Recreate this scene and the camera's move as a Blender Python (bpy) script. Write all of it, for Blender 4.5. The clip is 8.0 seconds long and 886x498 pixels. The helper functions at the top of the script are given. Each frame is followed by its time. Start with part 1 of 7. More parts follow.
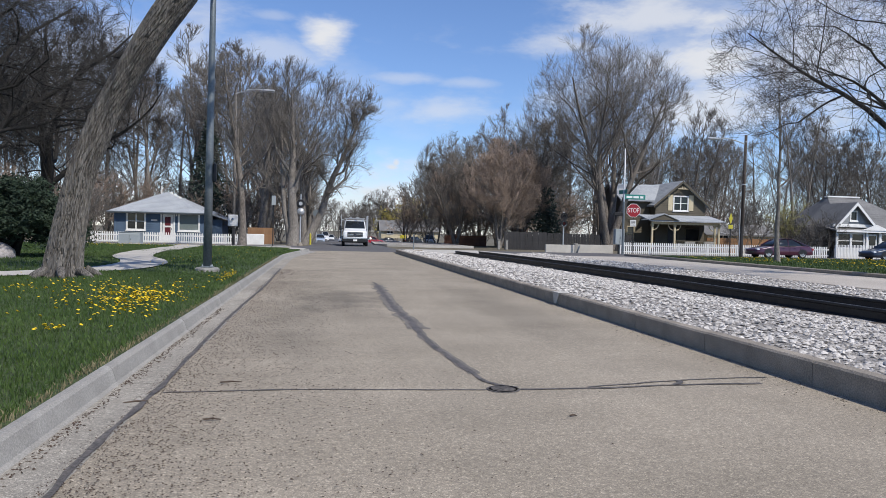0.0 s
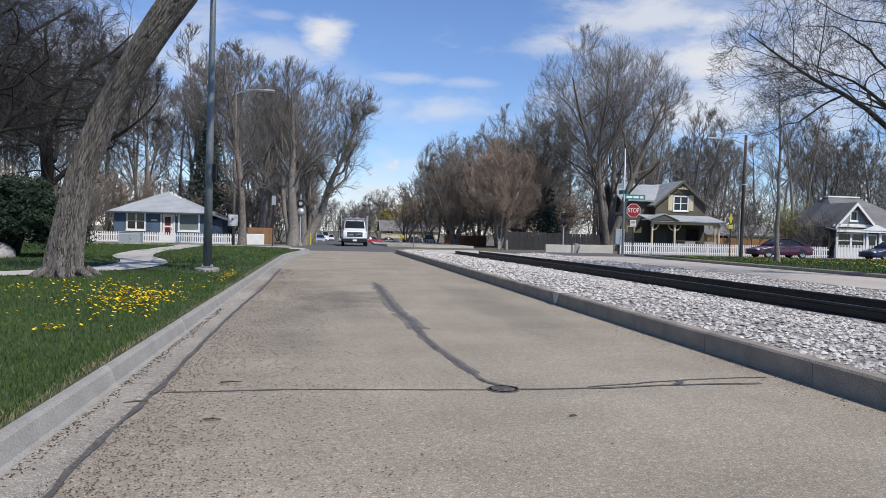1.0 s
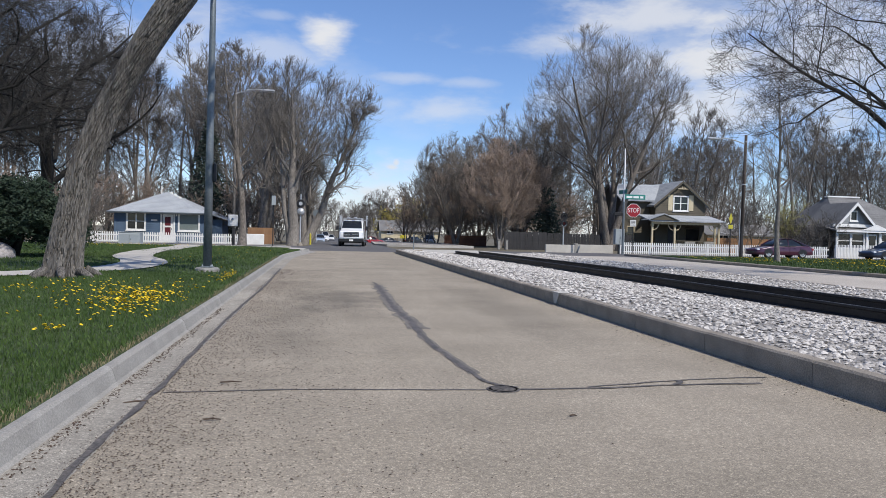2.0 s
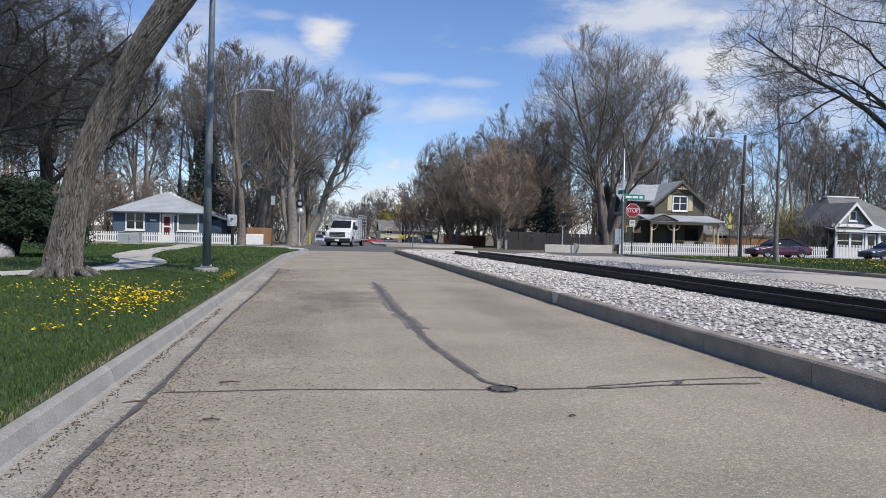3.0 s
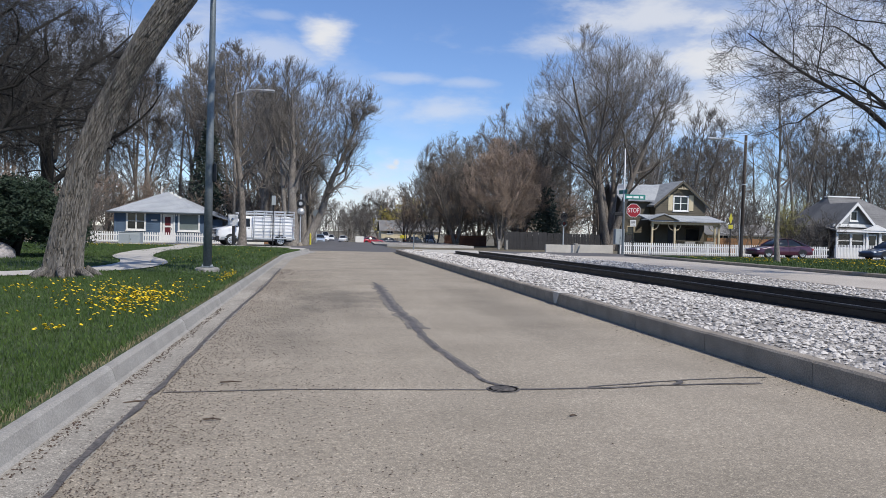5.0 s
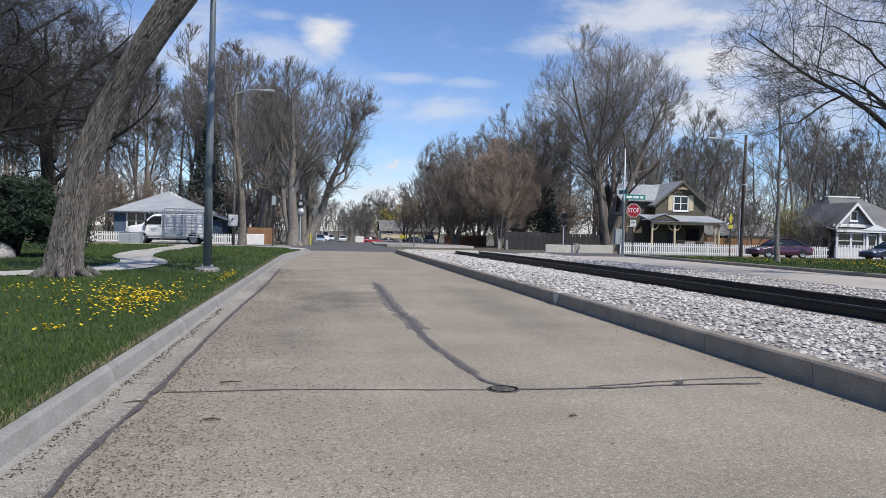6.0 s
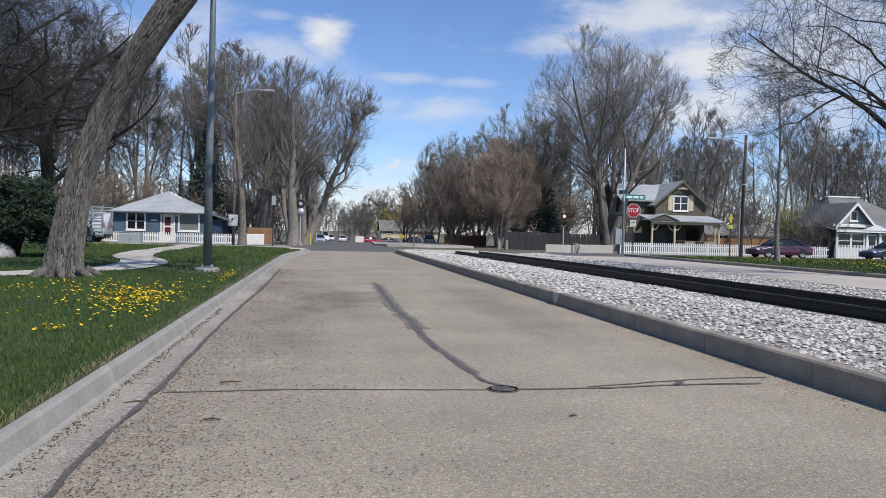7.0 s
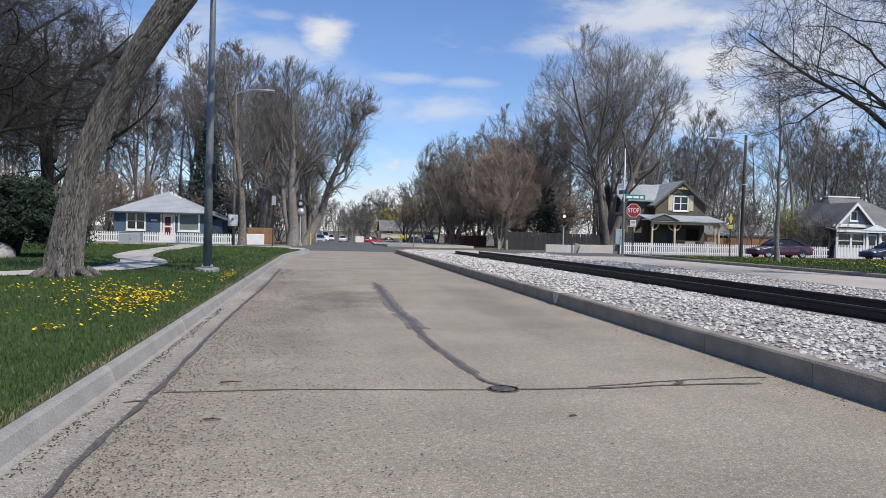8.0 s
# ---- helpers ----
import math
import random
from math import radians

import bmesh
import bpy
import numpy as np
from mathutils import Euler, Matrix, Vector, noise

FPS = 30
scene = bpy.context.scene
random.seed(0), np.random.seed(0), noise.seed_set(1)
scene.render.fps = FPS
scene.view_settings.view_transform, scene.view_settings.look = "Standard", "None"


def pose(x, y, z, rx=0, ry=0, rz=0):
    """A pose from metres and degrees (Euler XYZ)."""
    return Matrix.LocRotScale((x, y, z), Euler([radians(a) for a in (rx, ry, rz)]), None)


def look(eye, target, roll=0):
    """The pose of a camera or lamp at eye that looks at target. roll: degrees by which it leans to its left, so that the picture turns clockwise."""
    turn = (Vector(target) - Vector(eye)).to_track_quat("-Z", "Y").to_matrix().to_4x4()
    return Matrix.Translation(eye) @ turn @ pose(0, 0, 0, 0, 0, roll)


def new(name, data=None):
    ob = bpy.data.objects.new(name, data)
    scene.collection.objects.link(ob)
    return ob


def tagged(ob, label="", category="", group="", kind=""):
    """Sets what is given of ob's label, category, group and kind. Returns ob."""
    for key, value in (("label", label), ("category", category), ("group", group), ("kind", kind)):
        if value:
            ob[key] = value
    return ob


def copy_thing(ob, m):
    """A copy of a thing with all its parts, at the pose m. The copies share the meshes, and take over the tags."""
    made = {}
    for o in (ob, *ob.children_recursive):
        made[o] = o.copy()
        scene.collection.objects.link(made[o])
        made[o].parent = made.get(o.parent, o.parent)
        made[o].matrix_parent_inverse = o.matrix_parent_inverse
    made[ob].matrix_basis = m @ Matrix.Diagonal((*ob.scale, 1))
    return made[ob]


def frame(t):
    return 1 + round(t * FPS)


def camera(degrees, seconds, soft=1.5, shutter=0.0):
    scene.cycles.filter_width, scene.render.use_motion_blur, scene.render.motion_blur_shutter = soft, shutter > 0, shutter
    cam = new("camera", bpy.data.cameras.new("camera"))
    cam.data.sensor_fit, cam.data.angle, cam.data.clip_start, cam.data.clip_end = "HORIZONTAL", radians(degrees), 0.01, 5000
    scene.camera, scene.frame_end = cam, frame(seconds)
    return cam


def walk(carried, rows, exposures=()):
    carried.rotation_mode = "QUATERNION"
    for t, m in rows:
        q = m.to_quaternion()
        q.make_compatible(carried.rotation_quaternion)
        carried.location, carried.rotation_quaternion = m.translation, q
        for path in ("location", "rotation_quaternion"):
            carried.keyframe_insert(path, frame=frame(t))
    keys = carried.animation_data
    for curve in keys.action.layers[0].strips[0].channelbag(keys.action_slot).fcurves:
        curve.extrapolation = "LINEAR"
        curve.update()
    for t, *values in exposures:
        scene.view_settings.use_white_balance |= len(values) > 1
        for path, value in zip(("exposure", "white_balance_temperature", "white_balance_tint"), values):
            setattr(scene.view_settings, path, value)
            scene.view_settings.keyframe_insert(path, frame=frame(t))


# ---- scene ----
cam = camera(62, 8.0, soft=0.6)


def aim(dx=0.0):
    """Camera pose; dx is a small sideways shake in metres at ten metres."""
    return look((0, 0, 1.25), (1.63070607 - dx, 9.86368669, 1.02981244), 1.4)


walk(cam, [(0.0, aim()), (2.7, aim()), (3.0, aim(-0.010)), (3.3, aim(0.004)), (3.5, aim(0.014)), (3.8, aim(0.004)), (4.1, aim()), (8.0, aim())])

# ---- light ----
SUN_EL, SUN_AZ = radians(50), radians(146)
sun_dir = Vector((math.sin(SUN_AZ) * math.cos(SUN_EL), math.cos(SUN_AZ) * math.cos(SUN_EL), math.sin(SUN_EL)))
sun_data = bpy.data.lights.new("sun", "SUN")
sun_data.energy, sun_data.angle, sun_data.color = 4.6, radians(0.5), (1.0, 0.95, 0.88)
sun = new("sun", sun_data)
sun.matrix_world = look(sun_dir * 80, (0, 0, 0))

world = bpy.data.worlds.new("sky")
scene.world = world
world.use_nodes = True
WN, WL = world.node_tree.nodes, world.node_tree.links
WN.clear()
w_out, w_bg = WN.new("ShaderNodeOutputWorld"), WN.new("ShaderNodeBackground")
w_sky = WN.new("ShaderNodeTexSky")
w_sky.sky_type, w_sky.sun_disc, w_sky.sun_elevation, w_sky.sun_rotation = "NISHITA", False, SUN_EL, SUN_AZ
w_sky.air_density, w_sky.dust_density, w_sky.ozone_density = 1.0, 0.0, 4.0
w_bg.inputs["Strength"].default_value = 0.084
w_tc = WN.new("ShaderNodeTexCoord")


def wnode(kind, op=None, **ins):
    n = WN.new(kind)
    if op:
        n.operation = op
    for k, v in ins.items():
        key = int(k[1:]) if k[0] == "i" and k[1:].isdigit() else k
        if hasattr(v, "links") and hasattr(v, "is_linked"):
            WL.new(v, n.inputs[key])
        else:
            n.inputs[key].default_value = v
    return n


w_map = wnode("ShaderNodeMapping", Vector=w_tc.outputs["Generated"], Scale=(1.0, 1.0, 2.6))
w_noise = wnode("ShaderNodeTexNoise", Vector=w_map.outputs[0], Scale=3.2, Detail=9.0, Roughness=0.58)
w_fine = wnode("ShaderNodeTexNoise", Vector=w_map.outputs[0], Scale=9.0, Detail=8.0, Roughness=0.6)
# cloud banks: direction (azimuth, elevation in degrees), width and height in degrees, weight
CLOUDS = ((-0.3, 14.4, 2.1, 1.7, 1.0), (-4.0, 13.2, 5.5, 1.3, 0.5), (-3.8, 15.6, 1.6, 0.4, 0.3), (5.8, 11.7, 3.4, 0.5, 0.4), (11.3, 11.5, 2.6, 0.45, 0.35), (8.8, 9.4, 4.0, 1.2, 0.55), (5.0, 9.7, 3.0, 1.0, 0.35),
          (4.7, 3.2, 5.5, 2.4, 0.8), (5.3, 4.95, 0.75, 0.32, 0.8), (5.62, 5.3, 0.34, 0.36, 0.8), (18.0, 14.2, 4.5, 1.0, 0.65), (23.5, 15.8, 6.5, 2.1, 0.8), (29.0, 13.2, 5.0, 3.6, 0.95), (28.3, 9.8, 4.5, 2.8, 0.8), (35.5, 12.5, 8.0, 5.5, 0.7),
          (-16, 11, 10, 6, 0.55), (-9.6, 12.2, 3.2, 3.2, 0.6), (30, 19, 12, 3.0, 0.7), (29, 13, 15, 6.5, 0.5), (6, 1.0, 60, 3.2, 0.65))
w_sep = wnode("ShaderNodeSeparateXYZ", Vector=w_tc.outputs["Generated"])
w_az = wnode("ShaderNodeMath", "ARCTAN2", i0=w_sep.outputs[0], i1=w_sep.outputs[1])
w_el = wnode("ShaderNodeMath", "ARCSINE", i0=w_sep.outputs[2])
w_nf = wnode("ShaderNodeMath", "SUBTRACT", i0=w_fine.outputs[0], i1=0.5)
w_total = None
for az, el, wd, ht, weight in CLOUDS:
    a = wnode("ShaderNodeMath", "SUBTRACT", i0=w_az.outputs[0], i1=radians(az))
    a = wnode("ShaderNodeMath", "DIVIDE", i0=a.outputs[0], i1=radians(wd))
    b = wnode("ShaderNodeMath", "SUBTRACT", i0=w_el.outputs[0], i1=radians(el))
    b = wnode("ShaderNodeMath", "DIVIDE", i0=b.outputs[0], i1=radians(ht))
    c = wnode("ShaderNodeVectorMath", "LENGTH")
    d = wnode("ShaderNodeCombineXYZ", X=a.outputs[0], Y=b.outputs[0])
    WL.new(d.outputs[0], c.inputs[0])
    e = wnode("ShaderNodeMath", "MULTIPLY_ADD", i0=w_nf.outputs[0], i1=2.9, i2=c.outputs["Value"])
    m = WN.new("ShaderNodeMapRange")
    m.interpolation_type = "SMOOTHSTEP"
    WL.new(e.outputs[0], m.inputs["Value"])
    for key, v in (("From Min", 1.3), ("From Max", 0.1), ("To Min", 0.0), ("To Max", weight)):
        m.inputs[key].default_value = v
    w_total = m if w_total is None else wnode("ShaderNodeMath", "MAXIMUM", i0=w_total.outputs[0], i1=m.outputs[0])
w_thin = WN.new("ShaderNodeMapRange")
WL.new(w_noise.outputs[0], w_thin.inputs["Value"])
for key, v in (("From Min", 0.54), ("From Max", 0.82), ("To Min", 0.0), ("To Max", 0.4)):
    w_thin.inputs[key].default_value = v
w_total = wnode("ShaderNodeMath", "MAXIMUM", i0=w_total.outputs[0], i1=w_thin.outputs[0])
w_blue = WN.new("ShaderNodeMix")
w_blue.data_type, w_blue.blend_type = "RGBA", "MULTIPLY"
w_blue.inputs[0].default_value = 1.0
WL.new(w_sky.outputs[0], w_blue.inputs[6])
w_blue.inputs[7].default_value = (1.36, 1.47, 1.77, 1)
w_mix = WN.new("ShaderNodeMix")
w_mix.data_type = "RGBA"
WL.new(w_total.outputs[0], w_mix.inputs[0])
WL.new(w_blue.outputs[2], w_mix.inputs[6])
w_mix.inputs[7].default_value = (9.6, 9.8, 10.3, 1)
WL.new(w_mix.outputs[2], w_bg.inputs["Color"])
WL.new(w_bg.outputs[0], w_out.inputs["Surface"])
scene.view_settings.exposure = -0.06

# ---- materials ----
def mat(name, c1, c2, scale=3.0, fine=40.0, rough=0.8, bump=0.25, metal=0.0, rand=0.0, speck=0.35, island=False, stretch=(1, 1, 1), coat=0.0, dist=0.02):
    """Two colours mixed at a coarse scale, darkened and lightened at a fine one, with fine relief."""
    m = bpy.data.materials.new(name)
    m.use_nodes = True
    nodes, links = m.node_tree.nodes, m.node_tree.links
    b = nodes["Principled BSDF"]
    tc = nodes.new("ShaderNodeTexCoord")
    mp = nodes.new("ShaderNodeMapping")
    mp.inputs["Scale"].default_value = stretch
    links.new(tc.outputs["Object"], mp.inputs["Vector"])
    n1, n2 = nodes.new("ShaderNodeTexNoise"), nodes.new("ShaderNodeTexNoise")
    for n, s in ((n1, scale), (n2, fine)):
        n.inputs["Scale"].default_value, n.inputs["Detail"].default_value, n.inputs["Roughness"].default_value = s, 5.0, 0.6
        links.new(mp.outputs[0], n.inputs["Vector"])
    r = nodes.new("ShaderNodeMapRange")
    r.inputs["From Min"].default_value, r.inputs["From Max"].default_value = 0.32, 0.68
    links.new(n1.outputs[0], r.inputs["Value"])
    fac = r.outputs[0]
    if rand:
        if island:
            g = nodes.new("ShaderNodeNewGeometry")
            src = g.outputs["Random Per Island"]
        else:
            g = nodes.new("ShaderNodeObjectInfo")
            src = g.outputs["Random"]
        k = nodes.new("ShaderNodeMix")
        k.inputs[0].default_value = rand
        links.new(fac, k.inputs[2])
        links.new(src, k.inputs[3])
        fac = k.outputs[0]
    mix = nodes.new("ShaderNodeMix")
    mix.data_type = "RGBA"
    mix.inputs[6].default_value, mix.inputs[7].default_value = (*c1, 1), (*c2, 1)
    links.new(fac, mix.inputs[0])
    v = nodes.new("ShaderNodeMapRange")
    v.inputs["From Min"].default_value, v.inputs["From Max"].default_value = 0.34, 0.66
    v.inputs["To Min"].default_value, v.inputs["To Max"].default_value = 1 - speck, 1 + speck
    links.new(n2.outputs[0], v.inputs["Value"])
    mul = nodes.new("ShaderNodeVectorMath")
    mul.operation = "SCALE"
    links.new(mix.outputs[2], mul.inputs[0])
    links.new(v.outputs[0], mul.inputs["Scale"])
    links.new(mul.outputs[0], b.inputs["Base Color"])
    b.inputs["Roughness"].default_value, b.inputs["Metallic"].default_value = rough, metal
    b.inputs["Coat Weight"].default_value = coat
    if bump:
        bp = nodes.new("ShaderNodeBump")
        bp.inputs["Strength"].default_value, bp.inputs["Distance"].default_value = bump, dist
        links.new(n2.outputs[0], bp.inputs["Height"])
        links.new(bp.outputs[0], b.inputs["Normal"])
    return m


def glow(name, c, strength):
    m = bpy.data.materials.new(name)
    m.use_nodes = True
    b = m.node_tree.nodes["Principled BSDF"]
    b.inputs["Base Color"].default_value = (*c, 1)
    b.inputs["Emission Color"].default_value = (*c, 1)
    b.inputs["Emission Strength"].default_value = strength
    return m


def asphalt(name, c1, c2, rough=0.92):
    """Worn chip-sealed asphalt: stones of every tone set in tan binder, broad blotches and faint bands across the lane."""
    m = mat(name, c1, c2, 0.5, 26, rough, 0, speck=0.16)
    nodes, links = m.node_tree.nodes, m.node_tree.links
    b = nodes["Principled BSDF"]
    colour = b.inputs["Base Color"].links[0].from_socket
    tc = nodes.new("ShaderNodeTexCoord")
    height = None
    for scale, lo, hi, power in ((230.0, 0.70, 1.32, 1.0), (120.0, 0.92, 1.7, 7.0), (105.0, 0.6, 1.03, 0.2)):
        v = nodes.new("ShaderNodeTexVoronoi")
        v.inputs["Scale"].default_value = scale
        links.new(tc.outputs["Object"], v.inputs["Vector"])
        w = nodes.new("ShaderNodeSeparateColor")
        links.new(v.outputs["Color"], w.inputs[0])
        p = nodes.new("ShaderNodeMath")
        p.operation = "POWER"
        links.new(w.outputs[0], p.inputs[0])
        p.inputs[1].default_value = power
        r = nodes.new("ShaderNodeMapRange")
        r.inputs["To Min"].default_value, r.inputs["To Max"].default_value = lo, hi
        links.new(p.outputs[0], r.inputs["Value"])
        k = nodes.new("ShaderNodeVectorMath")
        k.operation = "SCALE"
        links.new(colour, k.inputs[0])
        links.new(r.outputs[0], k.inputs["Scale"])
        colour = k.outputs[0]
        height = height or v.outputs["Distance"]
    for stretch, lo, hi in (((0.25, 1.1, 1), 0.90, 1.08), ((2.2, 0.12, 1), 0.94, 1.05)):
        mp = nodes.new("ShaderNodeMapping")
        mp.inputs["Scale"].default_value = stretch
        links.new(tc.outputs["Object"], mp.inputs["Vector"])
        n = nodes.new("ShaderNodeTexNoise")
        n.inputs["Scale"].default_value, n.inputs["Detail"].default_value, n.inputs["Roughness"].default_value = 1.0, 6.0, 0.65
        links.new(mp.outputs[0], n.inputs["Vector"])
        r = nodes.new("ShaderNodeMapRange")
        for key, val in (("From Min", 0.3), ("From Max", 0.7), ("To Min", lo), ("To Max", hi)):
            r.inputs[key].default_value = val
        links.new(n.outputs[0], r.inputs["Value"])
        k = nodes.new("ShaderNodeVectorMath")
        k.operation = "SCALE"
        links.new(colour, k.inputs[0])
        links.new(r.outputs[0], k.inputs["Scale"])
        colour = k.outputs[0]
    links.new(colour, b.inputs["Base Color"])
    bp = nodes.new("ShaderNodeBump")
    bp.inputs["Strength"].default_value, bp.inputs["Distance"].default_value = 0.35, 0.004
    bp.invert = True
    links.new(height, bp.inputs["Height"])
    links.new(bp.outputs[0], b.inputs["Normal"])
    return m


M_ROAD = asphalt("worn_asphalt", (0.258, 0.220, 0.166), (0.346, 0.296, 0.227))


def wear_patch(m, cx, cy, rx, ry, depth):
    """Darkens the asphalt in a worn, tyre-polished patch round (cx, cy)."""
    nodes, links = m.node_tree.nodes, m.node_tree.links
    b = nodes["Principled BSDF"]
    source = b.inputs["Base Color"].links[0].from_socket
    tc = nodes.new("ShaderNodeTexCoord")
    mp = nodes.new("ShaderNodeMapping")
    mp.vector_type = "TEXTURE"
    mp.inputs["Location"].default_value, mp.inputs["Scale"].default_value = (cx, cy, 0), (rx, ry, 1)
    links.new(tc.outputs["Object"], mp.inputs["Vector"])
    ln = nodes.new("ShaderNodeVectorMath")
    ln.operation = "LENGTH"
    links.new(mp.outputs[0], ln.inputs[0])
    no = nodes.new("ShaderNodeTexNoise")
    no.inputs["Scale"].default_value, no.inputs["Detail"].default_value, no.inputs["Roughness"].default_value = 1.6, 7.0, 0.7
    st = nodes.new("ShaderNodeMapping")
    st.inputs["Scale"].default_value = (1.0, 0.45, 1.0)
    links.new(tc.outputs["Object"], st.inputs["Vector"])
    links.new(st.outputs[0], no.inputs["Vector"])
    ad = nodes.new("ShaderNodeMath")
    ad.operation = "MULTIPLY_ADD"
    links.new(no.outputs[0], ad.inputs[0])
    ad.inputs[1].default_value = 2.2
    links.new(ln.outputs["Value"], ad.inputs[2])
    r = nodes.new("ShaderNodeMapRange")
    r.interpolation_type = "SMOOTHSTEP"
    for key, v in (("From Min", 1.0), ("From Max", 2.2), ("To Min", 1 - depth), ("To Max", 1.0)):
        r.inputs[key].default_value = v
    links.new(ad.outputs[0], r.inputs["Value"])
    mul = nodes.new("ShaderNodeVectorMath")
    mul.operation = "SCALE"
    links.new(source, mul.inputs[0])
    links.new(r.outputs[0], mul.inputs["Scale"])
    links.new(mul.outputs[0], b.inputs["Base Color"])


wear_patch(M_ROAD, 0.3, 13.5, 1.3, 3.2, 0.45)
wear_patch(M_ROAD, -0.4, 9.0, 0.8, 3.0, 0.22)
wear_patch(M_ROAD, 3.0, 12.0, 0.8, 6.0, 0.20)
M_STAIN = mat("stained_asphalt", (0.13, 0.116, 0.10), (0.20, 0.178, 0.152), 3, 80, 0.85, 0.3, speck=0.5)
M_CROSS = mat("dark_asphalt", (0.085, 0.083, 0.085), (0.12, 0.115, 0.115), 0.4, 90, 0.9, 0.4, speck=0.25)
M_ROAD2 = mat("pale_asphalt", (0.36, 0.322, 0.275), (0.46, 0.415, 0.36), 0.3, 90, 0.9, 0.3, speck=0.25)
M_TAR = mat("crack_sealant", (0.06, 0.054, 0.05), (0.14, 0.124, 0.11), 5, 45, 0.7, 0.3, speck=0.5)
M_CONC = mat("grey_concrete", (0.235, 0.222, 0.200), (0.335, 0.318, 0.288), 1.6, 80, 0.88, 0.25, speck=0.22)
M_CONC_DARK = mat("weathered_concrete", (0.20, 0.172, 0.138), (0.33, 0.285, 0.23), 2.2, 70, 0.9, 0.5, speck=0.3)
M_GUTTER = asphalt("gutter_concrete", (0.245, 0.222, 0.184), (0.36, 0.328, 0.275))
M_PATH = mat("path_concrete", (0.40, 0.375, 0.335), (0.50, 0.47, 0.42), 0.8, 40, 0.9, 0.2, speck=0.15)
M_SOIL = mat("lawn_soil", (0.020, 0.040, 0.010), (0.055, 0.075, 0.022), 1.4, 30, 1.0, 0.4, speck=0.5)
M_GRASS = mat("grass_blades", (0.027, 0.058, 0.008), (0.070, 0.114, 0.020), 0.9, 18, 0.65, 0.0, rand=0.5, island=True, speck=0.3)
M_GROUND = mat("bare_ground", (0.10, 0.085, 0.06), (0.15, 0.13, 0.08), 0.12, 8, 1.0, 0.3, speck=0.4)
M_GRAVELBED = mat("gravel_bed", (0.20, 0.185, 0.165), (0.42, 0.39, 0.36), 9, 42, 0.95, 0.9, speck=0.6, dist=0.05)
M_STONE = mat("pale_ballast", (0.22, 0.20, 0.18), (0.66, 0.62, 0.57), 3, 40, 0.85, 0.4, rand=0.75, island=True, speck=0.25)
M_RAIL = mat("dark_rail_steel", (0.012, 0.011, 0.011), (0.03, 0.026, 0.024), 4, 60, 0.55, 0.2, metal=0.3, speck=0.4)
M_RAILTOP = mat("polished_rail_head", (0.10, 0.095, 0.09), (0.16, 0.15, 0.14), 4, 60, 0.45, 0.05, metal=0.8, speck=0.2)
M_TIE = mat("creosote_wood", (0.05, 0.035, 0.025), (0.09, 0.07, 0.05), 4, 40, 0.9, 0.5, stretch=(1, 8, 8))
M_BARK = mat("grey_bark", (0.115, 0.097, 0.08), (0.20, 0.175, 0.15), 1.5, 18, 0.95, 0.8, speck=0.5, stretch=(1, 1, 0.35))
# Stretched noise streaks the bark colour dark, standing in for shade in its furrows.
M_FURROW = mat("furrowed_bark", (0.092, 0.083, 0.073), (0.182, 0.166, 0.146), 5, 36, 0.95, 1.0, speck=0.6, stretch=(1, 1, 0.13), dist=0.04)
M_CHIP = mat("asphalt_aggregate", (0.16, 0.145, 0.125), (0.52, 0.48, 0.42), 5, 60, 0.85, 0, rand=0.9, island=True, speck=0.2)
M_STRAW = mat("dry_thatch", (0.13, 0.115, 0.06), (0.23, 0.20, 0.11), 4, 30, 0.9, 0, rand=0.5, island=True, speck=0.3)
M_BARK_PALE = mat("pale_bark", (0.15, 0.134, 0.117), (0.245, 0.222, 0.196), 1.2, 16, 0.95, 0.7, speck=0.4, stretch=(1, 1, 0.4))
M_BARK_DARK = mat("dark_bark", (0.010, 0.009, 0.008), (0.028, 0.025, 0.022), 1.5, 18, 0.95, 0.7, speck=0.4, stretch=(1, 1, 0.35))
M_TWIG = mat("bare_twigs", (0.098, 0.088, 0.078), (0.172, 0.155, 0.137), 0.5, 6, 0.9, 0, speck=0.3)
M_TWIG_RED = mat("budding_twigs", (0.235, 0.175, 0.135), (0.34, 0.265, 0.21), 0.5, 6, 0.9, 0, speck=0.3)
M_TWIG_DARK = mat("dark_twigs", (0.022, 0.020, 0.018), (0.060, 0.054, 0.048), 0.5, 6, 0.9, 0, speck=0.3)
M_TWIG_GOLD = mat("willow_catkins", (0.36, 0.30, 0.06), (0.5, 0.42, 0.10), 0.5, 6, 0.9, 0, speck=0.3)
M_BUD = mat("spring_buds", (0.20, 0.19, 0.06), (0.30, 0.26, 0.09), 0.5, 6, 0.9, 0, speck=0.3)
M_NEEDLE = mat("juniper_needles", (0.008, 0.020, 0.010), (0.026, 0.046, 0.020), 1.2, 12, 0.8, 0, rand=0.4, island=True, speck=0.4)
M_SPRUCE = mat("spruce_needles", (0.026, 0.040, 0.030), (0.058, 0.078, 0.058), 1.2, 12, 0.8, 0, rand=0.4, island=True, speck=0.4)
M_WHITE = mat("white_paint", (0.68, 0.67, 0.64), (0.80, 0.79, 0.76), 2, 30, 0.6, 0.1, speck=0.08)
M_BLUE = mat("blue_siding_paint", (0.062, 0.10, 0.155), (0.082, 0.125, 0.185), 1.0, 25, 0.7, 0.1, speck=0.12)
M_OLIVE = mat("olive_siding_paint", (0.080, 0.068, 0.046), (0.108, 0.092, 0.064), 1.0, 25, 0.75, 0.1, speck=0.15)
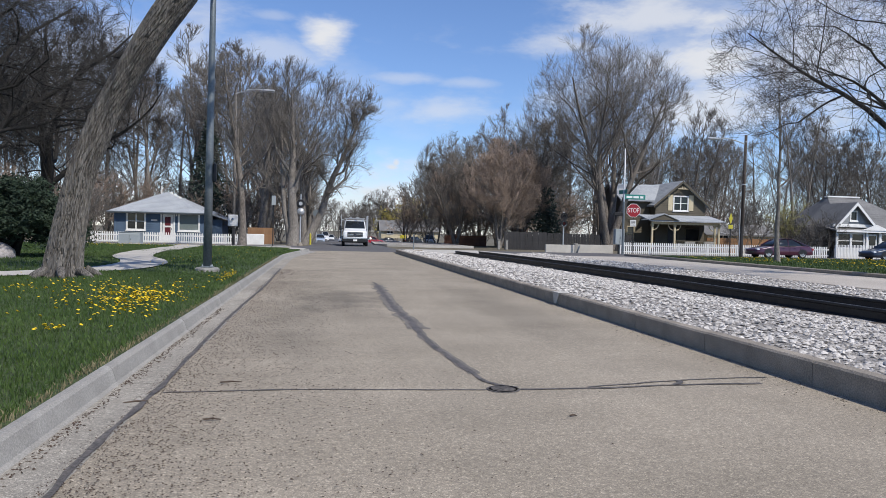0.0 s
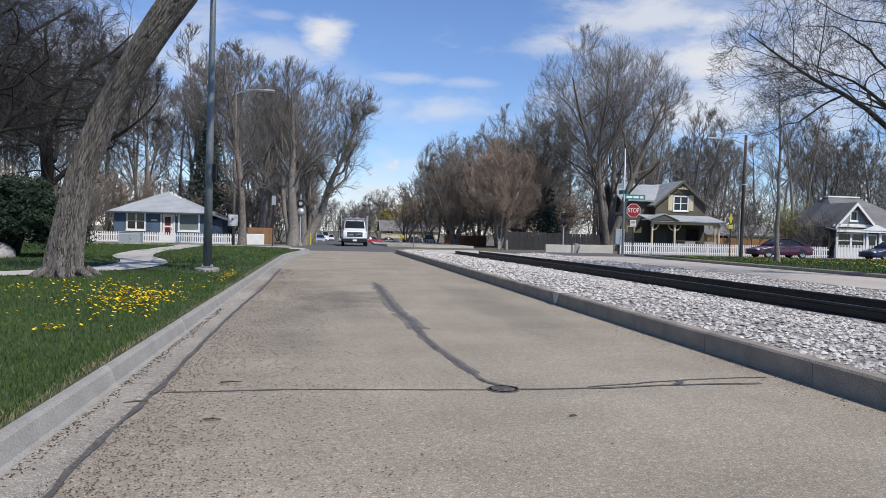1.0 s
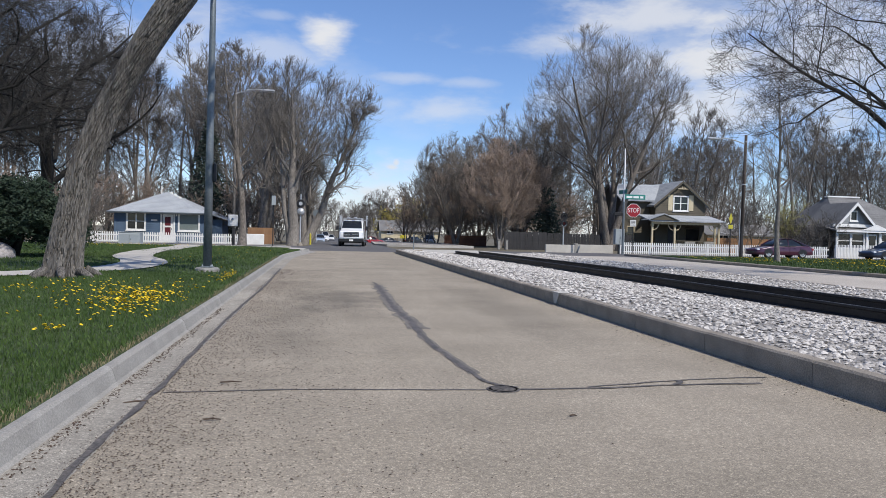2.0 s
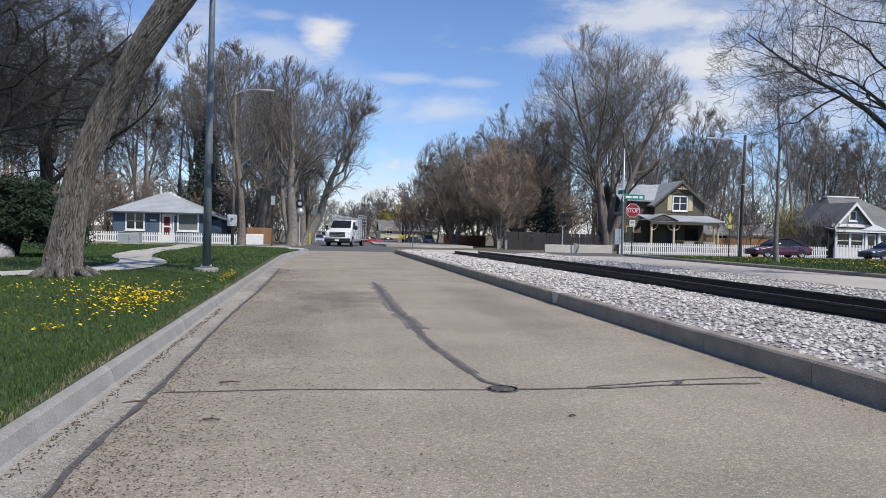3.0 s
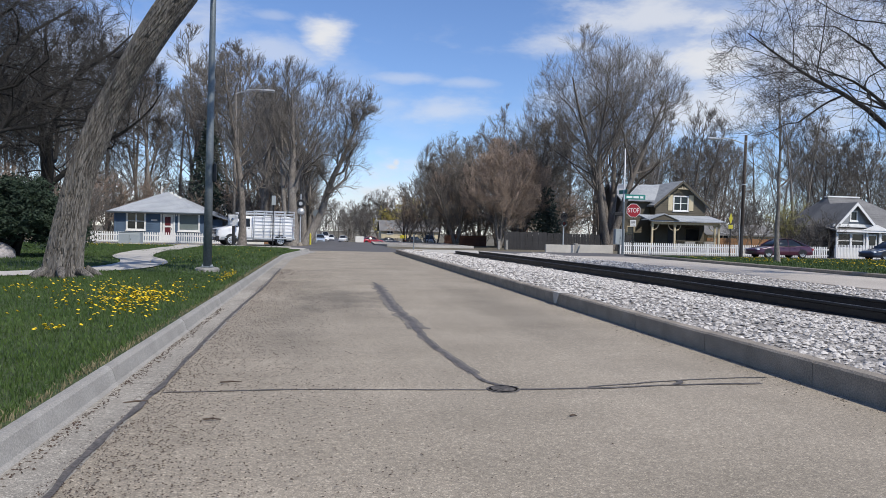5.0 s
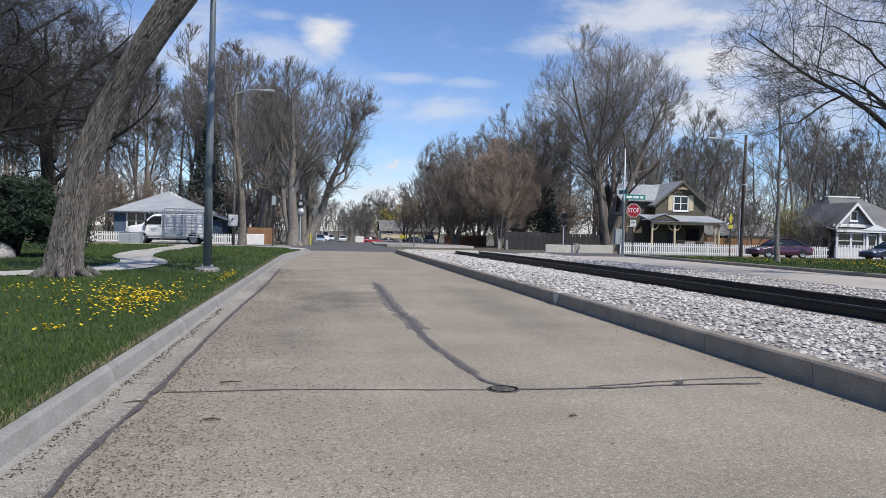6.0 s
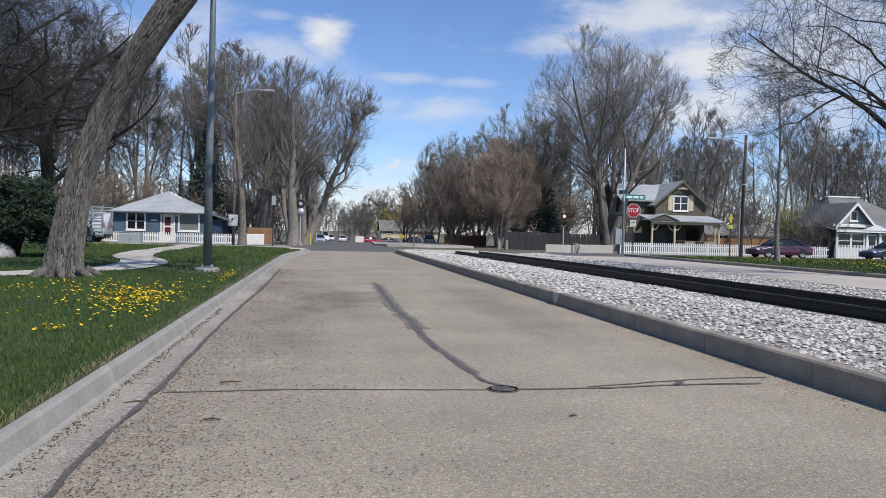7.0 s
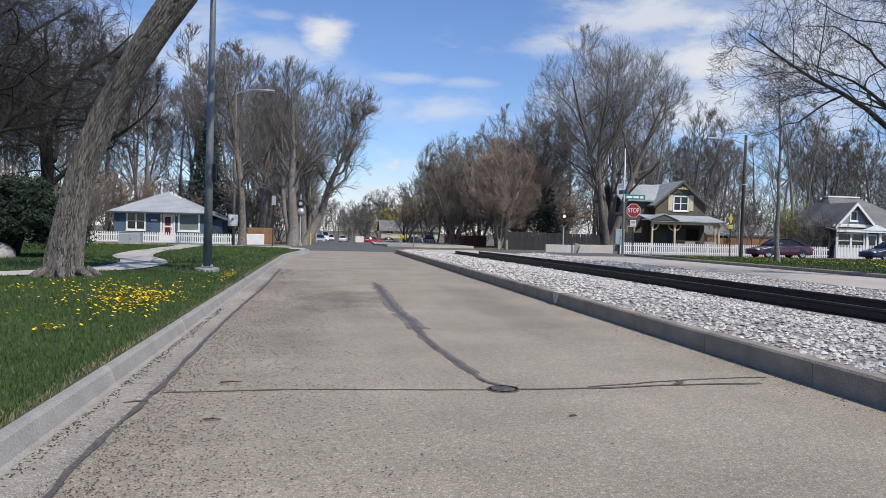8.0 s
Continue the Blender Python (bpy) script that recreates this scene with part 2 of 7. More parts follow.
M_GREYHOUSE = mat("grey_siding_paint", (0.22, 0.23, 0.235), (0.28, 0.29, 0.295), 1.0, 25, 0.7, 0.1, speck=0.12)
M_ROOF = mat("grey_shingles", (0.29, 0.31, 0.33), (0.38, 0.40, 0.42), 0.8, 14, 0.9, 0.4, speck=0.22)
M_ROOF_DARK = mat("weathered_shingles", (0.13, 0.127, 0.122), (0.20, 0.195, 0.188), 0.8, 14, 0.9, 0.4, speck=0.25)
M_CREAM = mat("cream_trim_paint", (0.50, 0.42, 0.27), (0.58, 0.50, 0.34), 2, 30, 0.7, 0.1, speck=0.1)
M_RED = mat("dark_red_paint", (0.085, 0.008, 0.014), (0.115, 0.012, 0.018), 2, 20, 0.5, 0.05, speck=0.1)
M_CEDAR = mat("cedar_boards", (0.22, 0.115, 0.055), (0.32, 0.18, 0.09), 1.5, 20, 0.85, 0.3, rand=0.4, speck=0.25, stretch=(6, 6, 1))
# Board colour is near black because the fences' shade is mixed into it.
M_OLDBOARD = mat("weathered_dark_boards", (0.022, 0.021, 0.022), (0.045, 0.043, 0.043), 1.5, 20, 0.9, 0.3, rand=0.4, speck=0.3, stretch=(6, 6, 1))
M_STEELPOLE = mat("galvanised_pole", (0.135, 0.16, 0.175), (0.19, 0.215, 0.23), 1.2, 20, 0.5, 0.1, metal=0.35, speck=0.15)
M_GALV = mat("bright_galvanised", (0.45, 0.46, 0.47), (0.58, 0.59, 0.60), 3, 30, 0.45, 0.1, metal=0.5, speck=0.15)
M_WOODPOLE = mat("tarred_wood_pole", (0.045, 0.033, 0.026), (0.085, 0.065, 0.05), 1.0, 16, 0.9, 0.5, speck=0.35, stretch=(4, 4, 0.3))
M_BLACK = mat("black_paint", (0.010, 0.010, 0.011), (0.02, 0.02, 0.021), 3, 30, 0.5, 0.1, speck=0.2)
M_RUBBER = mat("tyre_rubber", (0.012, 0.012, 0.012), (0.025, 0.025, 0.025), 5, 60, 0.85, 0.2, speck=0.2)
M_CABINET = mat("grey_green_enamel", (0.27, 0.30, 0.31), (0.33, 0.36, 0.37), 1.5, 30, 0.55, 0.05, speck=0.08)
M_SIGNRED = mat("sign_red", (0.30, 0.012, 0.02), (0.36, 0.02, 0.028), 4, 30, 0.45, 0, speck=0.06)
M_SIGNGREEN = mat("street_sign_green", (0.02, 0.19, 0.16), (0.025, 0.22, 0.18), 4, 30, 0.45, 0, speck=0.06)
M_SIGNYELLOW = mat("sign_yellow", (0.48, 0.42, 0.03), (0.55, 0.48, 0.05), 4, 30, 0.45, 0, speck=0.06)
M_DANDELION = mat("dandelion_yellow", (0.72, 0.47, 0.01), (0.85, 0.60, 0.02), 30, 200, 0.8, 0, rand=0.5, island=True, speck=0.15)
M_DEBRIS = mat("dry_bud_litter", (0.045, 0.030, 0.022), (0.10, 0.07, 0.05), 6, 60, 0.9, 0, rand=0.6, island=True, speck=0.3)
M_GLASS = mat("dark_window_glass", (0.012, 0.014, 0.016), (0.022, 0.024, 0.026), 0.8, 3, 0.06, 0, speck=0.1)
M_BLIND = mat("drawn_blind", (0.14, 0.17, 0.16), (0.18, 0.21, 0.20), 0.8, 20, 0.4, 0, speck=0.08)
M_VANWHITE = mat("van_white_paint", (0.74, 0.74, 0.74), (0.80, 0.80, 0.80), 1, 20, 0.35, 0, speck=0.03, coat=0.5)
M_ALU = mat("aluminium_rack", (0.50, 0.51, 0.52), (0.62, 0.63, 0.64), 3, 30, 0.4, 0.05, metal=0.6, speck=0.1)
M_CHROME = mat("chrome", (0.5, 0.5, 0.5), (0.6, 0.6, 0.6), 3, 30, 0.2, 0, metal=0.9, speck=0.05)
M_LAMPGLASS = mat("headlamp_glass", (0.6, 0.62, 0.64), (0.7, 0.72, 0.74), 6, 60, 0.15, 0.1, speck=0.15)
M_PURPLE = mat("maroon_car_paint", (0.05, 0.008, 0.02), (0.065, 0.011, 0.026), 1, 20, 0.3, 0, speck=0.05, coat=0.8)
M_NAVY = mat("navy_car_paint", (0.012, 0.015, 0.03), (0.018, 0.022, 0.04), 1, 20, 0.3, 0, speck=0.05, coat=0.8)
M_SILVER = mat("silver_car_paint", (0.32, 0.34, 0.36), (0.38, 0.40, 0.42), 1, 20, 0.35, 0, metal=0.4, speck=0.05, coat=0.6)
M_CARRED = mat("red_car_paint", (0.32, 0.015, 0.025), (0.36, 0.02, 0.03), 1, 20, 0.3, 0, speck=0.05, coat=0.8)
M_CARBLUE = mat("pale_blue_car_paint", (0.30, 0.37, 0.47), (0.36, 0.43, 0.53), 1, 20, 0.3, 0, speck=0.05, coat=0.8)
M_CARWHITE = mat("white_car_paint", (0.68, 0.68, 0.68), (0.74, 0.74, 0.74), 1, 20, 0.3, 0, speck=0.04, coat=0.8)
M_RUST = mat("rusty_brick_brown", (0.10, 0.045, 0.03), (0.15, 0.07, 0.045), 2, 20, 0.9, 0.3, speck=0.2)
M_ROCK = mat("landscape_rock", (0.24, 0.215, 0.20), (0.36, 0.33, 0.31), 2, 18, 0.9, 0.6, speck=0.3)
M_LIT = glow("lit_red_lens", (1.0, 0.22, 0.14), 5.0)
M_LENS = mat("unlit_lens", (0.10, 0.012, 0.01), (0.14, 0.02, 0.015), 5, 40, 0.2, 0, speck=0.1)


# ---- building helpers ----
class MB:
    """Collects vertices and faces for one mesh."""

    def __init__(self):
        self.v, self.f = [], []

    def add(self, verts, faces):
        o = len(self.v)
        self.v.extend(tuple(p) for p in verts)
        self.f.extend(tuple(i + o for i in q) for q in faces)
        return self

    def box(self, x0, y0, z0, x1, y1, z1, c=0.0, m=None):
        """A box with its edges cut by c."""
        if c <= 0:
            vs = [(x, y, z) for x in (x0, x1) for y in (y0, y1) for z in (z0, z1)]
            fs = [(0, 1, 3, 2), (4, 6, 7, 5), (0, 4, 5, 1), (2, 3, 7, 6), (0, 2, 6, 4), (1, 5, 7, 3)]
        else:
            ring = []
            for z, k in ((z0, c), (z0 + c, 0), (z1 - c, 0), (z1, c)):
                a0, a1, b0, b1 = x0 + k, x1 - k, y0 + k, y1 - k
                ring.append([(a0 + c, b0, z), (a1 - c, b0, z), (a1, b0 + c, z), (a1, b1 - c, z), (a1 - c, b1, z), (a0 + c, b1, z), (a0, b1 - c, z), (a0, b0 + c, z)])
            vs = [p for r in ring for p in r]
            fs = [tuple(range(7, -1, -1)), tuple(range(24, 32))]
            for k in range(3):
                fs += [(8 * k + i, 8 * k + (i + 1) % 8, 8 * k + 8 + (i + 1) % 8, 8 * k + 8 + i) for i in range(8)]
        if m is not None:
            vs = [m @ Vector(p) for p in vs]
        return self.add(vs, fs)

    def tube(self, pts, radii, sides=6, cap=True):
        P = np.asarray(pts, float)
        R = np.asarray(radii, float)
        n = len(P)
        T = np.gradient(P, axis=0)
        T /= np.linalg.norm(T, axis=1, keepdims=True) + 1e-9
        ref = np.array((1.0, 0, 0)) if abs(T[0][0]) < 0.8 else np.array((0, 1.0, 0))
        A = np.cross(T, ref)
        A /= np.linalg.norm(A, axis=1, keepdims=True) + 1e-9
        B = np.cross(T, A)
        ang = np.arange(sides) * (2 * math.pi / sides)
        V = P[:, None] + R[:, None, None] * (np.cos(ang)[None, :, None] * A[:, None] + np.sin(ang)[None, :, None] * B[:, None])
        o = len(self.v)
        self.v.extend(map(tuple, V.reshape(-1, 3).tolist()))
        for k in range(n - 1):
            a = o + k * sides
            for i in range(sides):
                j = (i + 1) % sides
                self.f.append((a + i, a + j, a + sides + j, a + sides + i))
        if cap and sides > 3:
            self.f.append(tuple(o + i for i in range(sides - 1, -1, -1)))
            self.f.append(tuple(o + (n - 1) * sides + i for i in range(sides)))
        return self

    def cyl(self, x, y, z0, z1, r0, r1=None, sides=16):
        return self.tube([(x, y, z0), (x, y, z1)], [r0, r0 if r1 is None else r1], sides)

    def prism(self, outline, axis, a, b):
        """An outline of (u, v) pushed along axis 0, 1 or 2 from a to b."""
        n = len(outline)

        def at(u, v, w):
            return (w, u, v) if axis == 0 else (u, w, v) if axis == 1 else (u, v, w)
        vs = [at(u, v, a) for u, v in outline] + [at(u, v, b) for u, v in outline]
        fs = [tuple(range(n - 1, -1, -1)), tuple(range(n, 2 * n))] + [(i, (i + 1) % n, n + (i + 1) % n, n + i) for i in range(n)]
        return self.add(vs, fs)

    def mesh(self, name, material, smooth=False):
        me = bpy.data.meshes.new(name)
        me.from_pydata(self.v, [], self.f)
        me.materials.append(material)
        if smooth:
            me.polygons.foreach_set("use_smooth", [True] * len(me.polygons))
        me.validate()
        return me


def part(name, mb, material, parent=None, label="", smooth=False, fix=True):
    me = mb.mesh(name, material, smooth)
    if fix and len(mb.f) < 4000:
        bm = bmesh.new()
        bm.from_mesh(me)
        bmesh.ops.recalc_face_normals(bm, faces=bm.faces)
        bm.to_mesh(me)
        bm.free()
    ob = new(name, me)
    if parent is not None:
        ob.parent = parent
    return tagged(ob, label)


def piece(name, me, parent, m):
    ob = new(name, me)
    ob.parent = parent
    ob.matrix_local = m
    return ob


def empty(name, m, label, category, group="", kind=""):
    ob = new(name)
    ob.empty_display_size = 0.2
    ob.matrix_basis = m
    return tagged(ob, label, category, group, kind)


def solid(name, mb, material, label, category, kind="", group="", smooth=False):
    return tagged(part(name, mb, material, None, "", smooth), label, category, group, kind)

# ---- ground ----
def lawn_z(x, y):
    return 0.14 + 0.06 * min(1.0, max(0.0, (-1.7 - x) / 2.5)) + 0.025 * noise.noise((x * 0.4, y * 0.4, 0.0))


def grid(xs, ys, zf):
    mb = MB()
    nx, ny = len(xs), len(ys)
    mb.add([(x, y, zf(x, y)) for y in ys for x in xs], [(j * nx + i, j * nx + i + 1, (j + 1) * nx + i + 1, (j + 1) * nx + i) for j in range(ny - 1) for i in range(nx - 1)])
    return mb


def steps(a, b, n):
    return [a + (b - a) * i / (n - 1) for i in range(n)]


def sheet(name, pts, z, material, label, category, kind="structure"):
    mb = MB()
    n = len(pts)
    mb.add([(x, y, z) for x, y in pts] + [(x, y, z - 0.05) for x, y in pts], [tuple(range(n))] + [(i, n + i, n + (i + 1) % n, (i + 1) % n) for i in range(n)])
    return solid(name, mb, material, label, category, kind)


def far_z(y):
    """The land dips gently beyond the crossing."""
    return -0.02 * min(70.0, max(0.0, y - 80))


solid("ground", grid(steps(-1500, 1500, 31), steps(-600, 60, 12) + steps(80, 150, 15) + steps(200, 2400, 20), lambda x, y: -0.06 + far_z(y)), M_GROUND, "bare brown earth reaching to the horizon", "ground", "structure")
sheet("road", [(-1.24, -20), (4.24, -20), (4.24, 44.5), (-1.6, 44.5), (-1.24, 38)], 0.0, M_ROAD, "worn tan asphalt street with sealed cracks", "road")
sheet("road", [(-150, 44.5), (150, 44.5), (150, 52.5), (5.2, 52.5), (5.2, 58), (-0.9, 58), (-2.5, 56.4), (-150, 56.4)], 0.0, M_CROSS, "dark asphalt cross street at the crossing", "road")
solid("road", grid([-0.9, 5.2], [58, 80, 90, 100, 110, 120, 130, 140, 150, 700], lambda x, y: far_z(y)), M_CROSS, "dark asphalt street running on beyond the crossing", "road", "structure")
island = MB().prism([(4.7, 66.0), (5.6, 63.4), (8.0, 62.4), (13.0, 62.4), (13.0, 79.5), (5.3, 79.5)], 2, -0.05, 0.14)
solid("traffic_island", island, M_PATH, "pale concrete kerbed island beyond the crossing", "traffic island", "structure")
island = MB().prism([(5.0, 66.1), (5.8, 63.7), (8.1, 62.7), (12.8, 62.7), (12.8, 79.2), (5.5, 79.2)], 2, 0.10, 0.146)
solid("traffic_island", island, M_GRAVELBED, "dark gravel filling of the traffic island", "traffic island", "structure")
sheet("road", [(13.6, -20), (19.95, -20), (19.95, 44.5), (13.6, 44.5)], 0.0, M_ROAD2, "pale asphalt lane beside the railway", "road")

# lawns
solid("lawn", grid(steps(-70, -12, 24) + steps(-11.5, -1.66, 40), steps(-15, 44.2, 90), lawn_z), M_SOIL, "mown green lawn beside the kerb", "lawn", "structure")
solid("lawn", grid(steps(20.28, 90, 30), steps(-15, 44.2, 30), lambda x, y: 0.1 + 0.02 * noise.noise((x * .5, y * .5, 0))), M_SOIL, "green verge dotted with dandelions", "lawn", "structure")


def ribbon(mb, pts, widths, zf, lift=0.0):
    """A flat strip along pts, raised above zf."""
    n = len(pts)
    vs = []
    for i, (x, y) in enumerate(pts):
        a, b = pts[max(i - 1, 0)], pts[min(i + 1, n - 1)]
        dx, dy = b[0] - a[0], b[1] - a[1]
        k = math.hypot(dx, dy)
        px, py = -dy / k, dx / k
        wl, wr = widths[i] if isinstance(widths[i], tuple) else (widths[i] / 2, widths[i] / 2)
        for s in (wl, -wr):
            vs.append((x + px * s, y + py * s, zf(x + px * s, y + py * s) + lift))
    mb.add(vs, [(2 * i, 2 * i + 1, 2 * i + 3, 2 * i + 2) for i in range(n - 1)])
    return mb


def smooth_line(pts, n):
    """A Catmull-Rom line through pts with n steps to each stretch."""
    out = []
    P = [pts[0], *pts, pts[-1]]
    for i in range(1, len(P) - 2):
        a, b, c, d = (Vector((*q, 0)) if len(q) == 2 else Vector(q) for q in P[i - 1:i + 3])
        for k in range(n):
            t = k / n
            v = 0.5 * (2 * b + (c - a) * t + (2 * a - 5 * b + 4 * c - d) * t * t + (3 * b - a - 3 * c + d) * t ** 3)
            out.append((v.x, v.y) if len(pts[0]) == 2 else tuple(v))
    out.append(tuple(pts[-1]))
    return out


PATH = smooth_line([(-16, 14.0), (-9, 15.0), (-6.2, 16.0), (-5.05, 18.2), (-4.75, 20.6), (-5.2, 23), (-6.2, 26), (-6.75, 30), (-6.9, 36), (-7.0, 41), (-7.2, 44)], 8)
path_mb = ribbon(MB(), PATH, [1.25] * len(PATH), lawn_z, 0.03)
solid("footpath", path_mb, M_PATH, "winding pale concrete footpath through the lawn", "footpath", "structure")
sheet("pavement", [(-30, 56.45), (-2.6, 56.45), (-2.6, 57.2), (-30, 57.2)], 0.03, M_PATH, "concrete pavement along the picket fence", "pavement")
sheet("pavement", [(-30, 43.0), (-1.75, 43.0), (-1.75, 44.45), (-30, 44.45)], 0.215, M_PATH, "concrete pavement beside the cross street", "pavement")


# kerbs, each made of separate cast lengths
def kerb_run(name, label, x, y0, y1, length, profile, material, group):
    """profile: (x, z) outline, cast along y in lengths with a joint between."""
    root = empty(name, pose(0, 0, 0), label, "kerb", group, "structure")
    mb = MB()
    n = len(profile)
    mb.prism([(a, b) for a, b in profile], 1, 0.004, length - 0.004)
    me = mb.mesh("kerb_length", material)
    bm = bmesh.new()
    bm.from_mesh(me)
    bmesh.ops.recalc_face_normals(bm, faces=bm.faces)
    bm.to_mesh(me)
    bm.free()
    y = y0
    while y < y1 - 0.01:
        piece("kerb_length", me, root, pose(x, y, random.uniform(-0.004, 0.004)))
        y += length
    return root


GUT = [(0.33, -0.04), (0.33, 0.002), (0.02, 0.012), (-0.02, 0.03), (-0.055, 0.13), (-0.08, 0.152), (-0.12, 0.155), (-0.135, 0.14), (-0.135, -0.04)]
kerb_run("kerb", "pale concrete kerb with a shallow gutter beside the lawn", -1.53, -9.2, 30.3, 3.05, GUT, M_CONC, "kerbs")
gutter = MB()
for k in range(13):
    y = -9.2 + 3.05 * k
    gutter.add([(-1.512, y + 0.005, 0.021), (-1.235, y + 0.005, 0.0085), (-1.235, y + 3.045, 0.0085), (-1.512, y + 3.045, 0.021)], [(0, 1, 2, 3)])
solid("gutter", gutter, M_GUTTER, "worn gutter pan with exposed aggregate", "gutter", "structure")
RK = [(0.0, -0.04), (0.0, 0.195), (0.02, 0.215), (0.155, 0.215), (0.17, 0.20), (0.17, -0.04)]
kerb_run("kerb", "weathered grey concrete kerb holding back railway gravel", 4.24, -5.2, 41.5, 1.83, RK, M_CONC_DARK, "kerbs")
LK = [(0.0, -0.04), (0.0, 0.10), (0.02, 0.12), (0.14, 0.12), (0.15, 0.11), (0.15, -0.04)]
kerb_run("kerb", "low dark concrete kerb between gravel and lane", 13.43, -5.2, 44, 3.05, LK, M_CONC_DARK, "kerbs")
kerb_run("kerb", "low concrete kerb along the dandelion verge", 20.0, -5.2, 44, 3.05, [(a * 1.7, b * 1.2) for a, b in LK], M_CONC_DARK, "kerbs")


solid("mortar_patch", MB().prism([(12.64, 0.224), (13.04, 0.224), (12.93, 0.02), (12.80, 0.02)], 0, 4.216, 4.41), M_PATH, "pale mortar patch on the railway kerb", "patch", "structure")


def corner_kerb(label, cx, cy, r, a0, a1, w, h, material):
    """A curved kerb round (cx, cy)."""
    mb = MB()
    ang = [radians(a) for a in steps(a0, a1, 14)]
    ring = []
    for a in ang:
        c, s = math.cos(a), math.sin(a)
        for rr, z in ((r, -0.04), (r, h - 0.02), (r + 0.02 * (1 if w > 0 else -1), h), (r + w, h), (r + w, -0.04)):
            ring.append((cx + rr * c, cy + rr * s, z))
    fs = [(5 * i + k, 5 * i + (k + 1) % 5, 5 * i + 5 + (k + 1) % 5, 5 * i + 5 + k) for i in range(len(ang) - 1) for k in range(5)]
    mb.add(ring, fs + [(0, 1, 2, 3, 4), tuple(len(ring) - 1 - k for k in range(5))])
    return solid("kerb", mb, material, label, "kerb", "structure")




def swept_kerb(label, pts, profile, material):
    """A kerb cast along a curved line; the profile's x points to the street, on the right of the line."""
    line = smooth_line(pts, 6)
    n, k = len(line), len(profile)
    vs = []
    for i, (x, y) in enumerate(line):
        a, b = line[max(i - 1, 0)], line[min(i + 1, n - 1)]
        dx, dy = b[0] - a[0], b[1] - a[1]
        h = math.hypot(dx, dy)
        vs += [(x + dy / h * u, y - dx / h * u, z) for u, z in profile]
    fs = [(i * k + j, i * k + (j + 1) % k, (i + 1) * k + (j + 1) % k, (i + 1) * k + j) for i in range(n - 1) for j in range(k)]
    mb = MB().add(vs, fs + [tuple(range(k)), tuple((n - 1) * k + j for j in range(k))])
    return solid("kerb", mb, material, label, "kerb", "structure")


BULGE = [(-1.53, 30.4), (-1.50, 32.5), (-1.25, 36.0), (-0.85, 39.8), (-0.62, 42.2), (-0.95, 43.9), (-2.2, 44.75), (-5.0, 44.95)]
swept_kerb("pale concrete kerb curving out at the street corner", BULGE, GUT, M_CONC)
edge = [(x - 0.11, y) for x, y in smooth_line(BULGE[:6], 6)]
corner = MB().add([(x, y, 0.148) for x, y in edge] + [(-1.70, y, 0.150) for x, y in edge], [(i, i + 1, len(edge) + i + 1, len(edge) + i) for i in range(len(edge) - 1)])
solid("lawn", corner, M_SOIL, "strip of lawn behind the curving kerb", "lawn", "structure")
sheet("pavement", [(-1.74, 40.2), (-0.98, 40.2), (-0.80, 42.0), (-1.08, 43.7), (-1.74, 44.3)], 0.165, M_PATH, "pale concrete kerb ramp at the street corner", "pavement")
corner_kerb("rounded end of the railway kerb", 5.9, 41.6, 1.66, 180, 90, -0.18, 0.21, M_CONC_DARK)

# gravel bed, ballast and track
def rail_x(x, y):
    return x - 0.9 * max(0.0, (y - 15) / 27) ** 2


def bed_z(x, y):
    return 0.16 - 0.20 * max(0.0, min(1.0, 1.45 - abs(x - rail_x(9.82, y)) / 2.6)) + 0.02 * noise.noise((x * 1.3, y * 1.3, 2.0)) - 0.05 * max(0.0, (x - 12) / 1.5)


solid("gravel_bed", grid(steps(4.42, 13.42, 36), steps(-4, 43.2, 110), bed_z), M_GRAVELBED, "grey gravel bed of the railway", "gravel", "structure")


def stones(count, x0, x1, y0, y1, s0, s1, power):
    mb = MB()
    rng = random.Random(5)
    base = [(1, 0, 0), (0.3, 0.95, 0.1), (-0.8, 0.6, -0.1), (-0.85, -0.55, 0.1), (0.35, -0.9, 0), (0.1, 0.1, 0.75), (0.0, 0.0, -0.6), (0.5, 0.4, 0.5), (-0.4, -0.3, 0.6)]
    faces = [(0, 1, 7), (7, 1, 5), (0, 7, 5), (1, 2, 5), (2, 8, 5), (2, 3, 8), (8, 3, 4), (8, 4, 5), (4, 0, 5), (1, 0, 6), (2, 1, 6), (3, 2, 6), (4, 3, 6), (0, 4, 6)]
    for _ in range(count):
        y = y0 + (y1 - y0) * rng.random() ** power
        x = rng.uniform(x0, x1)
        q = rail_x(x, y) - x
        if 8.75 < x - q < 10.9 and (rng.random() < 0.55 or not 9.3 < x - q < 10.3):
            continue
        s = rng.uniform(s0, s1) * (1 + 0.028 * y)
        a = rng.uniform(0, 6.28)
        c, sn = math.cos(a) * s, math.sin(a) * s
        k, flat, tilt = rng.uniform(0.55, 0.95), rng.uniform(0.35, 0.8), rng.uniform(-0.35, 0.35)
        z = bed_z(x, y) + s * flat * rng.uniform(0.05, 0.5)
        vs = []
        for px, py, pz in base:
            px, py, pz = px * rng.uniform(0.8, 1.2), py * k * rng.uniform(0.8, 1.2), pz * flat
            vs.append((x + px * c - py * sn, y + px * sn + py * c, z + pz * s + tilt * px * s))
        mb.add(vs, faces)
    return mb


ballast = new("ballast", stones(34000, 4.44, 13.38, 3.5, 42.8, 0.019, 0.042, 1.55).mesh("ballast", M_STONE))
tagged(ballast, "loose pale crushed stones along the railway track", "gravel", "", "stuff")


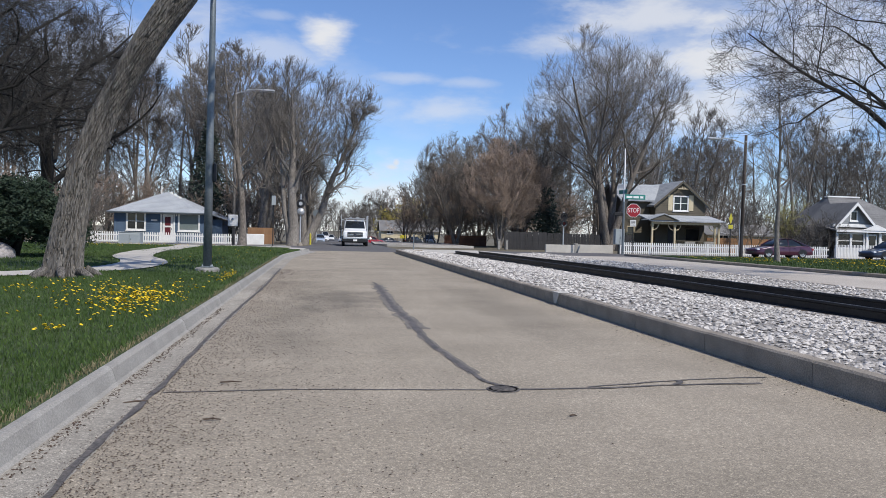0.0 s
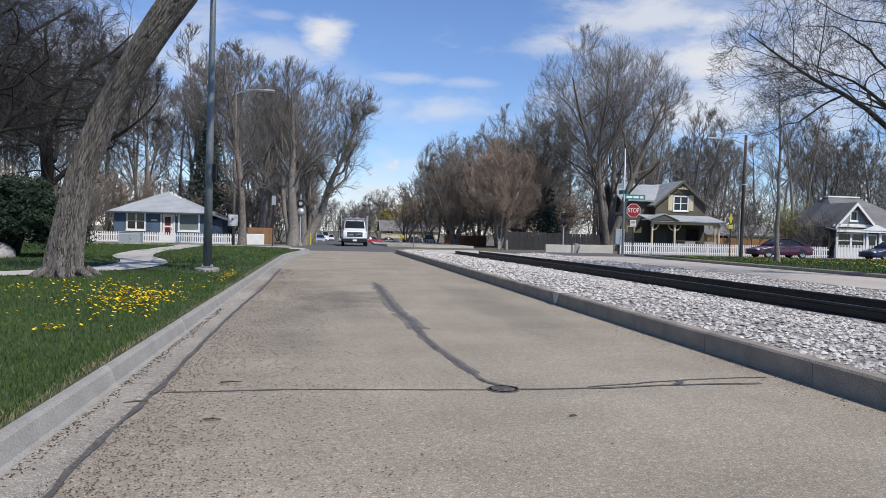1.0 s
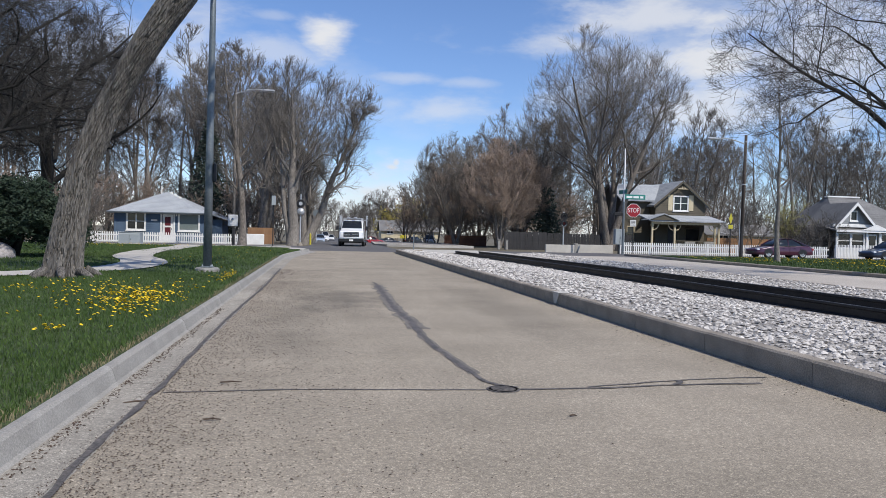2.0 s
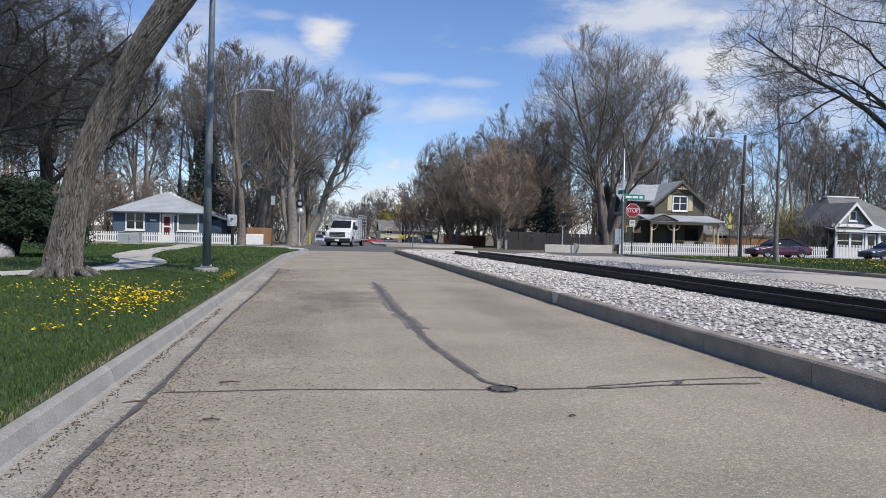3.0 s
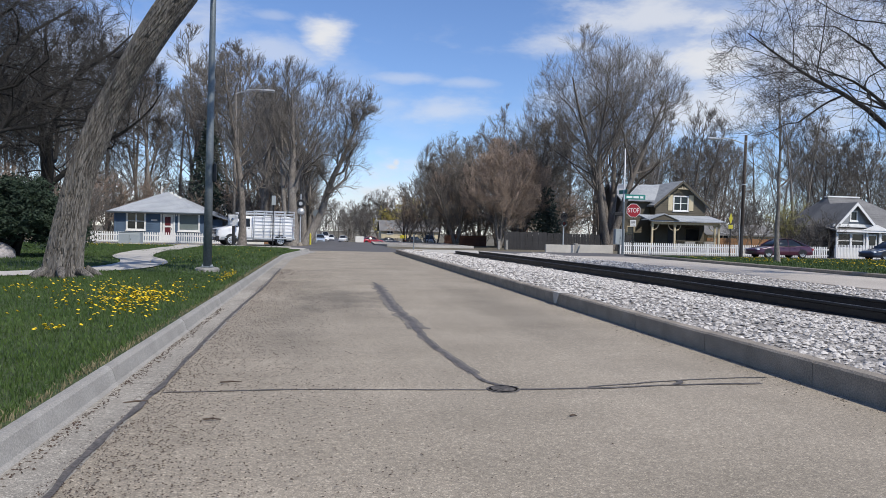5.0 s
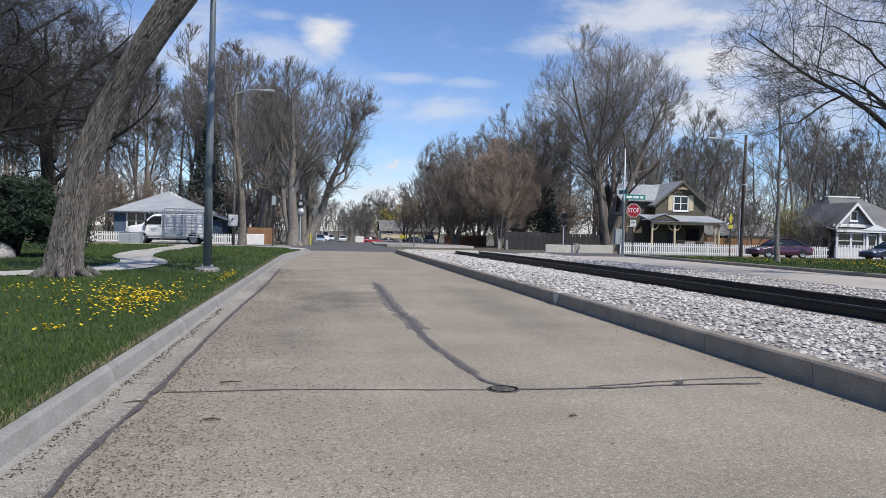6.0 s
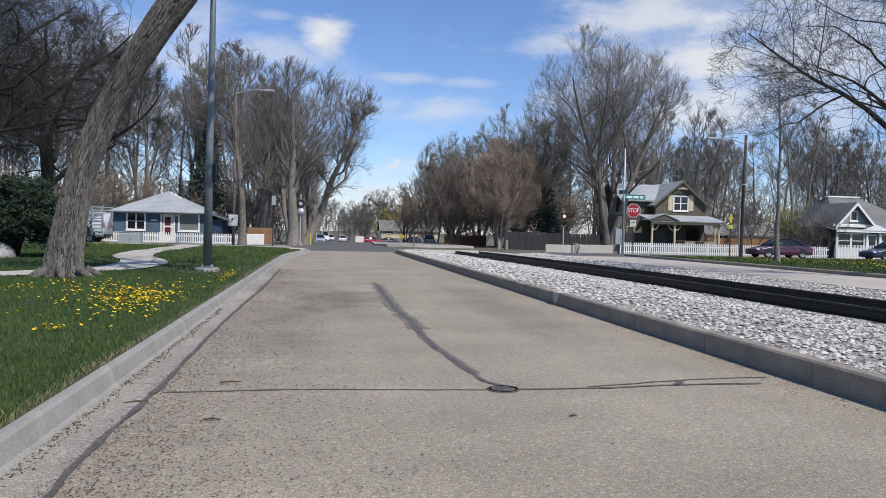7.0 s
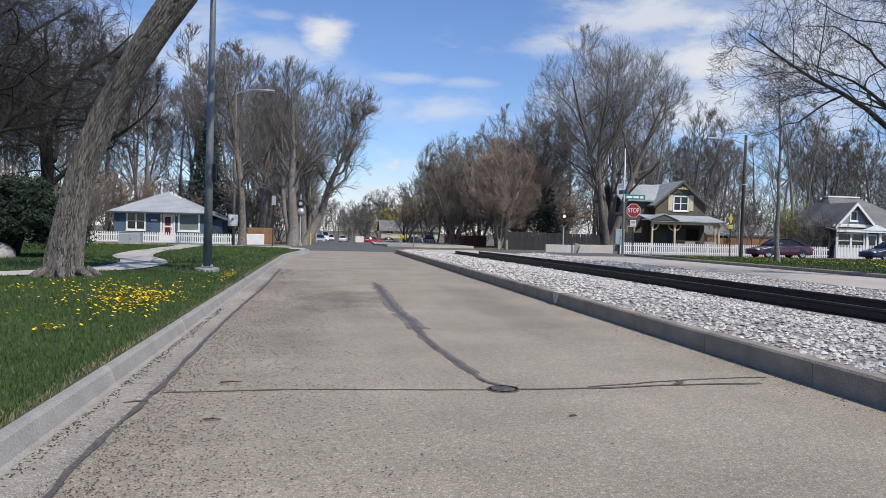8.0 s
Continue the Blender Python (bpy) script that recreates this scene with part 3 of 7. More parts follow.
RAIL = [(-0.065, 0.0), (-0.065, 0.015), (-0.012, 0.035), (-0.012, 0.135), (-0.036, 0.15), (-0.036, 0.182), (-0.028, 0.19), (0.028, 0.19), (0.036, 0.182), (0.036, 0.15), (0.012, 0.135), (0.012, 0.035), (0.065, 0.015), (0.065, 0.0)]
track = empty("railway_track", pose(0, 0, 0), "dark steel railway track on gravel", "railway track", "", "structure")
for x in (9.1, 10.55):
    ys = steps(-6, 44, 40)
    n = len(RAIL)
    mb = MB()
    # Taller than a usual rail: the dark shape also takes in the shadow beneath.
    mb.add([(rail_x(x, y) + a * 1.25, y, b * 1.12 - 0.04) for y in ys for a, b in RAIL],
           [(i * n + k, i * n + (k + 1) % n, (i + 1) * n + (k + 1) % n, (i + 1) * n + k) for i in range(len(ys) - 1) for k in range(n)])
    r = part("rail", mb, M_RAIL, track)
    mb = MB()
    mb.add([(rail_x(x, y) + a, y, 0.175) for y in ys for a in (-0.022, 0.022)], [(2 * i, 2 * i + 1, 2 * i + 3, 2 * i + 2) for i in range(len(ys) - 1)])
    part("running_band", mb, M_RAILTOP, r, "polished running band")
tie = MB().box(-1.25, -0.11, -0.14, 1.25, 0.11, 0.03, 0.015).mesh("sleeper", M_TIE)
for i in range(80):
    y = -5.5 + 0.62 * i
    piece("sleeper", tie, track, pose(rail_x(9.82, y), y, -0.065, 0, 0, random.uniform(-2, 2)))
sheet("crossing_panel", [(6.6, 44.0), (12.4, 44.0), (11.0, 52.0), (5.6, 52.0)], 0.03, M_PATH, "pale concrete panels where the street crosses the track", "crossing")

# ---- trees ----
def grow(mb_wood, mb_twig, rng, p, d, length, r, level, spec):
    """One branch and, along it, the smaller ones that it carries."""
    n = (9, 7, 5, spec.get("n3", 4), spec.get("last", 3))[level]
    wob = (0.10, 0.16, 0.20, 0.24, 0.28)[level] * spec.get("wobble", 1.0)
    up = spec["up"][level]
    pts, rad = [p.copy()], [r]
    step = length / (n - 1)
    taper = (0.30, 0.22, 0.25, 0.3, 0.5)[level]
    q = p.copy()
    dirs = [d.copy()]
    for i in range(1, n):
        d = (d + Vector((rng.gauss(0, wob), rng.gauss(0, wob), rng.gauss(0, wob) + up))).normalized()
        q = q + d * step
        pts.append(q.copy())
        dirs.append(d.copy())
        rad.append(r * (1 - (1 - taper) * i / (n - 1)))
    if level == 0 and spec.get("flare", True):
        rad[0] *= 1.25
    if level <= 1:
        mb_wood.tube(pts, rad, (spec.get("s0", 12), spec.get("s1", 8))[level], cap=False)
    else:
        mb_twig.tube(pts, [max(v, spec["thin"]) for v in rad], (spec.get("s2", 4), 3, 3)[level - 2], cap=False)
    if level >= spec["levels"]:
        return
    kids = spec["kids"][level]
    lo = spec["from"][level]
    for k in range(kids):
        t = lo + (1 - lo) * (k + rng.random()) / kids
        i = min(int(t * (n - 1)), n - 2)
        f = t * (n - 1) - i
        base = pts[i].lerp(pts[i + 1], f)
        dd = dirs[i + 1]
        side = dd.orthogonal().normalized()
        side.rotate(Matrix.Rotation(rng.uniform(0, 6.283) if level else k * 2.4 + rng.uniform(-0.5, 0.5), 3, dd))
        ang = radians(rng.uniform(*spec["angle"][level]))
        cd = (dd * math.cos(ang) + side * math.sin(ang)).normalized()
        cl = length * rng.uniform(*spec["ratio"][level]) * (1 - spec.get("shorten", 0.45) * t)
        grow(mb_wood, mb_twig, rng, base, cd, cl, (rad[i] * (1 - f) + rad[i + 1] * f) * rng.uniform(0.42, 0.62), level + 1, spec)


SPREAD = dict(last=2, levels=4, kids=(10, 8, 7, 6), up=(0.05, 0.07, 0.05, 0.03, 0.01), angle=((30, 58), (28, 55), (25, 55), (25, 55)), ratio=((0.60, 0.88), (0.48, 0.72), (0.45, 0.75), (0.45, 0.85)), thin=0.008)
SPREAD["from"] = (0.28, 0.22, 0.2, 0.15)
UPRIGHT = dict(SPREAD, up=(0.06, 0.13, 0.10, 0.06, 0.04), angle=((20, 42), (20, 44), (20, 46), (20, 48)), kids=(9, 7, 7, 6))
FAR = dict(UPRIGHT, kids=(8, 6, 6, 4), thin=0.013, last=2, s2=3, n3=2, s0=7, s1=4)


def tree_kind(name, label, seed, height, r, spec, wood, twig, stems=1, lean=(0, 0), tilts=(0.12, 0.30)):
    """A bare tree at the origin: trunk with limbs, and a crown of twigs."""
    rng = random.Random(seed)
    wmb, tmb = MB(), MB()
    for s in range(stems):
        a = s * 6.283 / stems + rng.uniform(-0.4, 0.4)
        tilt = 0.0 if stems == 1 else rng.uniform(*tilts)
        d = Vector((lean[0] + tilt * math.cos(a), lean[1] + tilt * math.sin(a), 1)).normalized()
        off = Vector((math.cos(a), math.sin(a), 0)) * (r * 0.6 if stems > 1 else 0)
        grow(wmb, tmb, rng, off + Vector((0, 0, -0.15)), d, height * 0.62 * rng.uniform(0.9, 1.08), r * (1 if stems == 1 else 0.75), 0, spec)
    root = empty(name, pose(0, 0, -200), label, "tree", "bare trees")
    part("trunk", wmb, wood, root, "", True, False)
    part("crown", tmb, twig, root, "fine bare twigs", False, False)
    return root


used = set()


def plant(kind, x, y, z=0.0, s=1.0, turn=0.0, label="", group=""):
    """Puts a tree there: the first time the kind itself, then copies of it."""
    m = pose(x, y, z, 0, 0, turn)
    if kind.name not in used:
        used.add(kind.name)
        ob = kind
        ob.matrix_basis = m @ Matrix.Diagonal((s, s, s, 1))
    else:
        ob = copy_thing(kind, m)
        ob.scale = (s, s, s)
    return tagged(ob, label, "", group)


def reach(p, d, crown):
    """How far it is from p along d to the crown's outline, an ellipsoid (cx, cy, cz, rx, ry, rz)."""
    c, r = crown[..., :3], crown[..., 3:]
    q, e = (p - c) / r, d / r
    a, b, k = (e * e).sum(-1), (q * e).sum(-1), (q * q).sum(-1) - 1
    return (-b + np.sqrt(np.maximum(b * b - a * k, 0.0))) / a


def bough(out, rng, p, d, length, r, level, spec, crown):
    """A trunk, limb or branch as a crooked line, with the smaller ones along it."""
    n = (9, 9, 6)[level]
    wob, up = spec["wobble"] * (0.06, 0.17, 0.21)[level], spec["up"][level]
    pts, dirs, rad = [p], [d], [r]
    for i in range(1, n):
        d = d + rng.normal(0, wob, 3) + np.array((0, 0, up))
        d = d / np.linalg.norm(d)
        pts.append(pts[-1] + d * length / (n - 1))
        dirs.append(d)
        rad.append(r * (1 - (0.84, 0.88, 0.85)[level] * i / (n - 1)))
    out[level].append((np.array(pts), np.array(rad), length))
    if level == 2:
        return
    kids, lo = spec["kids"][level], spec["from"][level]
    turn = rng.uniform(0, 6.28)
    for k in range(kids):
        t = lo + (1 - lo) * (k + rng.random()) / kids
        i = min(int(t * (n - 1)), n - 2)
        f = t * (n - 1) - i
        base, dd = pts[i] * (1 - f) + pts[i + 1] * f, dirs[i + 1]
        side = np.cross(dd, rng.normal(0, 1, 3)) if level else np.array((math.cos(turn + 2.4 * k), math.sin(turn + 2.4 * k), 0.0))
        side = side - dd * (side @ dd)
        side /= np.linalg.norm(side) + 1e-9
        ang = radians(rng.uniform(*spec["angle"][level]))
        cd = dd * math.cos(ang) + side * math.sin(ang)
        far = float(reach(base, cd, crown))
        cl = min(length * rng.uniform(*spec["ratio"][level]) * (1 - 0.35 * t), far * rng.uniform(0.72, 1.0))
        if cl > 0.25:
            bough(out, rng, base, cd, cl, (rad[i] * (1 - f) + rad[i + 1] * f) * rng.uniform(0.34, 0.56), level + 1, spec, crown)


def sprouts(rng, P, R, L, count, lo, angle, ratio, up, thin, crown, jitter):
    """Twigs along many lines at once: each a bent line of three points."""
    N, K = P.shape[:2]
    t = lo + (1 - lo) * (np.arange(count)[None] + rng.random((N, count))) / count
    u = np.minimum(t * (K - 1), K - 1.001)
    i = u.astype(int)
    f = (u - i)[..., None]
    rows = np.arange(N)[:, None]
    a, b = P[rows, i], P[rows, i + 1]
    base, dd = a * (1 - f) + b * f, b - a
    dd /= np.linalg.norm(dd, axis=-1, keepdims=True) + 1e-9
    side = np.cross(dd, rng.normal(0, 1, dd.shape))
    side /= np.linalg.norm(side, axis=-1, keepdims=True) + 1e-9
    ang = np.radians(rng.uniform(*angle, t.shape))[..., None]
    cd = dd * np.cos(ang) + side * np.sin(ang) + np.array((0, 0, up))
    cd /= np.linalg.norm(cd, axis=-1, keepdims=True)
    want, room = L[:, None] * rng.uniform(*ratio, t.shape) * (1 - 0.4 * t), reach(base, cd, crown)
    ln = np.minimum(want, np.maximum(room, 0.0) * rng.uniform(0.8, 1.25, t.shape) + 0.1)
    keep = (ln > 0.45 * want).reshape(-1)
    r0 = np.maximum(R[rows, i] * 0.55, thin)
    c2 = cd + rng.normal(0, jitter, cd.shape) + np.array((0, 0, up))
    c2 /= np.linalg.norm(c2, axis=-1, keepdims=True)
    mid = base + cd * ln[..., None] * 0.5
    Q = np.stack((base, mid, mid + c2 * ln[..., None] * 0.5), 2).reshape(-1, 3, 3)
    r0 = r0.reshape(-1)
    return Q[keep], np.stack((r0, np.maximum(r0 * 0.7, thin), np.full_like(r0, thin * 0.5)), 1)[keep], ln.reshape(-1)[keep]


def twig_mesh(name, groups, material):
    """One mesh of three-sided tapering twigs, each ending in a point."""
    V, F = [], []
    o = 0
    for Q, R in groups:
        n = len(Q)
        T = Q[:, 2] - Q[:, 0]
        T /= np.linalg.norm(T, axis=1, keepdims=True) + 1e-9
        A = np.cross(T, np.where(np.abs(T[:, :1]) < 0.8, np.array((1.0, 0, 0)), np.array((0, 1.0, 0))))
        A /= np.linalg.norm(A, axis=1, keepdims=True) + 1e-9
        B = np.cross(T, A)
        ring = [A * math.cos(w) + B * math.sin(w) for w in (0, 2.0944, 4.1888)]
        V.append(np.stack([Q[:, k] + R[:, k, None] * ring[m] for k in (0, 1) for m in range(3)] + [Q[:, 2]], 1).reshape(-1, 3))
        tri = []
        for m in range(3):
            q = (m + 1) % 3
            tri += [(m, q, 3 + q), (m, 3 + q, 3 + m), (3 + m, 3 + q, 6)]
        F.append((np.array(tri)[None] + (o + 7 * np.arange(n))[:, None, None]).reshape(-1, 3))
        o += 7 * n
    V, F = np.concatenate(V), np.concatenate(F)
    me = bpy.data.meshes.new(name)
    me.vertices.add(len(V))
    me.vertices.foreach_set("co", V.astype(np.float32).ravel())
    me.loops.add(F.size)
    me.loops.foreach_set("vertex_index", F.astype(np.int32).ravel())
    me.polygons.add(len(F))
    me.polygons.foreach_set("loop_start", np.arange(0, F.size, 3, dtype=np.int32))
    me.materials.append(material)
    me.update(calc_edges=True)
    me.validate()
    return me


BARE = dict(wobble=1.0, up=(0.02, 0.06, 0.05), kids=(10, 8), angle=((28, 52), (25, 55)), ratio=((0.5, 0.8), (0.4, 0.65)), n3=8, n4=8, thin=0.008, rise=0.25, fan=(22, 55), sides=(10, 7))
BARE["from"] = (0.30, 0.18)


def crown_tree(name, label, seed, r, stems, crown, spec, wood, twig):
    """A bare tree at the origin; stems are (direction, length, share of the radius[, height of the fork]), and the twigs fill the crown's outline."""
    rng = np.random.default_rng(seed)
    crown = np.array(crown, float)
    out = ([], [], [])
    for d, length, share, *foot in stems:
        d = np.array(d, float)
        base = np.array((0, 0, foot[0])) if foot else np.array((d[0] * r * 0.9, d[1] * r * 0.9, -0.15)) if len(stems) > 1 else np.array((0, 0, -0.15))
        bough(out, rng, base, d / np.linalg.norm(d), length, r * share, 0, spec, crown)
    wmb = MB()
    for level in (0, 1):
        for pts, rad, length in out[level]:
            if level == 0 and pts[0][2] < 0:
                rad = rad.copy()
                rad[0] *= 1.3
            wmb.tube(pts, rad, spec["sides"][level], cap=False)
    for pts, rad, length in out[2]:
        wmb.tube(pts, np.maximum(rad, spec["thin"]), 4, cap=False)
    P, R, L = np.array([b[0] for b in out[2]]), np.array([b[1] for b in out[2]]), np.array([b[2] for b in out[2]])
    Q3, R3, L3 = sprouts(rng, P, R, L, spec["n3"], 0.12, spec["fan"], (0.45, 0.95), spec["rise"], spec["thin"] * 1.3, crown, 0.28)
    PL, RL, LL = np.array([b[0] for b in out[1]]), np.array([b[1] for b in out[1]]), np.array([b[2] for b in out[1]])
    Q5, R5, L5 = sprouts(rng, PL, RL * 0.3, LL * 0.3, spec["n3"], 0.25, spec["fan"], (0.4, 0.8), spec["rise"], spec["thin"] * 1.3, crown, 0.28)
    Q3, R3, L3 = np.concatenate((Q3, Q5)), np.concatenate((R3, R5)), np.concatenate((L3, L5))
    Q4, R4, L4 = sprouts(rng, Q3, R3, np.maximum(L3, 0.8), spec["n4"], 0.1, spec["fan"], (0.5, 1.05), spec["rise"], spec["thin"], crown, 0.22)
    root = empty(name, pose(0, 0, -200), label, "tree", "bare trees")
    part("trunk", wmb, wood, root, "", True, False)
    ob = new("crown", twig_mesh("crown", ((Q3, R3), (Q4, R4)), twig))
    ob.parent = root
    tagged(ob, "fine bare twigs")
    return root


def fan(count, tilt, length, share, seed, lean=(0, 0)):
    """Stems that spread from one foot."""
    rg = random.Random(seed)
    return [((lean[0] + tilt * rg.uniform(0.45, 1.0) * math.cos(6.283 * k / count + 0.5), lean[1] + 0.8 * tilt * rg.uniform(0.45, 1.0) * math.sin(6.283 * k / count + 0.5), 1), length * rg.uniform(0.85, 1.05), share * rg.uniform(0.75, 1.0)) for k in range(count)]


ASCEND = dict(BARE, up=(0.01, 0.05, 0.05), angle=((26, 54), (24, 52)), ratio=((0.5, 0.85), (0.45, 0.8)), rise=0.26, fan=(18, 50))
T_BIG = crown_tree("cottonwood_tree", "tall bare cottonwood with several upright dark grey limbs", 11, 0.50, fan(5, 0.34, 15.5, 0.85, 3), (-0.6, 0, 12.2, 8.4, 6.5, 8.7), dict(ASCEND, kids=(10, 7), n3=7, n4=6, thin=0.007), M_BARK, M_TWIG)
T_STREET = crown_tree("street_tree", "large bare street tree with tall rounded crown", 23, 0.46, [((0.02, 0, 1), 12.5, 1.0), ((-0.16, 0.1, 1), 11.5, 0.6)], (0.1, 0, 9.2, 4.1, 4.0, 5.9), dict(ASCEND, kids=(12, 8), n3=6, n4=6), M_BARK_PALE, M_TWIG)
T_STREET_B = crown_tree("street_tree", "large bare street tree leaning over the street with arching limbs", 37, 0.42, [((0.34, 0, 1), 12.5, 1.0), ((0.14, 0.1, 1), 12.5, 0.7)], (3.2, 0, 10.0, 3.7, 3.4, 5.8), dict(ASCEND, kids=(13, 9), n3=6, n4=7, wobble=1.3), M_BARK_PALE, M_TWIG)
T_BROWN = crown_tree("budding_tree", "bushy tree with reddish brown budding twigs", 41, 0.18, fan(6, 0.36, 8.0, 0.7, 5), (0, 0, 5.4, 3.9, 3.2, 4.8), dict(ASCEND, kids=(9, 6), n3=6, n4=7, thin=0.009, **{"from": (0.14, 0.15)}), M_BARK_PALE, M_TWIG_RED)
T_GREY = crown_tree("spreading_tree", "wide bare grey tree with low spreading limbs", 43, 0.28, fan(4, 0.40, 11.0, 0.85, 8), (-0.4, 0, 7.2, 5.2, 4.2, 6.4), dict(ASCEND, kids=(10, 7), n3=6, n4=6, thin=0.009, **{"from": (0.16, 0.15)}), M_BARK, M_TWIG)
WOODS = dict(ASCEND, kids=(10, 5), n3=5, n4=4, thin=0.012, sides=(7, 4))
T_WOOD_A = crown_tree("woodland_tree", "slender bare woodland tree behind the houses", 53, 0.20, [((0.03, 0, 1), 14.5, 1.0)], (0, 0, 8.6, 3.1, 3.1, 7.2), WOODS, M_BARK_PALE, M_TWIG)
T_WOOD_B = crown_tree("woodland_tree", "dense bare woodland tree behind the houses", 67, 0.20, fan(2, 0.2, 12.5, 0.9, 4), (0, 0, 7.6, 3.8, 3.6, 6.8), dict(WOODS, kids=(8, 5)), M_BARK, M_TWIG)
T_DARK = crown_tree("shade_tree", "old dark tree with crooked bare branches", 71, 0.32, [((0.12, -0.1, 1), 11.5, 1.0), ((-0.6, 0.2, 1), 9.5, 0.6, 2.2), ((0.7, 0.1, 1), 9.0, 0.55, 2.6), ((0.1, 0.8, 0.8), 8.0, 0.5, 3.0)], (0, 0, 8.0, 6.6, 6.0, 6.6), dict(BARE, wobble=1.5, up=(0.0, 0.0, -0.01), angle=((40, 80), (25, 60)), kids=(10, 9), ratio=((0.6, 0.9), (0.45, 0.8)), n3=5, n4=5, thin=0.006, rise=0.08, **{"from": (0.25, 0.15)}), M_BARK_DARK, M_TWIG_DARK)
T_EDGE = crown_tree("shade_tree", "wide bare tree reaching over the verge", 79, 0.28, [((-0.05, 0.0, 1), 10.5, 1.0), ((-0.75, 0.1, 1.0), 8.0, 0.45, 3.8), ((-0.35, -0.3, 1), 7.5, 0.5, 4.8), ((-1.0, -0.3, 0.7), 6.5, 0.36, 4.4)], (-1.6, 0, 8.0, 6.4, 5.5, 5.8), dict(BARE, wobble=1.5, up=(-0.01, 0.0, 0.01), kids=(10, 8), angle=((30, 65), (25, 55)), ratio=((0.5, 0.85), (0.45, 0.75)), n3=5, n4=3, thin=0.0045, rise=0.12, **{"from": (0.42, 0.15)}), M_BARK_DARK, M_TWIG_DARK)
T_YOUNG = crown_tree("young_tree", "young tree with thin pale trunk and few twigs", 83, 0.14, [((0.0, 0, 1), 9.5, 1.0)], (0, 0, 6.6, 2.7, 2.5, 4.4), dict(BARE, kids=(15, 5), n3=4, n4=3, thin=0.006, angle=((35, 55), (25, 50)), up=(0.01, 0.07, 0.05)), M_BARK_PALE, M_TWIG)
T_MID = crown_tree("street_tree", "medium bare tree with dark open branches", 97, 0.25, [((0.03, 0, 1), 11.5, 1.0)], (0.1, 0, 7.7, 2.9, 2.8, 5.3), dict(BARE, kids=(15, 7), n3=5, n4=4, thin=0.006, angle=((35, 60), (25, 50)), ratio=((0.45, 0.7), (0.45, 0.75)), up=(0.01, 0.08, 0.05), **{"from": (0.22, 0.18)}), M_BARK, M_TWIG)

SHRUB = dict(FAR, levels=3, kids=(8, 6, 5), up=(0.03, 0.05, 0.04, 0.02, 0), thin=0.012, flare=False, n3=2)
SHRUB["from"] = (0.12, 0.15, 0.15, 0.1)
T_SHRUB = tree_kind("bare_shrub", "tangled bare shrub of the woodland edge", 131, 7, 0.07, SHRUB, M_BARK, M_TWIG, 3, tilts=(0.1, 0.5))
T_SHRUB_R = tree_kind("bare_shrub", "tangled russet shrub of the woodland edge", 137, 6, 0.06, SHRUB, M_BARK, M_TWIG_RED, 3, tilts=(0.1, 0.5))
plant(T_BIG, 26.1, 64.8, 0, 1.0, 0)
plant(T_MID, -4.96, 48.2, 0.1, 1.0, 0)
plant(T_STREET, -2.3, 60.5, 0, 1.0, 0)
plant(T_STREET_B, -1.5, 64, 0, 1.0, 0)
plant(T_YOUNG, 24.24, 36.2, 0.1, 1.0, 0)

# ---- houses and fences ----
def siding(mb, x0, x1, z0, z1, y, holes=(), step=0.16, slope=None, depth=0.12):
    """Lapped boards facing -y, broken at the holes (x0, x1, z0, z1); slope(z) gives the x range of a gable."""
    n = max(1, round((z1 - z0) / step))
    h = (z1 - z0) / n
    for i in range(n):
        a, b = z0 + i * h, z0 + (i + 1) * h
        lo, hi = (x0, x1) if slope is None else slope((a + b) / 2)
        spans = [(lo, hi)]
        for hx0, hx1, hz0, hz1 in holes:
            if b > hz0 + 0.03 and a < hz1 - 0.03:
                spans = [s for p, q in spans for s in ((p, min(q, hx0)), (max(p, hx1), q)) if s[1] - s[0] > 0.01]
        for p, q in spans:
            mb.prism([(y - 0.03, a), (y - 0.008, b), (y + depth, b), (y + depth, a)], 0, p, q)


def window(parent, x0, x1, z0, z1, y, trim, cols=1, rows=1, t=0.10, glass=None, sill=True):
    """A framed window in a wall that faces -y."""
    w = MB()
    w.box(x0 - t, y - 0.06, z1, x1 + t, y + 0.02, z1 + t, 0.008).box(x0 - t, y - 0.06, z0 - t, x1 + t, y + 0.02, z0, 0.008)
    w.box(x0 - t, y - 0.058, z0, x0, y + 0.02, z1, 0.008).box(x1, y - 0.058, z0, x1 + t, y + 0.02, z1, 0.008)
    ob = part("window", w, trim, parent)
    for i in range(cols):
        for j in range(rows):
            a, b = x0 + (x1 - x0) * i / cols, x0 + (x1 - x0) * (i + 1) / cols
            c, d = z0 + (z1 - z0) * j / rows, z0 + (z1 - z0) * (j + 1) / rows
            part("pane", MB().box(a + 0.02, y + 0.03, c + 0.02, b - 0.02, y + 0.04, d - 0.02), glass or M_GLASS, ob, "dark reflective glass")
    if cols * rows > 1:
        s = MB()
        for i in range(1, cols):
            a = x0 + (x1 - x0) * i / cols
            s.box(a - 0.05, y - 0.02, z0, a + 0.05, y + 0.045, z1, 0.006)
        for j in range(1, rows):
            c = z0 + (z1 - z0) * j / rows
            s.box(x0, y - 0.015, c - 0.03, x1, y + 0.043, c + 0.03, 0.006)
        part("sash", s, trim, ob)
    if sill:
        part("sill", MB().box(x0 - t - 0.05, y - 0.12, z0 - t - 0.06, x1 + t + 0.05, y, z0 - t, 0.01), trim, ob)
    return ob


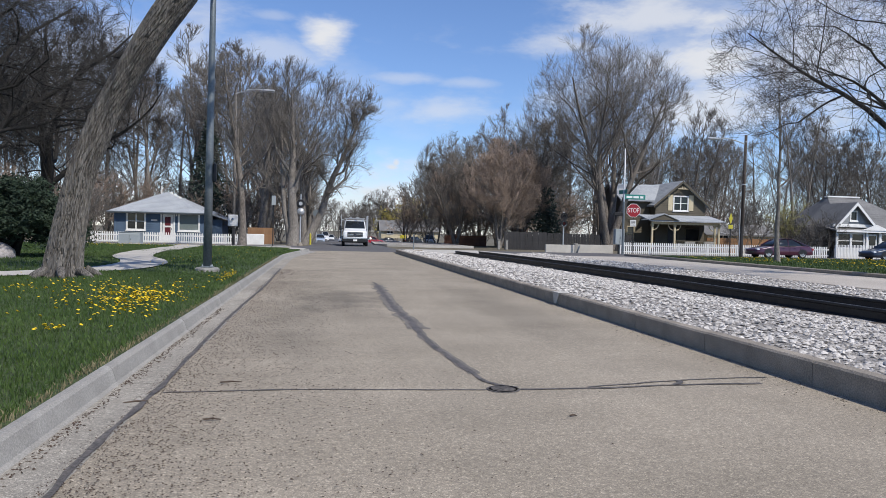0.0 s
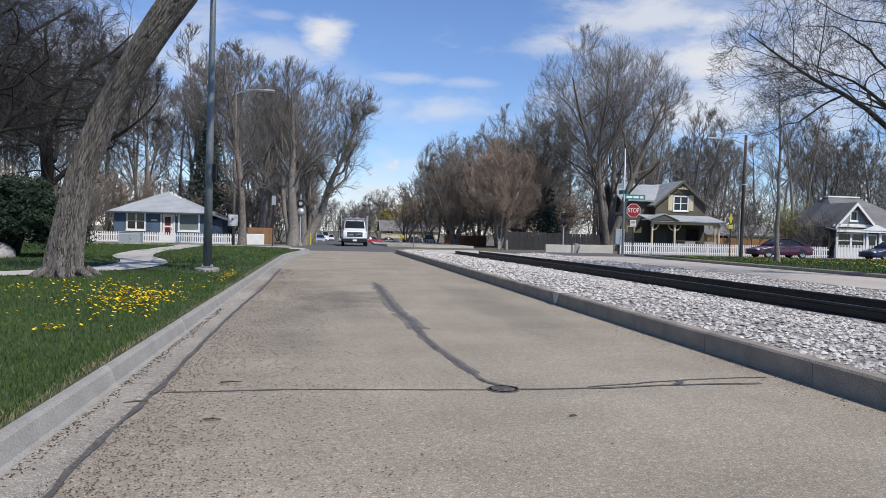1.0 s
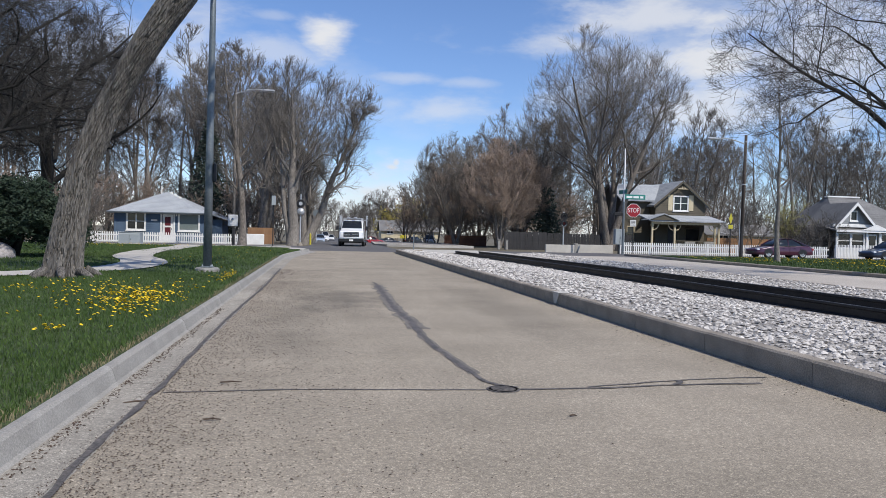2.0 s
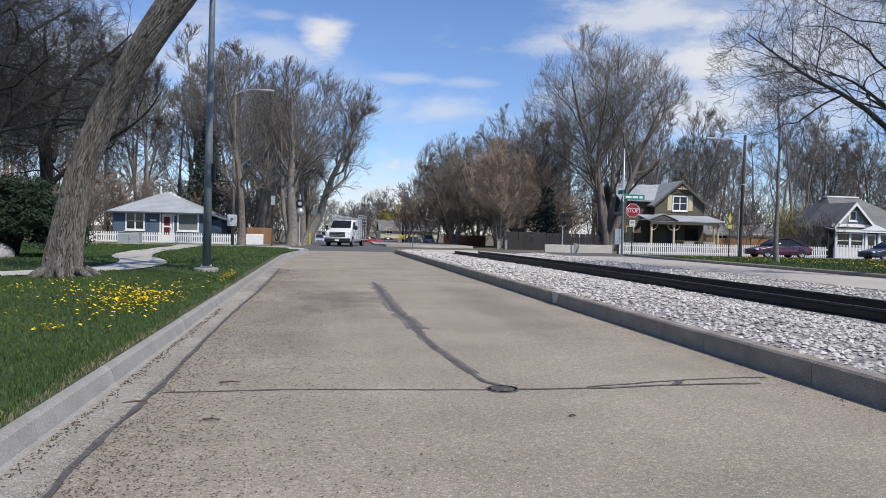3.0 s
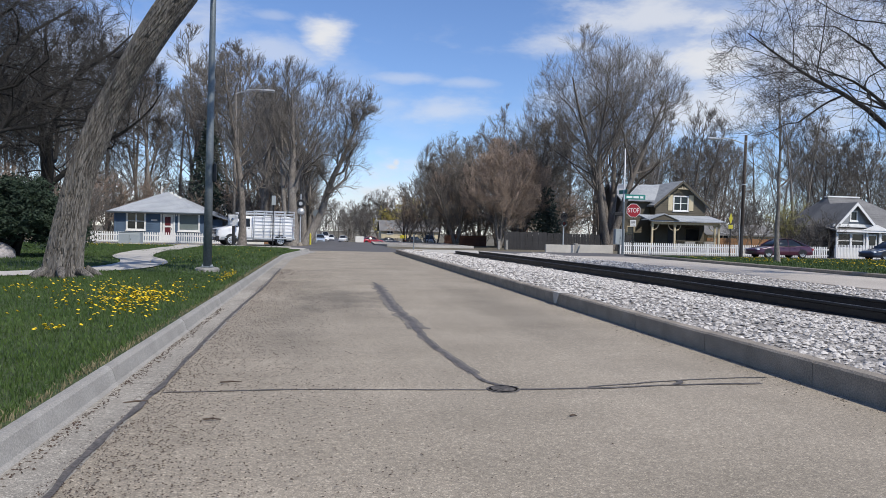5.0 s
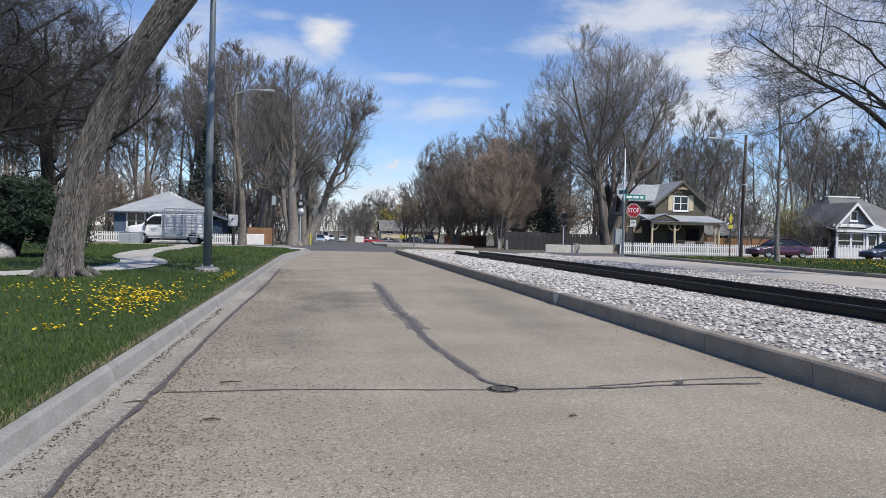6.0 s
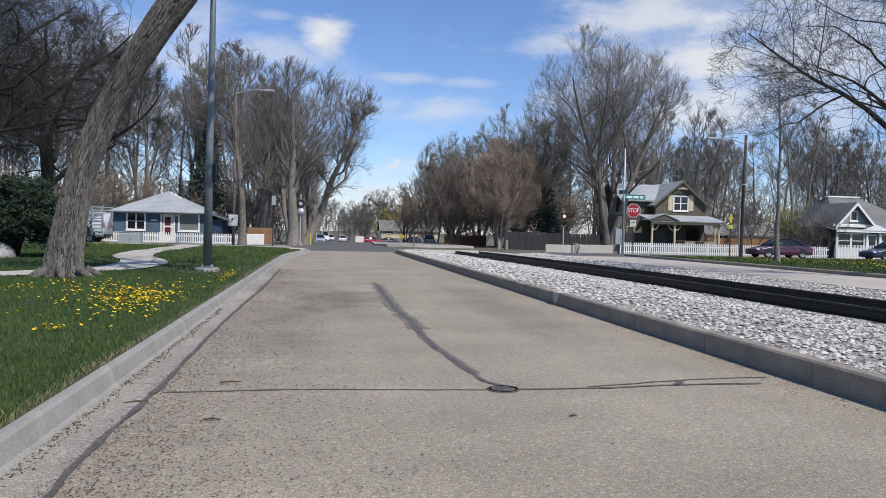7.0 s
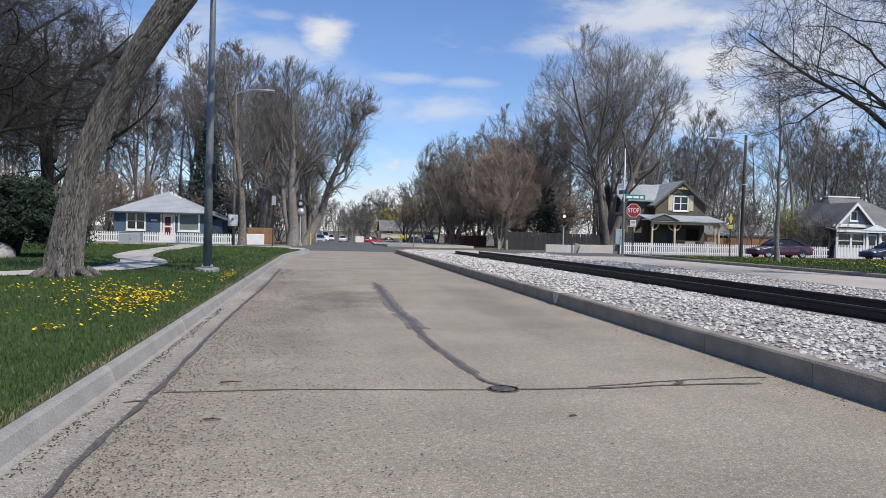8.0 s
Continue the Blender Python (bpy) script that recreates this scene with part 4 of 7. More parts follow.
def slab(a, b, c, d, t=0.12):
    """A roof slab with corners a, b, c, d (top side) and thickness t downwards."""
    vs = [a, b, c, d] + [(p[0], p[1], p[2] - t) for p in (a, b, c, d)]
    return MB().add(vs, [(0, 1, 2, 3), (7, 6, 5, 4), (0, 4, 5, 1), (1, 5, 6, 2), (2, 6, 7, 3), (3, 7, 4, 0)])


def courses(root, a, b, c, d, material, n=14, t=0.014):
    """Rows of shingles lapped up a roof slope: a-b the eave, d-c the ridge."""
    mb = MB()
    A, B, C, D = (Vector(p) for p in (a, b, c, d))
    nrm = (B - A).cross(D - A).normalized()
    if nrm.z < 0:
        nrm = -nrm
    for i in range(n):
        k0, k1 = i / n, min(1.0, (i + 1.15) / n)
        p, q, r, s = A.lerp(D, k0), B.lerp(C, k0), B.lerp(C, k1), A.lerp(D, k1)
        lo, hi = nrm * t, nrm * 0.006
        mb.add([p + lo, q + lo, r + hi, s + hi, p, q], [(0, 1, 2, 3), (4, 5, 1, 0)])
    return tagged(part("roof_covering", mb, material, root, "lapped asphalt shingles"), kind="stuff")


def blue_house():
    root = empty("house", pose(0, 0, 0), "small blue clapboard bungalow with grey hip roof behind a picket fence", "house", "houses")
    x0, x1, y0, y1, zt = -16.2, -9.4, 62.0, 70.0, 2.45
    holes = [(-15.25, -13.95, 0.95, 2.22), (-12.62, -11.74, -0.1, 2.24), (-11.3, -9.8, 0.95, 2.22)]
    f = MB()
    siding(f, x0, x1, -0.1, zt, y0, holes)
    tagged(part("front_wall", f, M_BLUE, root), kind="stuff")
    part("side_wall", MB().box(x0, y0 + 0.13, -0.1, x0 + 0.15, y1, zt), M_BLUE, root)
    part("side_wall", MB().box(x1 - 0.15, y0 + 0.13, -0.1, x1, y1, zt), M_BLUE, root)
    part("back_wall", MB().box(x0 + 0.16, y1 - 0.15, -0.1, x1 - 0.16, y1, zt), M_BLUE, root)
    for x in (x0, x1):
        part("corner_board", MB().box(x - 0.05, y0 - 0.05, -0.1, x + 0.05, y0 + 0.06, zt - 0.01, 0.008), M_BLUE, root)
    window(root, -15.22, -13.98, 0.98, 2.2, y0, M_WHITE, 2, 2, 0.13)
    window(root, -11.27, -9.83, 0.98, 2.2, y0, M_WHITE, 1, 1, 0.13, M_BLIND)
    door = part("door", MB().box(-12.58, y0 + 0.02, -0.05, -11.78, y0 + 0.07, 2.2, 0.006), M_WHITE, root, "white storm door with a dark red panel")
    part("panel", MB().box(-12.4, y0 - 0.005, 0.45, -11.96, y0 + 0.021, 1.98, 0.004), M_RED, door, "dark red glazed panel")
    part("crossbar", MB().box(-12.4, y0 - 0.02, 1.15, -11.96, y0 - 0.002, 1.28, 0.004), M_WHITE, door)
    part("handle", MB().box(-11.90, y0 - 0.04, 0.95, -11.86, y0 + 0.02, 1.1, 0.006), M_CHROME, door)
    fr = MB().box(-12.74, y0 - 0.06, -0.1, -12.62, y0 + 0.02, 2.24, 0.008).box(-11.74, y0 - 0.06, -0.1, -11.62, y0 + 0.02, 2.24, 0.008).box(-12.74, y0 - 0.062, 2.24, -11.62, y0 + 0.02, 2.36, 0.008)
    part("door_frame", fr, M_WHITE, root)
    part("doorstep", MB().box(-12.9, y0 - 0.9, -0.12, -11.4, y0 - 0.05, 0.06, 0.02), M_CONC, root)
    part("number_plate", MB().box(-13.45, y0 - 0.05, 1.62, -12.98, y0 - 0.02, 1.76, 0.004), M_WHITE, root, "plain white number bar")
    part("wall_lamp", MB().cyl(-11.5, y0 - 0.1, 2.05, 2.2, 0.06, 0.04, 10), M_WHITE, root)
    o = 0.45
    a, b, c, d = (x0 - o, y0 - o, zt - 0.1), (x1 + o, y0 - o, zt - 0.1), (x1 + o, y1 + o, zt - 0.1), (x0 - o, y1 + o, zt - 0.1)
    r0, r1 = ((x0 + x1) / 2 - 0.1, 65.2, 4.12), ((x0 + x1) / 2 - 0.1, 67.2, 4.12)
    rb = MB().add([a, b, c, d, r0, r1, *((p[0], p[1], p[2] - 0.14) for p in (a, b, c, d))], [(0, 1, 4), (1, 2, 5, 4), (2, 3, 5), (3, 0, 4, 5), (0, 6, 7, 1), (1, 7, 8, 2), (2, 8, 9, 3), (3, 9, 6, 0), (9, 8, 7, 6)])
    roof = part("roof", rb, M_ROOF, root, "pale grey asphalt shingle hip roof")
    courses(root, a, b, r0, r0, M_ROOF, 16)
    courses(root, b, c, r1, r0, M_ROOF, 16)
    part("gutter", MB().box(x0 - o - 0.05, y0 - o - 0.1, zt - 0.2, x1 + o + 0.05, y0 - o - 0.003, zt - 0.09, 0.02), M_STEELPOLE, root)
    part("vent_pipe", MB().cyl(-13.5, 66, 3.95, 4.65, 0.06, None, 10), M_WHITE, roof)
    for x, y, z in ((-12.5, 65.0, 3.98), (-12.1, 64.6, 3.8), (-11.7, 64.2, 3.6)):
        part("roof_vent", MB().box(x - 0.12, y - 0.12, z - 0.1, x + 0.12, y + 0.12, z + 0.12, 0.02), M_WHITE, roof, "small white roof vent")
    # low rear wing
    part("rear_wing", MB().box(x1 + 0.01, 65.5, -0.1, x1 + 1.0, 69.5, 1.9), M_BLUE, root)
    part("wing_roof", slab((x1 + 0.3, 65, 2.35), (x1 + 1.5, 65, 1.98), (x1 + 1.5, 70, 1.98), (x1 + 0.3, 70, 2.35)), M_ROOF, root)


def brown_house():
    root = empty("house", pose(0, 0, 0), "olive brown gabled wooden house with a deep shaded porch", "house", "houses")
    x0, x1, y0, y1 = 31.3, 36.35, 66.0, 74.0
    ax, az, ez = 33.85, 6.75, 4.35
    k = (az - ez) / (ax - x0 + 0.35)

    def slope(z):
        if z < ez + 0.15:
            return x0, x1
        h = max(0.05, (az - 0.12 - z) / k)
        return max(x0, ax - h), min(x1, ax + h)
    f = MB()
    holes = [(33.15, 34.55, 3.95, 5.25), (32.6, 33.6, 0.3, 2.3), (34.4, 35.8, 0.9, 2.2)]
    siding(f, x0, x1, -0.05, az - 0.15, y0, holes, 0.17, slope)
    tagged(part("front_wall", f, M_OLIVE, root), kind="stuff")
    part("side_wall", MB().box(x0, y0 + 0.13, -0.05, x0 + 0.15, y1, 4.5), M_OLIVE, root)
    part("side_wall", MB().box(x1 - 0.15, y0 + 0.13, -0.05, x1, y1, 4.5), M_OLIVE, root)
    part("back_wall", MB().prism([(x0, -0.05), (x1, -0.05), (x1, 4.5), (ax, 6.5), (x0, 4.5)], 1, y1, y1 + 0.15), M_OLIVE, root)
    window(root, 33.18, 34.52, 3.98, 5.22, y0, M_WHITE, 2, 2, 0.12)
    for x in (32.55, 34.68):
        part("shutter", MB().box(x, y0 - 0.07, 3.9, x + 0.45, y0 - 0.032, 5.4, 0.01), M_CREAM, root, "cream painted shutter")
    door = part("door", MB().box(32.65, y0 + 0.02, 0.3, 33.55, y0 + 0.08, 2.28, 0.006), M_BLACK, root)
    part("handle", MB().box(33.4, y0 - 0.02, 1.2, 33.46, y0 + 0.02, 1.3, 0.006), M_CHROME, door)
    window(root, 34.43, 35.77, 0.93, 2.17, y0, M_OLIVE, 1, 1, 0.08)
    o = 0.4
    el, er = ax - (az - ez) / k, ax + (az - ez) / k
    for e in (el, er):
        a, b, c, d = (e, y0 - o, ez), (e, y1 + o, ez), (ax, y1 + o, az), (ax, y0 - o, az)
        part("roof_slope", slab(a, b, c, d), M_ROOF, root, "weathered grey shingles")
        courses(root, a, b, c, d, M_ROOF, 14)
    for e in (el, er):
        s = 1 if e > ax else -1
        part("bargeboard", MB().add([(e, y0 - o - 0.04, ez - 0.22), (ax, y0 - o - 0.04, az - 0.22), (ax, y0 - o - 0.04, az - 0.01), (e, y0 - o - 0.04, ez - 0.01), (e, y0 - o - 0.002, ez - 0.22), (ax, y0 - o - 0.002, az - 0.22), (ax, y0 - o - 0.002, az - 0.01), (e, y0 - o - 0.002, ez - 0.01)],
                               [(0, 1, 2, 3), (7, 6, 5, 4), (0, 4, 5, 1), (3, 2, 6, 7), (0, 3, 7, 4), (1, 5, 6, 2)]), M_OLIVE, root)
    fret = MB().box(ax - 0.5, y0 - o - 0.02, az - 0.82, ax + 0.5, y0 - o + 0.02, az - 0.74, 0.01)
    for i in range(6):
        fret.box(ax - 0.42 + 0.155 * i, y0 - o - 0.02, az - 0.74, ax - 0.35 + 0.155 * i, y0 - o + 0.02, az - 0.5 - 0.1 * abs(i - 2.5))
    part("gable_fretwork", fret, M_CREAM, root, "cream pierced fretwork")
    # side wing
    w = MB()
    siding(w, 28.4, 31.28, -0.05, 5.0, 67.2, [(29.0, 29.7, 0.9, 2.3)], 0.17)
    tagged(part("wing_wall", w, M_OLIVE, root), kind="stuff")
    window(root, 29.03, 29.67, 0.93, 2.27, 67.2, M_CREAM, 1, 2, 0.08)
    part("wing_end", MB().prism([(67.33, -0.05), (73, -0.05), (73, 5), (70.2, 6.45), (67.33, 5)], 0, 28.4, 28.55), M_OLIVE, root)
    a, b, c, d = (28.1, 66.7, 4.85), (33.0, 66.7, 4.85), (33.9, 70.2, 6.6), (28.1, 70.2, 6.6)
    part("wing_roof", slab(a, b, c, d), M_ROOF, root, "pale grey weathered shingles")
    courses(root, a, b, c, d, M_ROOF, 14)
    part("wing_roof", slab((28.1, 73.7, 4.85), (33.0, 73.7, 4.85), (33.9, 70.2, 6.6), (28.1, 70.2, 6.6)), M_ROOF, root)
    # porch
    px0, px1, py = 29.75, 36.55, 63.4
    part("porch_floor", MB().box(px0, py, -0.05, px1, y0 - 0.04, 0.3, 0.02), M_OLDBOARD, root)
    a, b, c, d = (px0 - 0.3, py - 0.35, 2.86), (px1 + 0.3, py - 0.35, 2.86), (px1 + 0.3, y0 - 0.04, 3.45), (px0 - 0.3, y0 - 0.04, 3.45)
    part("porch_roof", slab(a, b, c, d, 0.1), M_ROOF, root, "pale grey porch shingles")
    courses(root, a, b, c, d, M_ROOF, 8)
    part("porch_beam", MB().box(px0, py + 0.02, 2.52, px1, py + 0.2, 2.74, 0.015), M_CREAM, root)
    g = MB().prism([(px0 - 0.35, 2.9), (px0 + 2.3, 2.9), (px0 + 1.0, 3.4)], 1, py - 0.42, py - 0.1)
    part("porch_gable", g, M_OLIVE, root, "small olive porch gable")
    part("porch_gable_roof", slab((px0 - 0.5, py - 0.5, 2.93), (px0 + 1.0, py - 0.5, 3.5), (px0 + 1.0, py + 1.2, 3.5), (px0 - 0.5, py + 1.2, 2.93), 0.07).add(*(lambda m: (m.v, m.f))(slab((px0 + 2.5, py - 0.5, 2.93), (px0 + 1.0, py - 0.5, 3.5), (px0 + 1.0, py + 1.2, 3.5), (px0 + 2.5, py + 1.2, 2.93), 0.07))), M_ROOF, root)
    for x in (px0 + 0.1, 32.05, px1 - 0.5, px1 - 0.1):
        p = MB().box(x - 0.09, py + 0.02, 0.3, x + 0.09, py + 0.2, 2.52, 0.02).box(x - 0.13, py - 0.02, 0.3, x + 0.13, py + 0.24, 0.5, 0.02).box(x - 0.13, py - 0.02, 2.36, x + 0.13, py + 0.24, 2.515, 0.02)
        part("porch_post", p, M_CREAM, root, "cream turned porch post")
    for x, s in ((px0 + 0.1, 1), (32.05, -1), (32.05, 1), (px1 - 0.5, -1)):
        pts = [(x + s * (0.1 + 0.5 * math.sin(t)), py + 0.11, 2.0 + 0.5 * (1 - math.cos(t))) for t in steps(0, 1.57, 6)]
        part("porch_bracket", MB().tube(pts, [0.04] * 6, 6), M_CREAM, root)
    rail = MB().box(32.2, py + 0.06, 0.98, px1 - 0.6, py + 0.16, 1.06, 0.01).box(32.2, py + 0.06, 0.4, px1 - 0.6, py + 0.16, 0.46, 0.01)
    for i in range(26):
        x = 32.28 + i * 0.145
        rail.box(x - 0.02, py + 0.09, 0.46, x + 0.02, py + 0.13, 0.98)
    part("porch_railing", rail, M_OLIVE, root)
    for x in (33.0, 34.9):
        part("planter_box", MB().box(x, py - 0.12, 0.72, x + 1.0, py + 0.05, 0.98, 0.02), M_CONC, root)


def white_house():
    root = empty("house", pose(0, 0, 0), "pale grey cottage with white glazed porch and steep gable", "house", "houses")
    x0, x1, y0, y1 = 43.3, 51.0, 56.2, 64.0
    part("main_wall", MB().box(x0, y0, -0.2, x1, y1, 2.6), M_GREYHOUSE, root)
    a, b, c, d = (x0 - 0.5, y0 - 0.5, 2.55), (x1 + 0.5, y0 - 0.5, 2.55), (x1 - 3, 60, 5.3), (x0 + 1.6, 60, 5.3)
    part("roof_slope", slab(a, b, c, d), M_ROOF_DARK, root, "dark weathered shingles")
    courses(root, a, b, c, d, M_ROOF_DARK, 16)
    part("roof_slope", slab((x0 - 0.5, y1 + 0.5, 2.55), a, d, (x0 + 1.6, 60.2, 5.3)), M_ROOF_DARK, root)
    part("roof_slope", slab((x0 - 0.5, y1 + 0.5, 2.55), (x1 + 0.5, y1 + 0.5, 2.55), (x1 - 3, 60.2, 5.3), (x0 + 1.6, 60.2, 5.3)), M_ROOF_DARK, root)
    part("ridge_cap", MB().box(x0 + 1.5, 59.85, 5.28, x1 - 2.9, 60.35, 5.42, 0.03), M_WHITE, root, "white ridge cap")
    gx, gz, gb, gw = 43.55, 4.46, 2.75, 1.60
    k = (gz - gb) / gw
    f = MB()
    siding(f, 0, 0, gb, gz - 0.1, 54.9, [(43.18, 43.92, 3.1, 3.95)], 0.14, lambda z: (gx - (gz - z) / k, gx + (gz - z) / k), 0.4)
    tagged(part("gable_wall", f, M_GREYHOUSE, root, "grey clapboard gable"), kind="stuff")
    window(root, 43.3, 43.8, 3.15, 3.8, 54.9, M_WHITE, 1, 1, 0.12)
    for s in (-1, 1):
        e = gx + s * (gw + 0.35)
        ez = gb - 0.35 * k
        part("gable_roof", slab((e, 54.5, ez + 0.15), (gx, 54.5, gz + 0.15), (gx, 58.6, gz + 0.15), (e, 58.6, ez + 0.15), 0.14), M_ROOF_DARK, root)
        part("bargeboard", MB().add([(e, 54.44, ez - 0.12), (gx, 54.44, gz - 0.14), (gx, 54.44, gz + 0.14), (e, 54.44, ez + 0.14), (e, 54.49, ez - 0.12), (gx, 54.49, gz - 0.14), (gx, 54.49, gz + 0.14), (e, 54.49, ez + 0.14)],
                                   [(0, 1, 2, 3), (7, 6, 5, 4), (0, 4, 5, 1), (3, 2, 6, 7), (0, 3, 7, 4), (1, 5, 6, 2)]), M_WHITE, root)
    part("frieze", MB().box(41.6, 54.72, 2.52, 45.6, 54.86, 2.78, 0.02), M_WHITE, root)
    # glazed porch
    py = 54.2
    part("porch_roof", slab((41.2, py - 0.35, 2.28), (49.0, py - 0.35, 2.28), (49.0, 56.1, 2.62), (41.2, 56.1, 2.62), 0.1), M_ROOF_DARK, root)
    part("porch_fascia", MB().box(41.2, py - 0.40, 2.1, 49.0, py - 0.36, 2.27, 0.01), M_WHITE, root)
    part("porch_pediment", MB().prism([(43.6, 2.28), (46.1, 2.28), (44.85, 2.75)], 1, py - 0.45, py - 0.2), M_WHITE, root)
    part("porch_wall", MB().box(41.4, py, -0.2, 44.2, py + 0.12, 0.75, 0.01), M_WHITE, root)
    part("porch_wall", MB().box(45.4, py, -0.2, 48.8, py + 0.12, 0.75, 0.01), M_WHITE, root)
    for xa, xb, n in ((41.55, 44.05, 2), (45.55, 48.6, 2)):
        for i in range(n):
            p, q = xa + (xb - xa) * i / n, xa + (xb - xa) * (i + 1) / n
            window(root, p + 0.1, q - 0.1, 0.85, 1.95, py, M_WHITE, 1, 2, 0.1, None, False)
    door = part("door", MB().box(44.35, py + 0.02, -0.1, 45.25, py + 0.08, 1.98, 0.006), M_WHITE, root)
    part("door_glass", MB().box(44.5, py - 0.005, 0.35, 45.1, py + 0.019, 1.85, 0.004), M_GLASS, door, "dark glass")
    for x in (41.45, 44.2, 45.4, 48.75):
        part("porch_post", MB().box(x - 0.08, py - 0.15, -0.2, x + 0.08, py - 0.03, 2.1, 0.015), M_WHITE, root)


def far_house(x0, x1, y, zr, ze, wall, roof, label):
    root = empty("house", pose(0, 0, 0), label, "house", "houses")
    f = MB()
    siding(f, x0, x1, -0.1, ze, y, [(x0 + 1.2, x0 + 2.4, 0.8, 1.9), (x1 - 2.6, x1 - 1.3, 0.8, 1.9)], 0.25)
    tagged(part("front_wall", f, wall, root), kind="stuff")
    part("back_wall", MB().box(x0, y + 6, -0.1, x1, y + 6.2, ze), wall, root)
    part("side_wall", MB().prism([(y + 0.13, -0.1), (y + 6, -0.1), (y + 6, ze), (y + 3, zr - 0.15), (y + 0.13, ze)], 0, x0, x0 + 0.15), wall, root)
    part("side_wall", MB().prism([(y + 0.13, -0.1), (y + 6, -0.1), (y + 6, ze), (y + 3, zr - 0.15), (y + 0.13, ze)], 0, x1 - 0.15, x1), wall, root)
    window(root, x0 + 1.23, x0 + 2.37, 0.83, 1.87, y, M_WHITE, 2, 1, 0.1)
    window(root, x1 - 2.57, x1 - 1.33, 0.83, 1.87, y, M_WHITE, 2, 1, 0.1)
    for e in (y - 0.4, y + 6.6):
        part("roof_slope", slab((x0 - 0.4, e, ze - 0.1), (x1 + 0.4, e, ze - 0.1), (x1 + 0.4, y + 3, zr), (x0 - 0.4, y + 3, zr)), roof, root, "grey shingles")
    courses(root, (x0 - 0.4, y - 0.4, ze - 0.1), (x1 + 0.4, y - 0.4, ze - 0.1), (x1 + 0.4, y + 3, zr), (x0 - 0.4, y + 3, zr), roof, 12)
    part("vent_pipe", MB().cyl((x0 + x1) / 2, y + 1.5, ze + 0.3, zr + 0.1, 0.06, None, 8), M_WHITE, root)


blue_house()
brown_house()
white_house()
far_house(41.2, 49.2, 74, 2.95, 1.9, M_CREAM, M_ROOF_DARK, "low house with grey roof behind a brown fence")
far_house(12.0, 24.0, 150, 3.6, 1.5, M_CREAM, M_ROOF_DARK, "distant low house with brown grey roof")


def fence_line(name, label, x0, y0, x1, y1, z, boards, width, gap, height, material, pointed, rails=True, post_every=2.4, jitter=0.0, group="fences"):
    """A fence of separate boards on two rails between posts."""
    root = empty(name, pose(x0, y0, z, 0, 0, math.degrees(math.atan2(y1 - y0, x1 - x0))), label, "fence", group)
    length = math.hypot(x1 - x0, y1 - y0)
    pitch = width + gap
    n = int(length / pitch)
    b = MB()
    if pointed:
        b.prism([(-width / 2, 0.05), (width / 2, 0.05), (width / 2, height - width * 0.6), (0, height), (-width / 2, height - width * 0.6)], 1, -0.012, 0.012)
    else:
        b.box(-width / 2, -0.012, 0.03, width / 2, 0.012, height, 0.004)
    me = b.mesh(boards, material)
    for i in range(n):
        piece(boards, me, root, pose((i + 0.5) * pitch, 0, random.uniform(-jitter, jitter), 0, random.uniform(-1, 1) * jitter * 60, 0))
    if rails:
        for k in (0.28, 0.75):
            part("rail", MB().box(0, 0.014, height * k - 0.045, length, 0.05, height * k + 0.045, 0.005), material, root)
    m = int(length / post_every) + 1
    pm = MB().box(-0.05, 0.052, -0.1, 0.05, 0.15, height * 0.97, 0.01).mesh("post", material)
    for i in range(m):
        piece("post", pm, root, pose(min(length - 0.05, i * post_every + 0.05), 0, 0))
    return root


fence_line("picket_fence", "white painted picket fence before the blue bungalow", -16.75, 57.5, -5.5, 57.5, -0.17, "picket", 0.085, 0.075, 0.95, M_WHITE, True, jitter=0.006)
fence_line("picket_fence", "white painted picket fence along the cross street", 22.3, 52.9, 39.9, 52.9, -0.12, "picket", 0.085, 0.075, 1.0, M_WHITE, True, jitter=0.006)
fence_line("picket_fence", "white picket fence before the pale grey cottage", 40.1, 52.4, 48.0, 52.4, -0.18, "picket", 0.06, 0.07, 1.25, M_WHITE, False, jitter=0.004)
fence_line("board_fence", "weathered board fence coloured dark for shade beside the crossing", 15.6, 62, 19.4, 62, -0.1, "board", 0.14, 0.006, 1.6, M_OLDBOARD, False, jitter=0.015)
fence_line("board_fence", "weathered board fence coloured dark for shade below the trees", 19.6, 64.5, 28.4, 64.5, -0.1, "board", 0.14, 0.01, 1.55, M_OLDBOARD, False, jitter=0.02)
fence_line("board_fence", "reddish cedar board fence behind low wall", -5.75, 60.0, -3.7, 60.0, 0, "board", 0.14, 0.004, 1.3, M_CEDAR, False)
fence_line("board_fence", "low reddish brown board fence across the street", 12.7, 76, 17.2, 76, -0.1, "board", 0.14, 0.004, 1.1, M_RUST, False)
fence_line("board_fence", "brown cedar board fence behind the pickets", 37.8, 68, 44.5, 68, -0.1, "board", 0.14, 0.004, 1.5, M_CEDAR, False)
wall_c = empty("concrete_wall", pose(16.8, 54, 0), "low grey concrete wall with capped end posts", "wall", "", "structure")
for i, (a, b, h) in enumerate(((0, 2.3, 0.56), (2.55, 5.4, 0.60))):
    part("wall_panel", MB().box(a, -0.1, -0.05, b, 0.1, h, 0.015), M_PATH, wall_c)
for x in (2.42,):
    part("wall_post", MB().box(x - 0.12, -0.14, -0.05, x + 0.12, 0.14, 0.68, 0.02), M_CONC, wall_c)
solid("garden_wall", MB().box(-5.75, 58.2, -0.05, -4.35, 58.4, 0.80, 0.03), M_WHITE, "low white rendered garden wall", "wall", "structure")

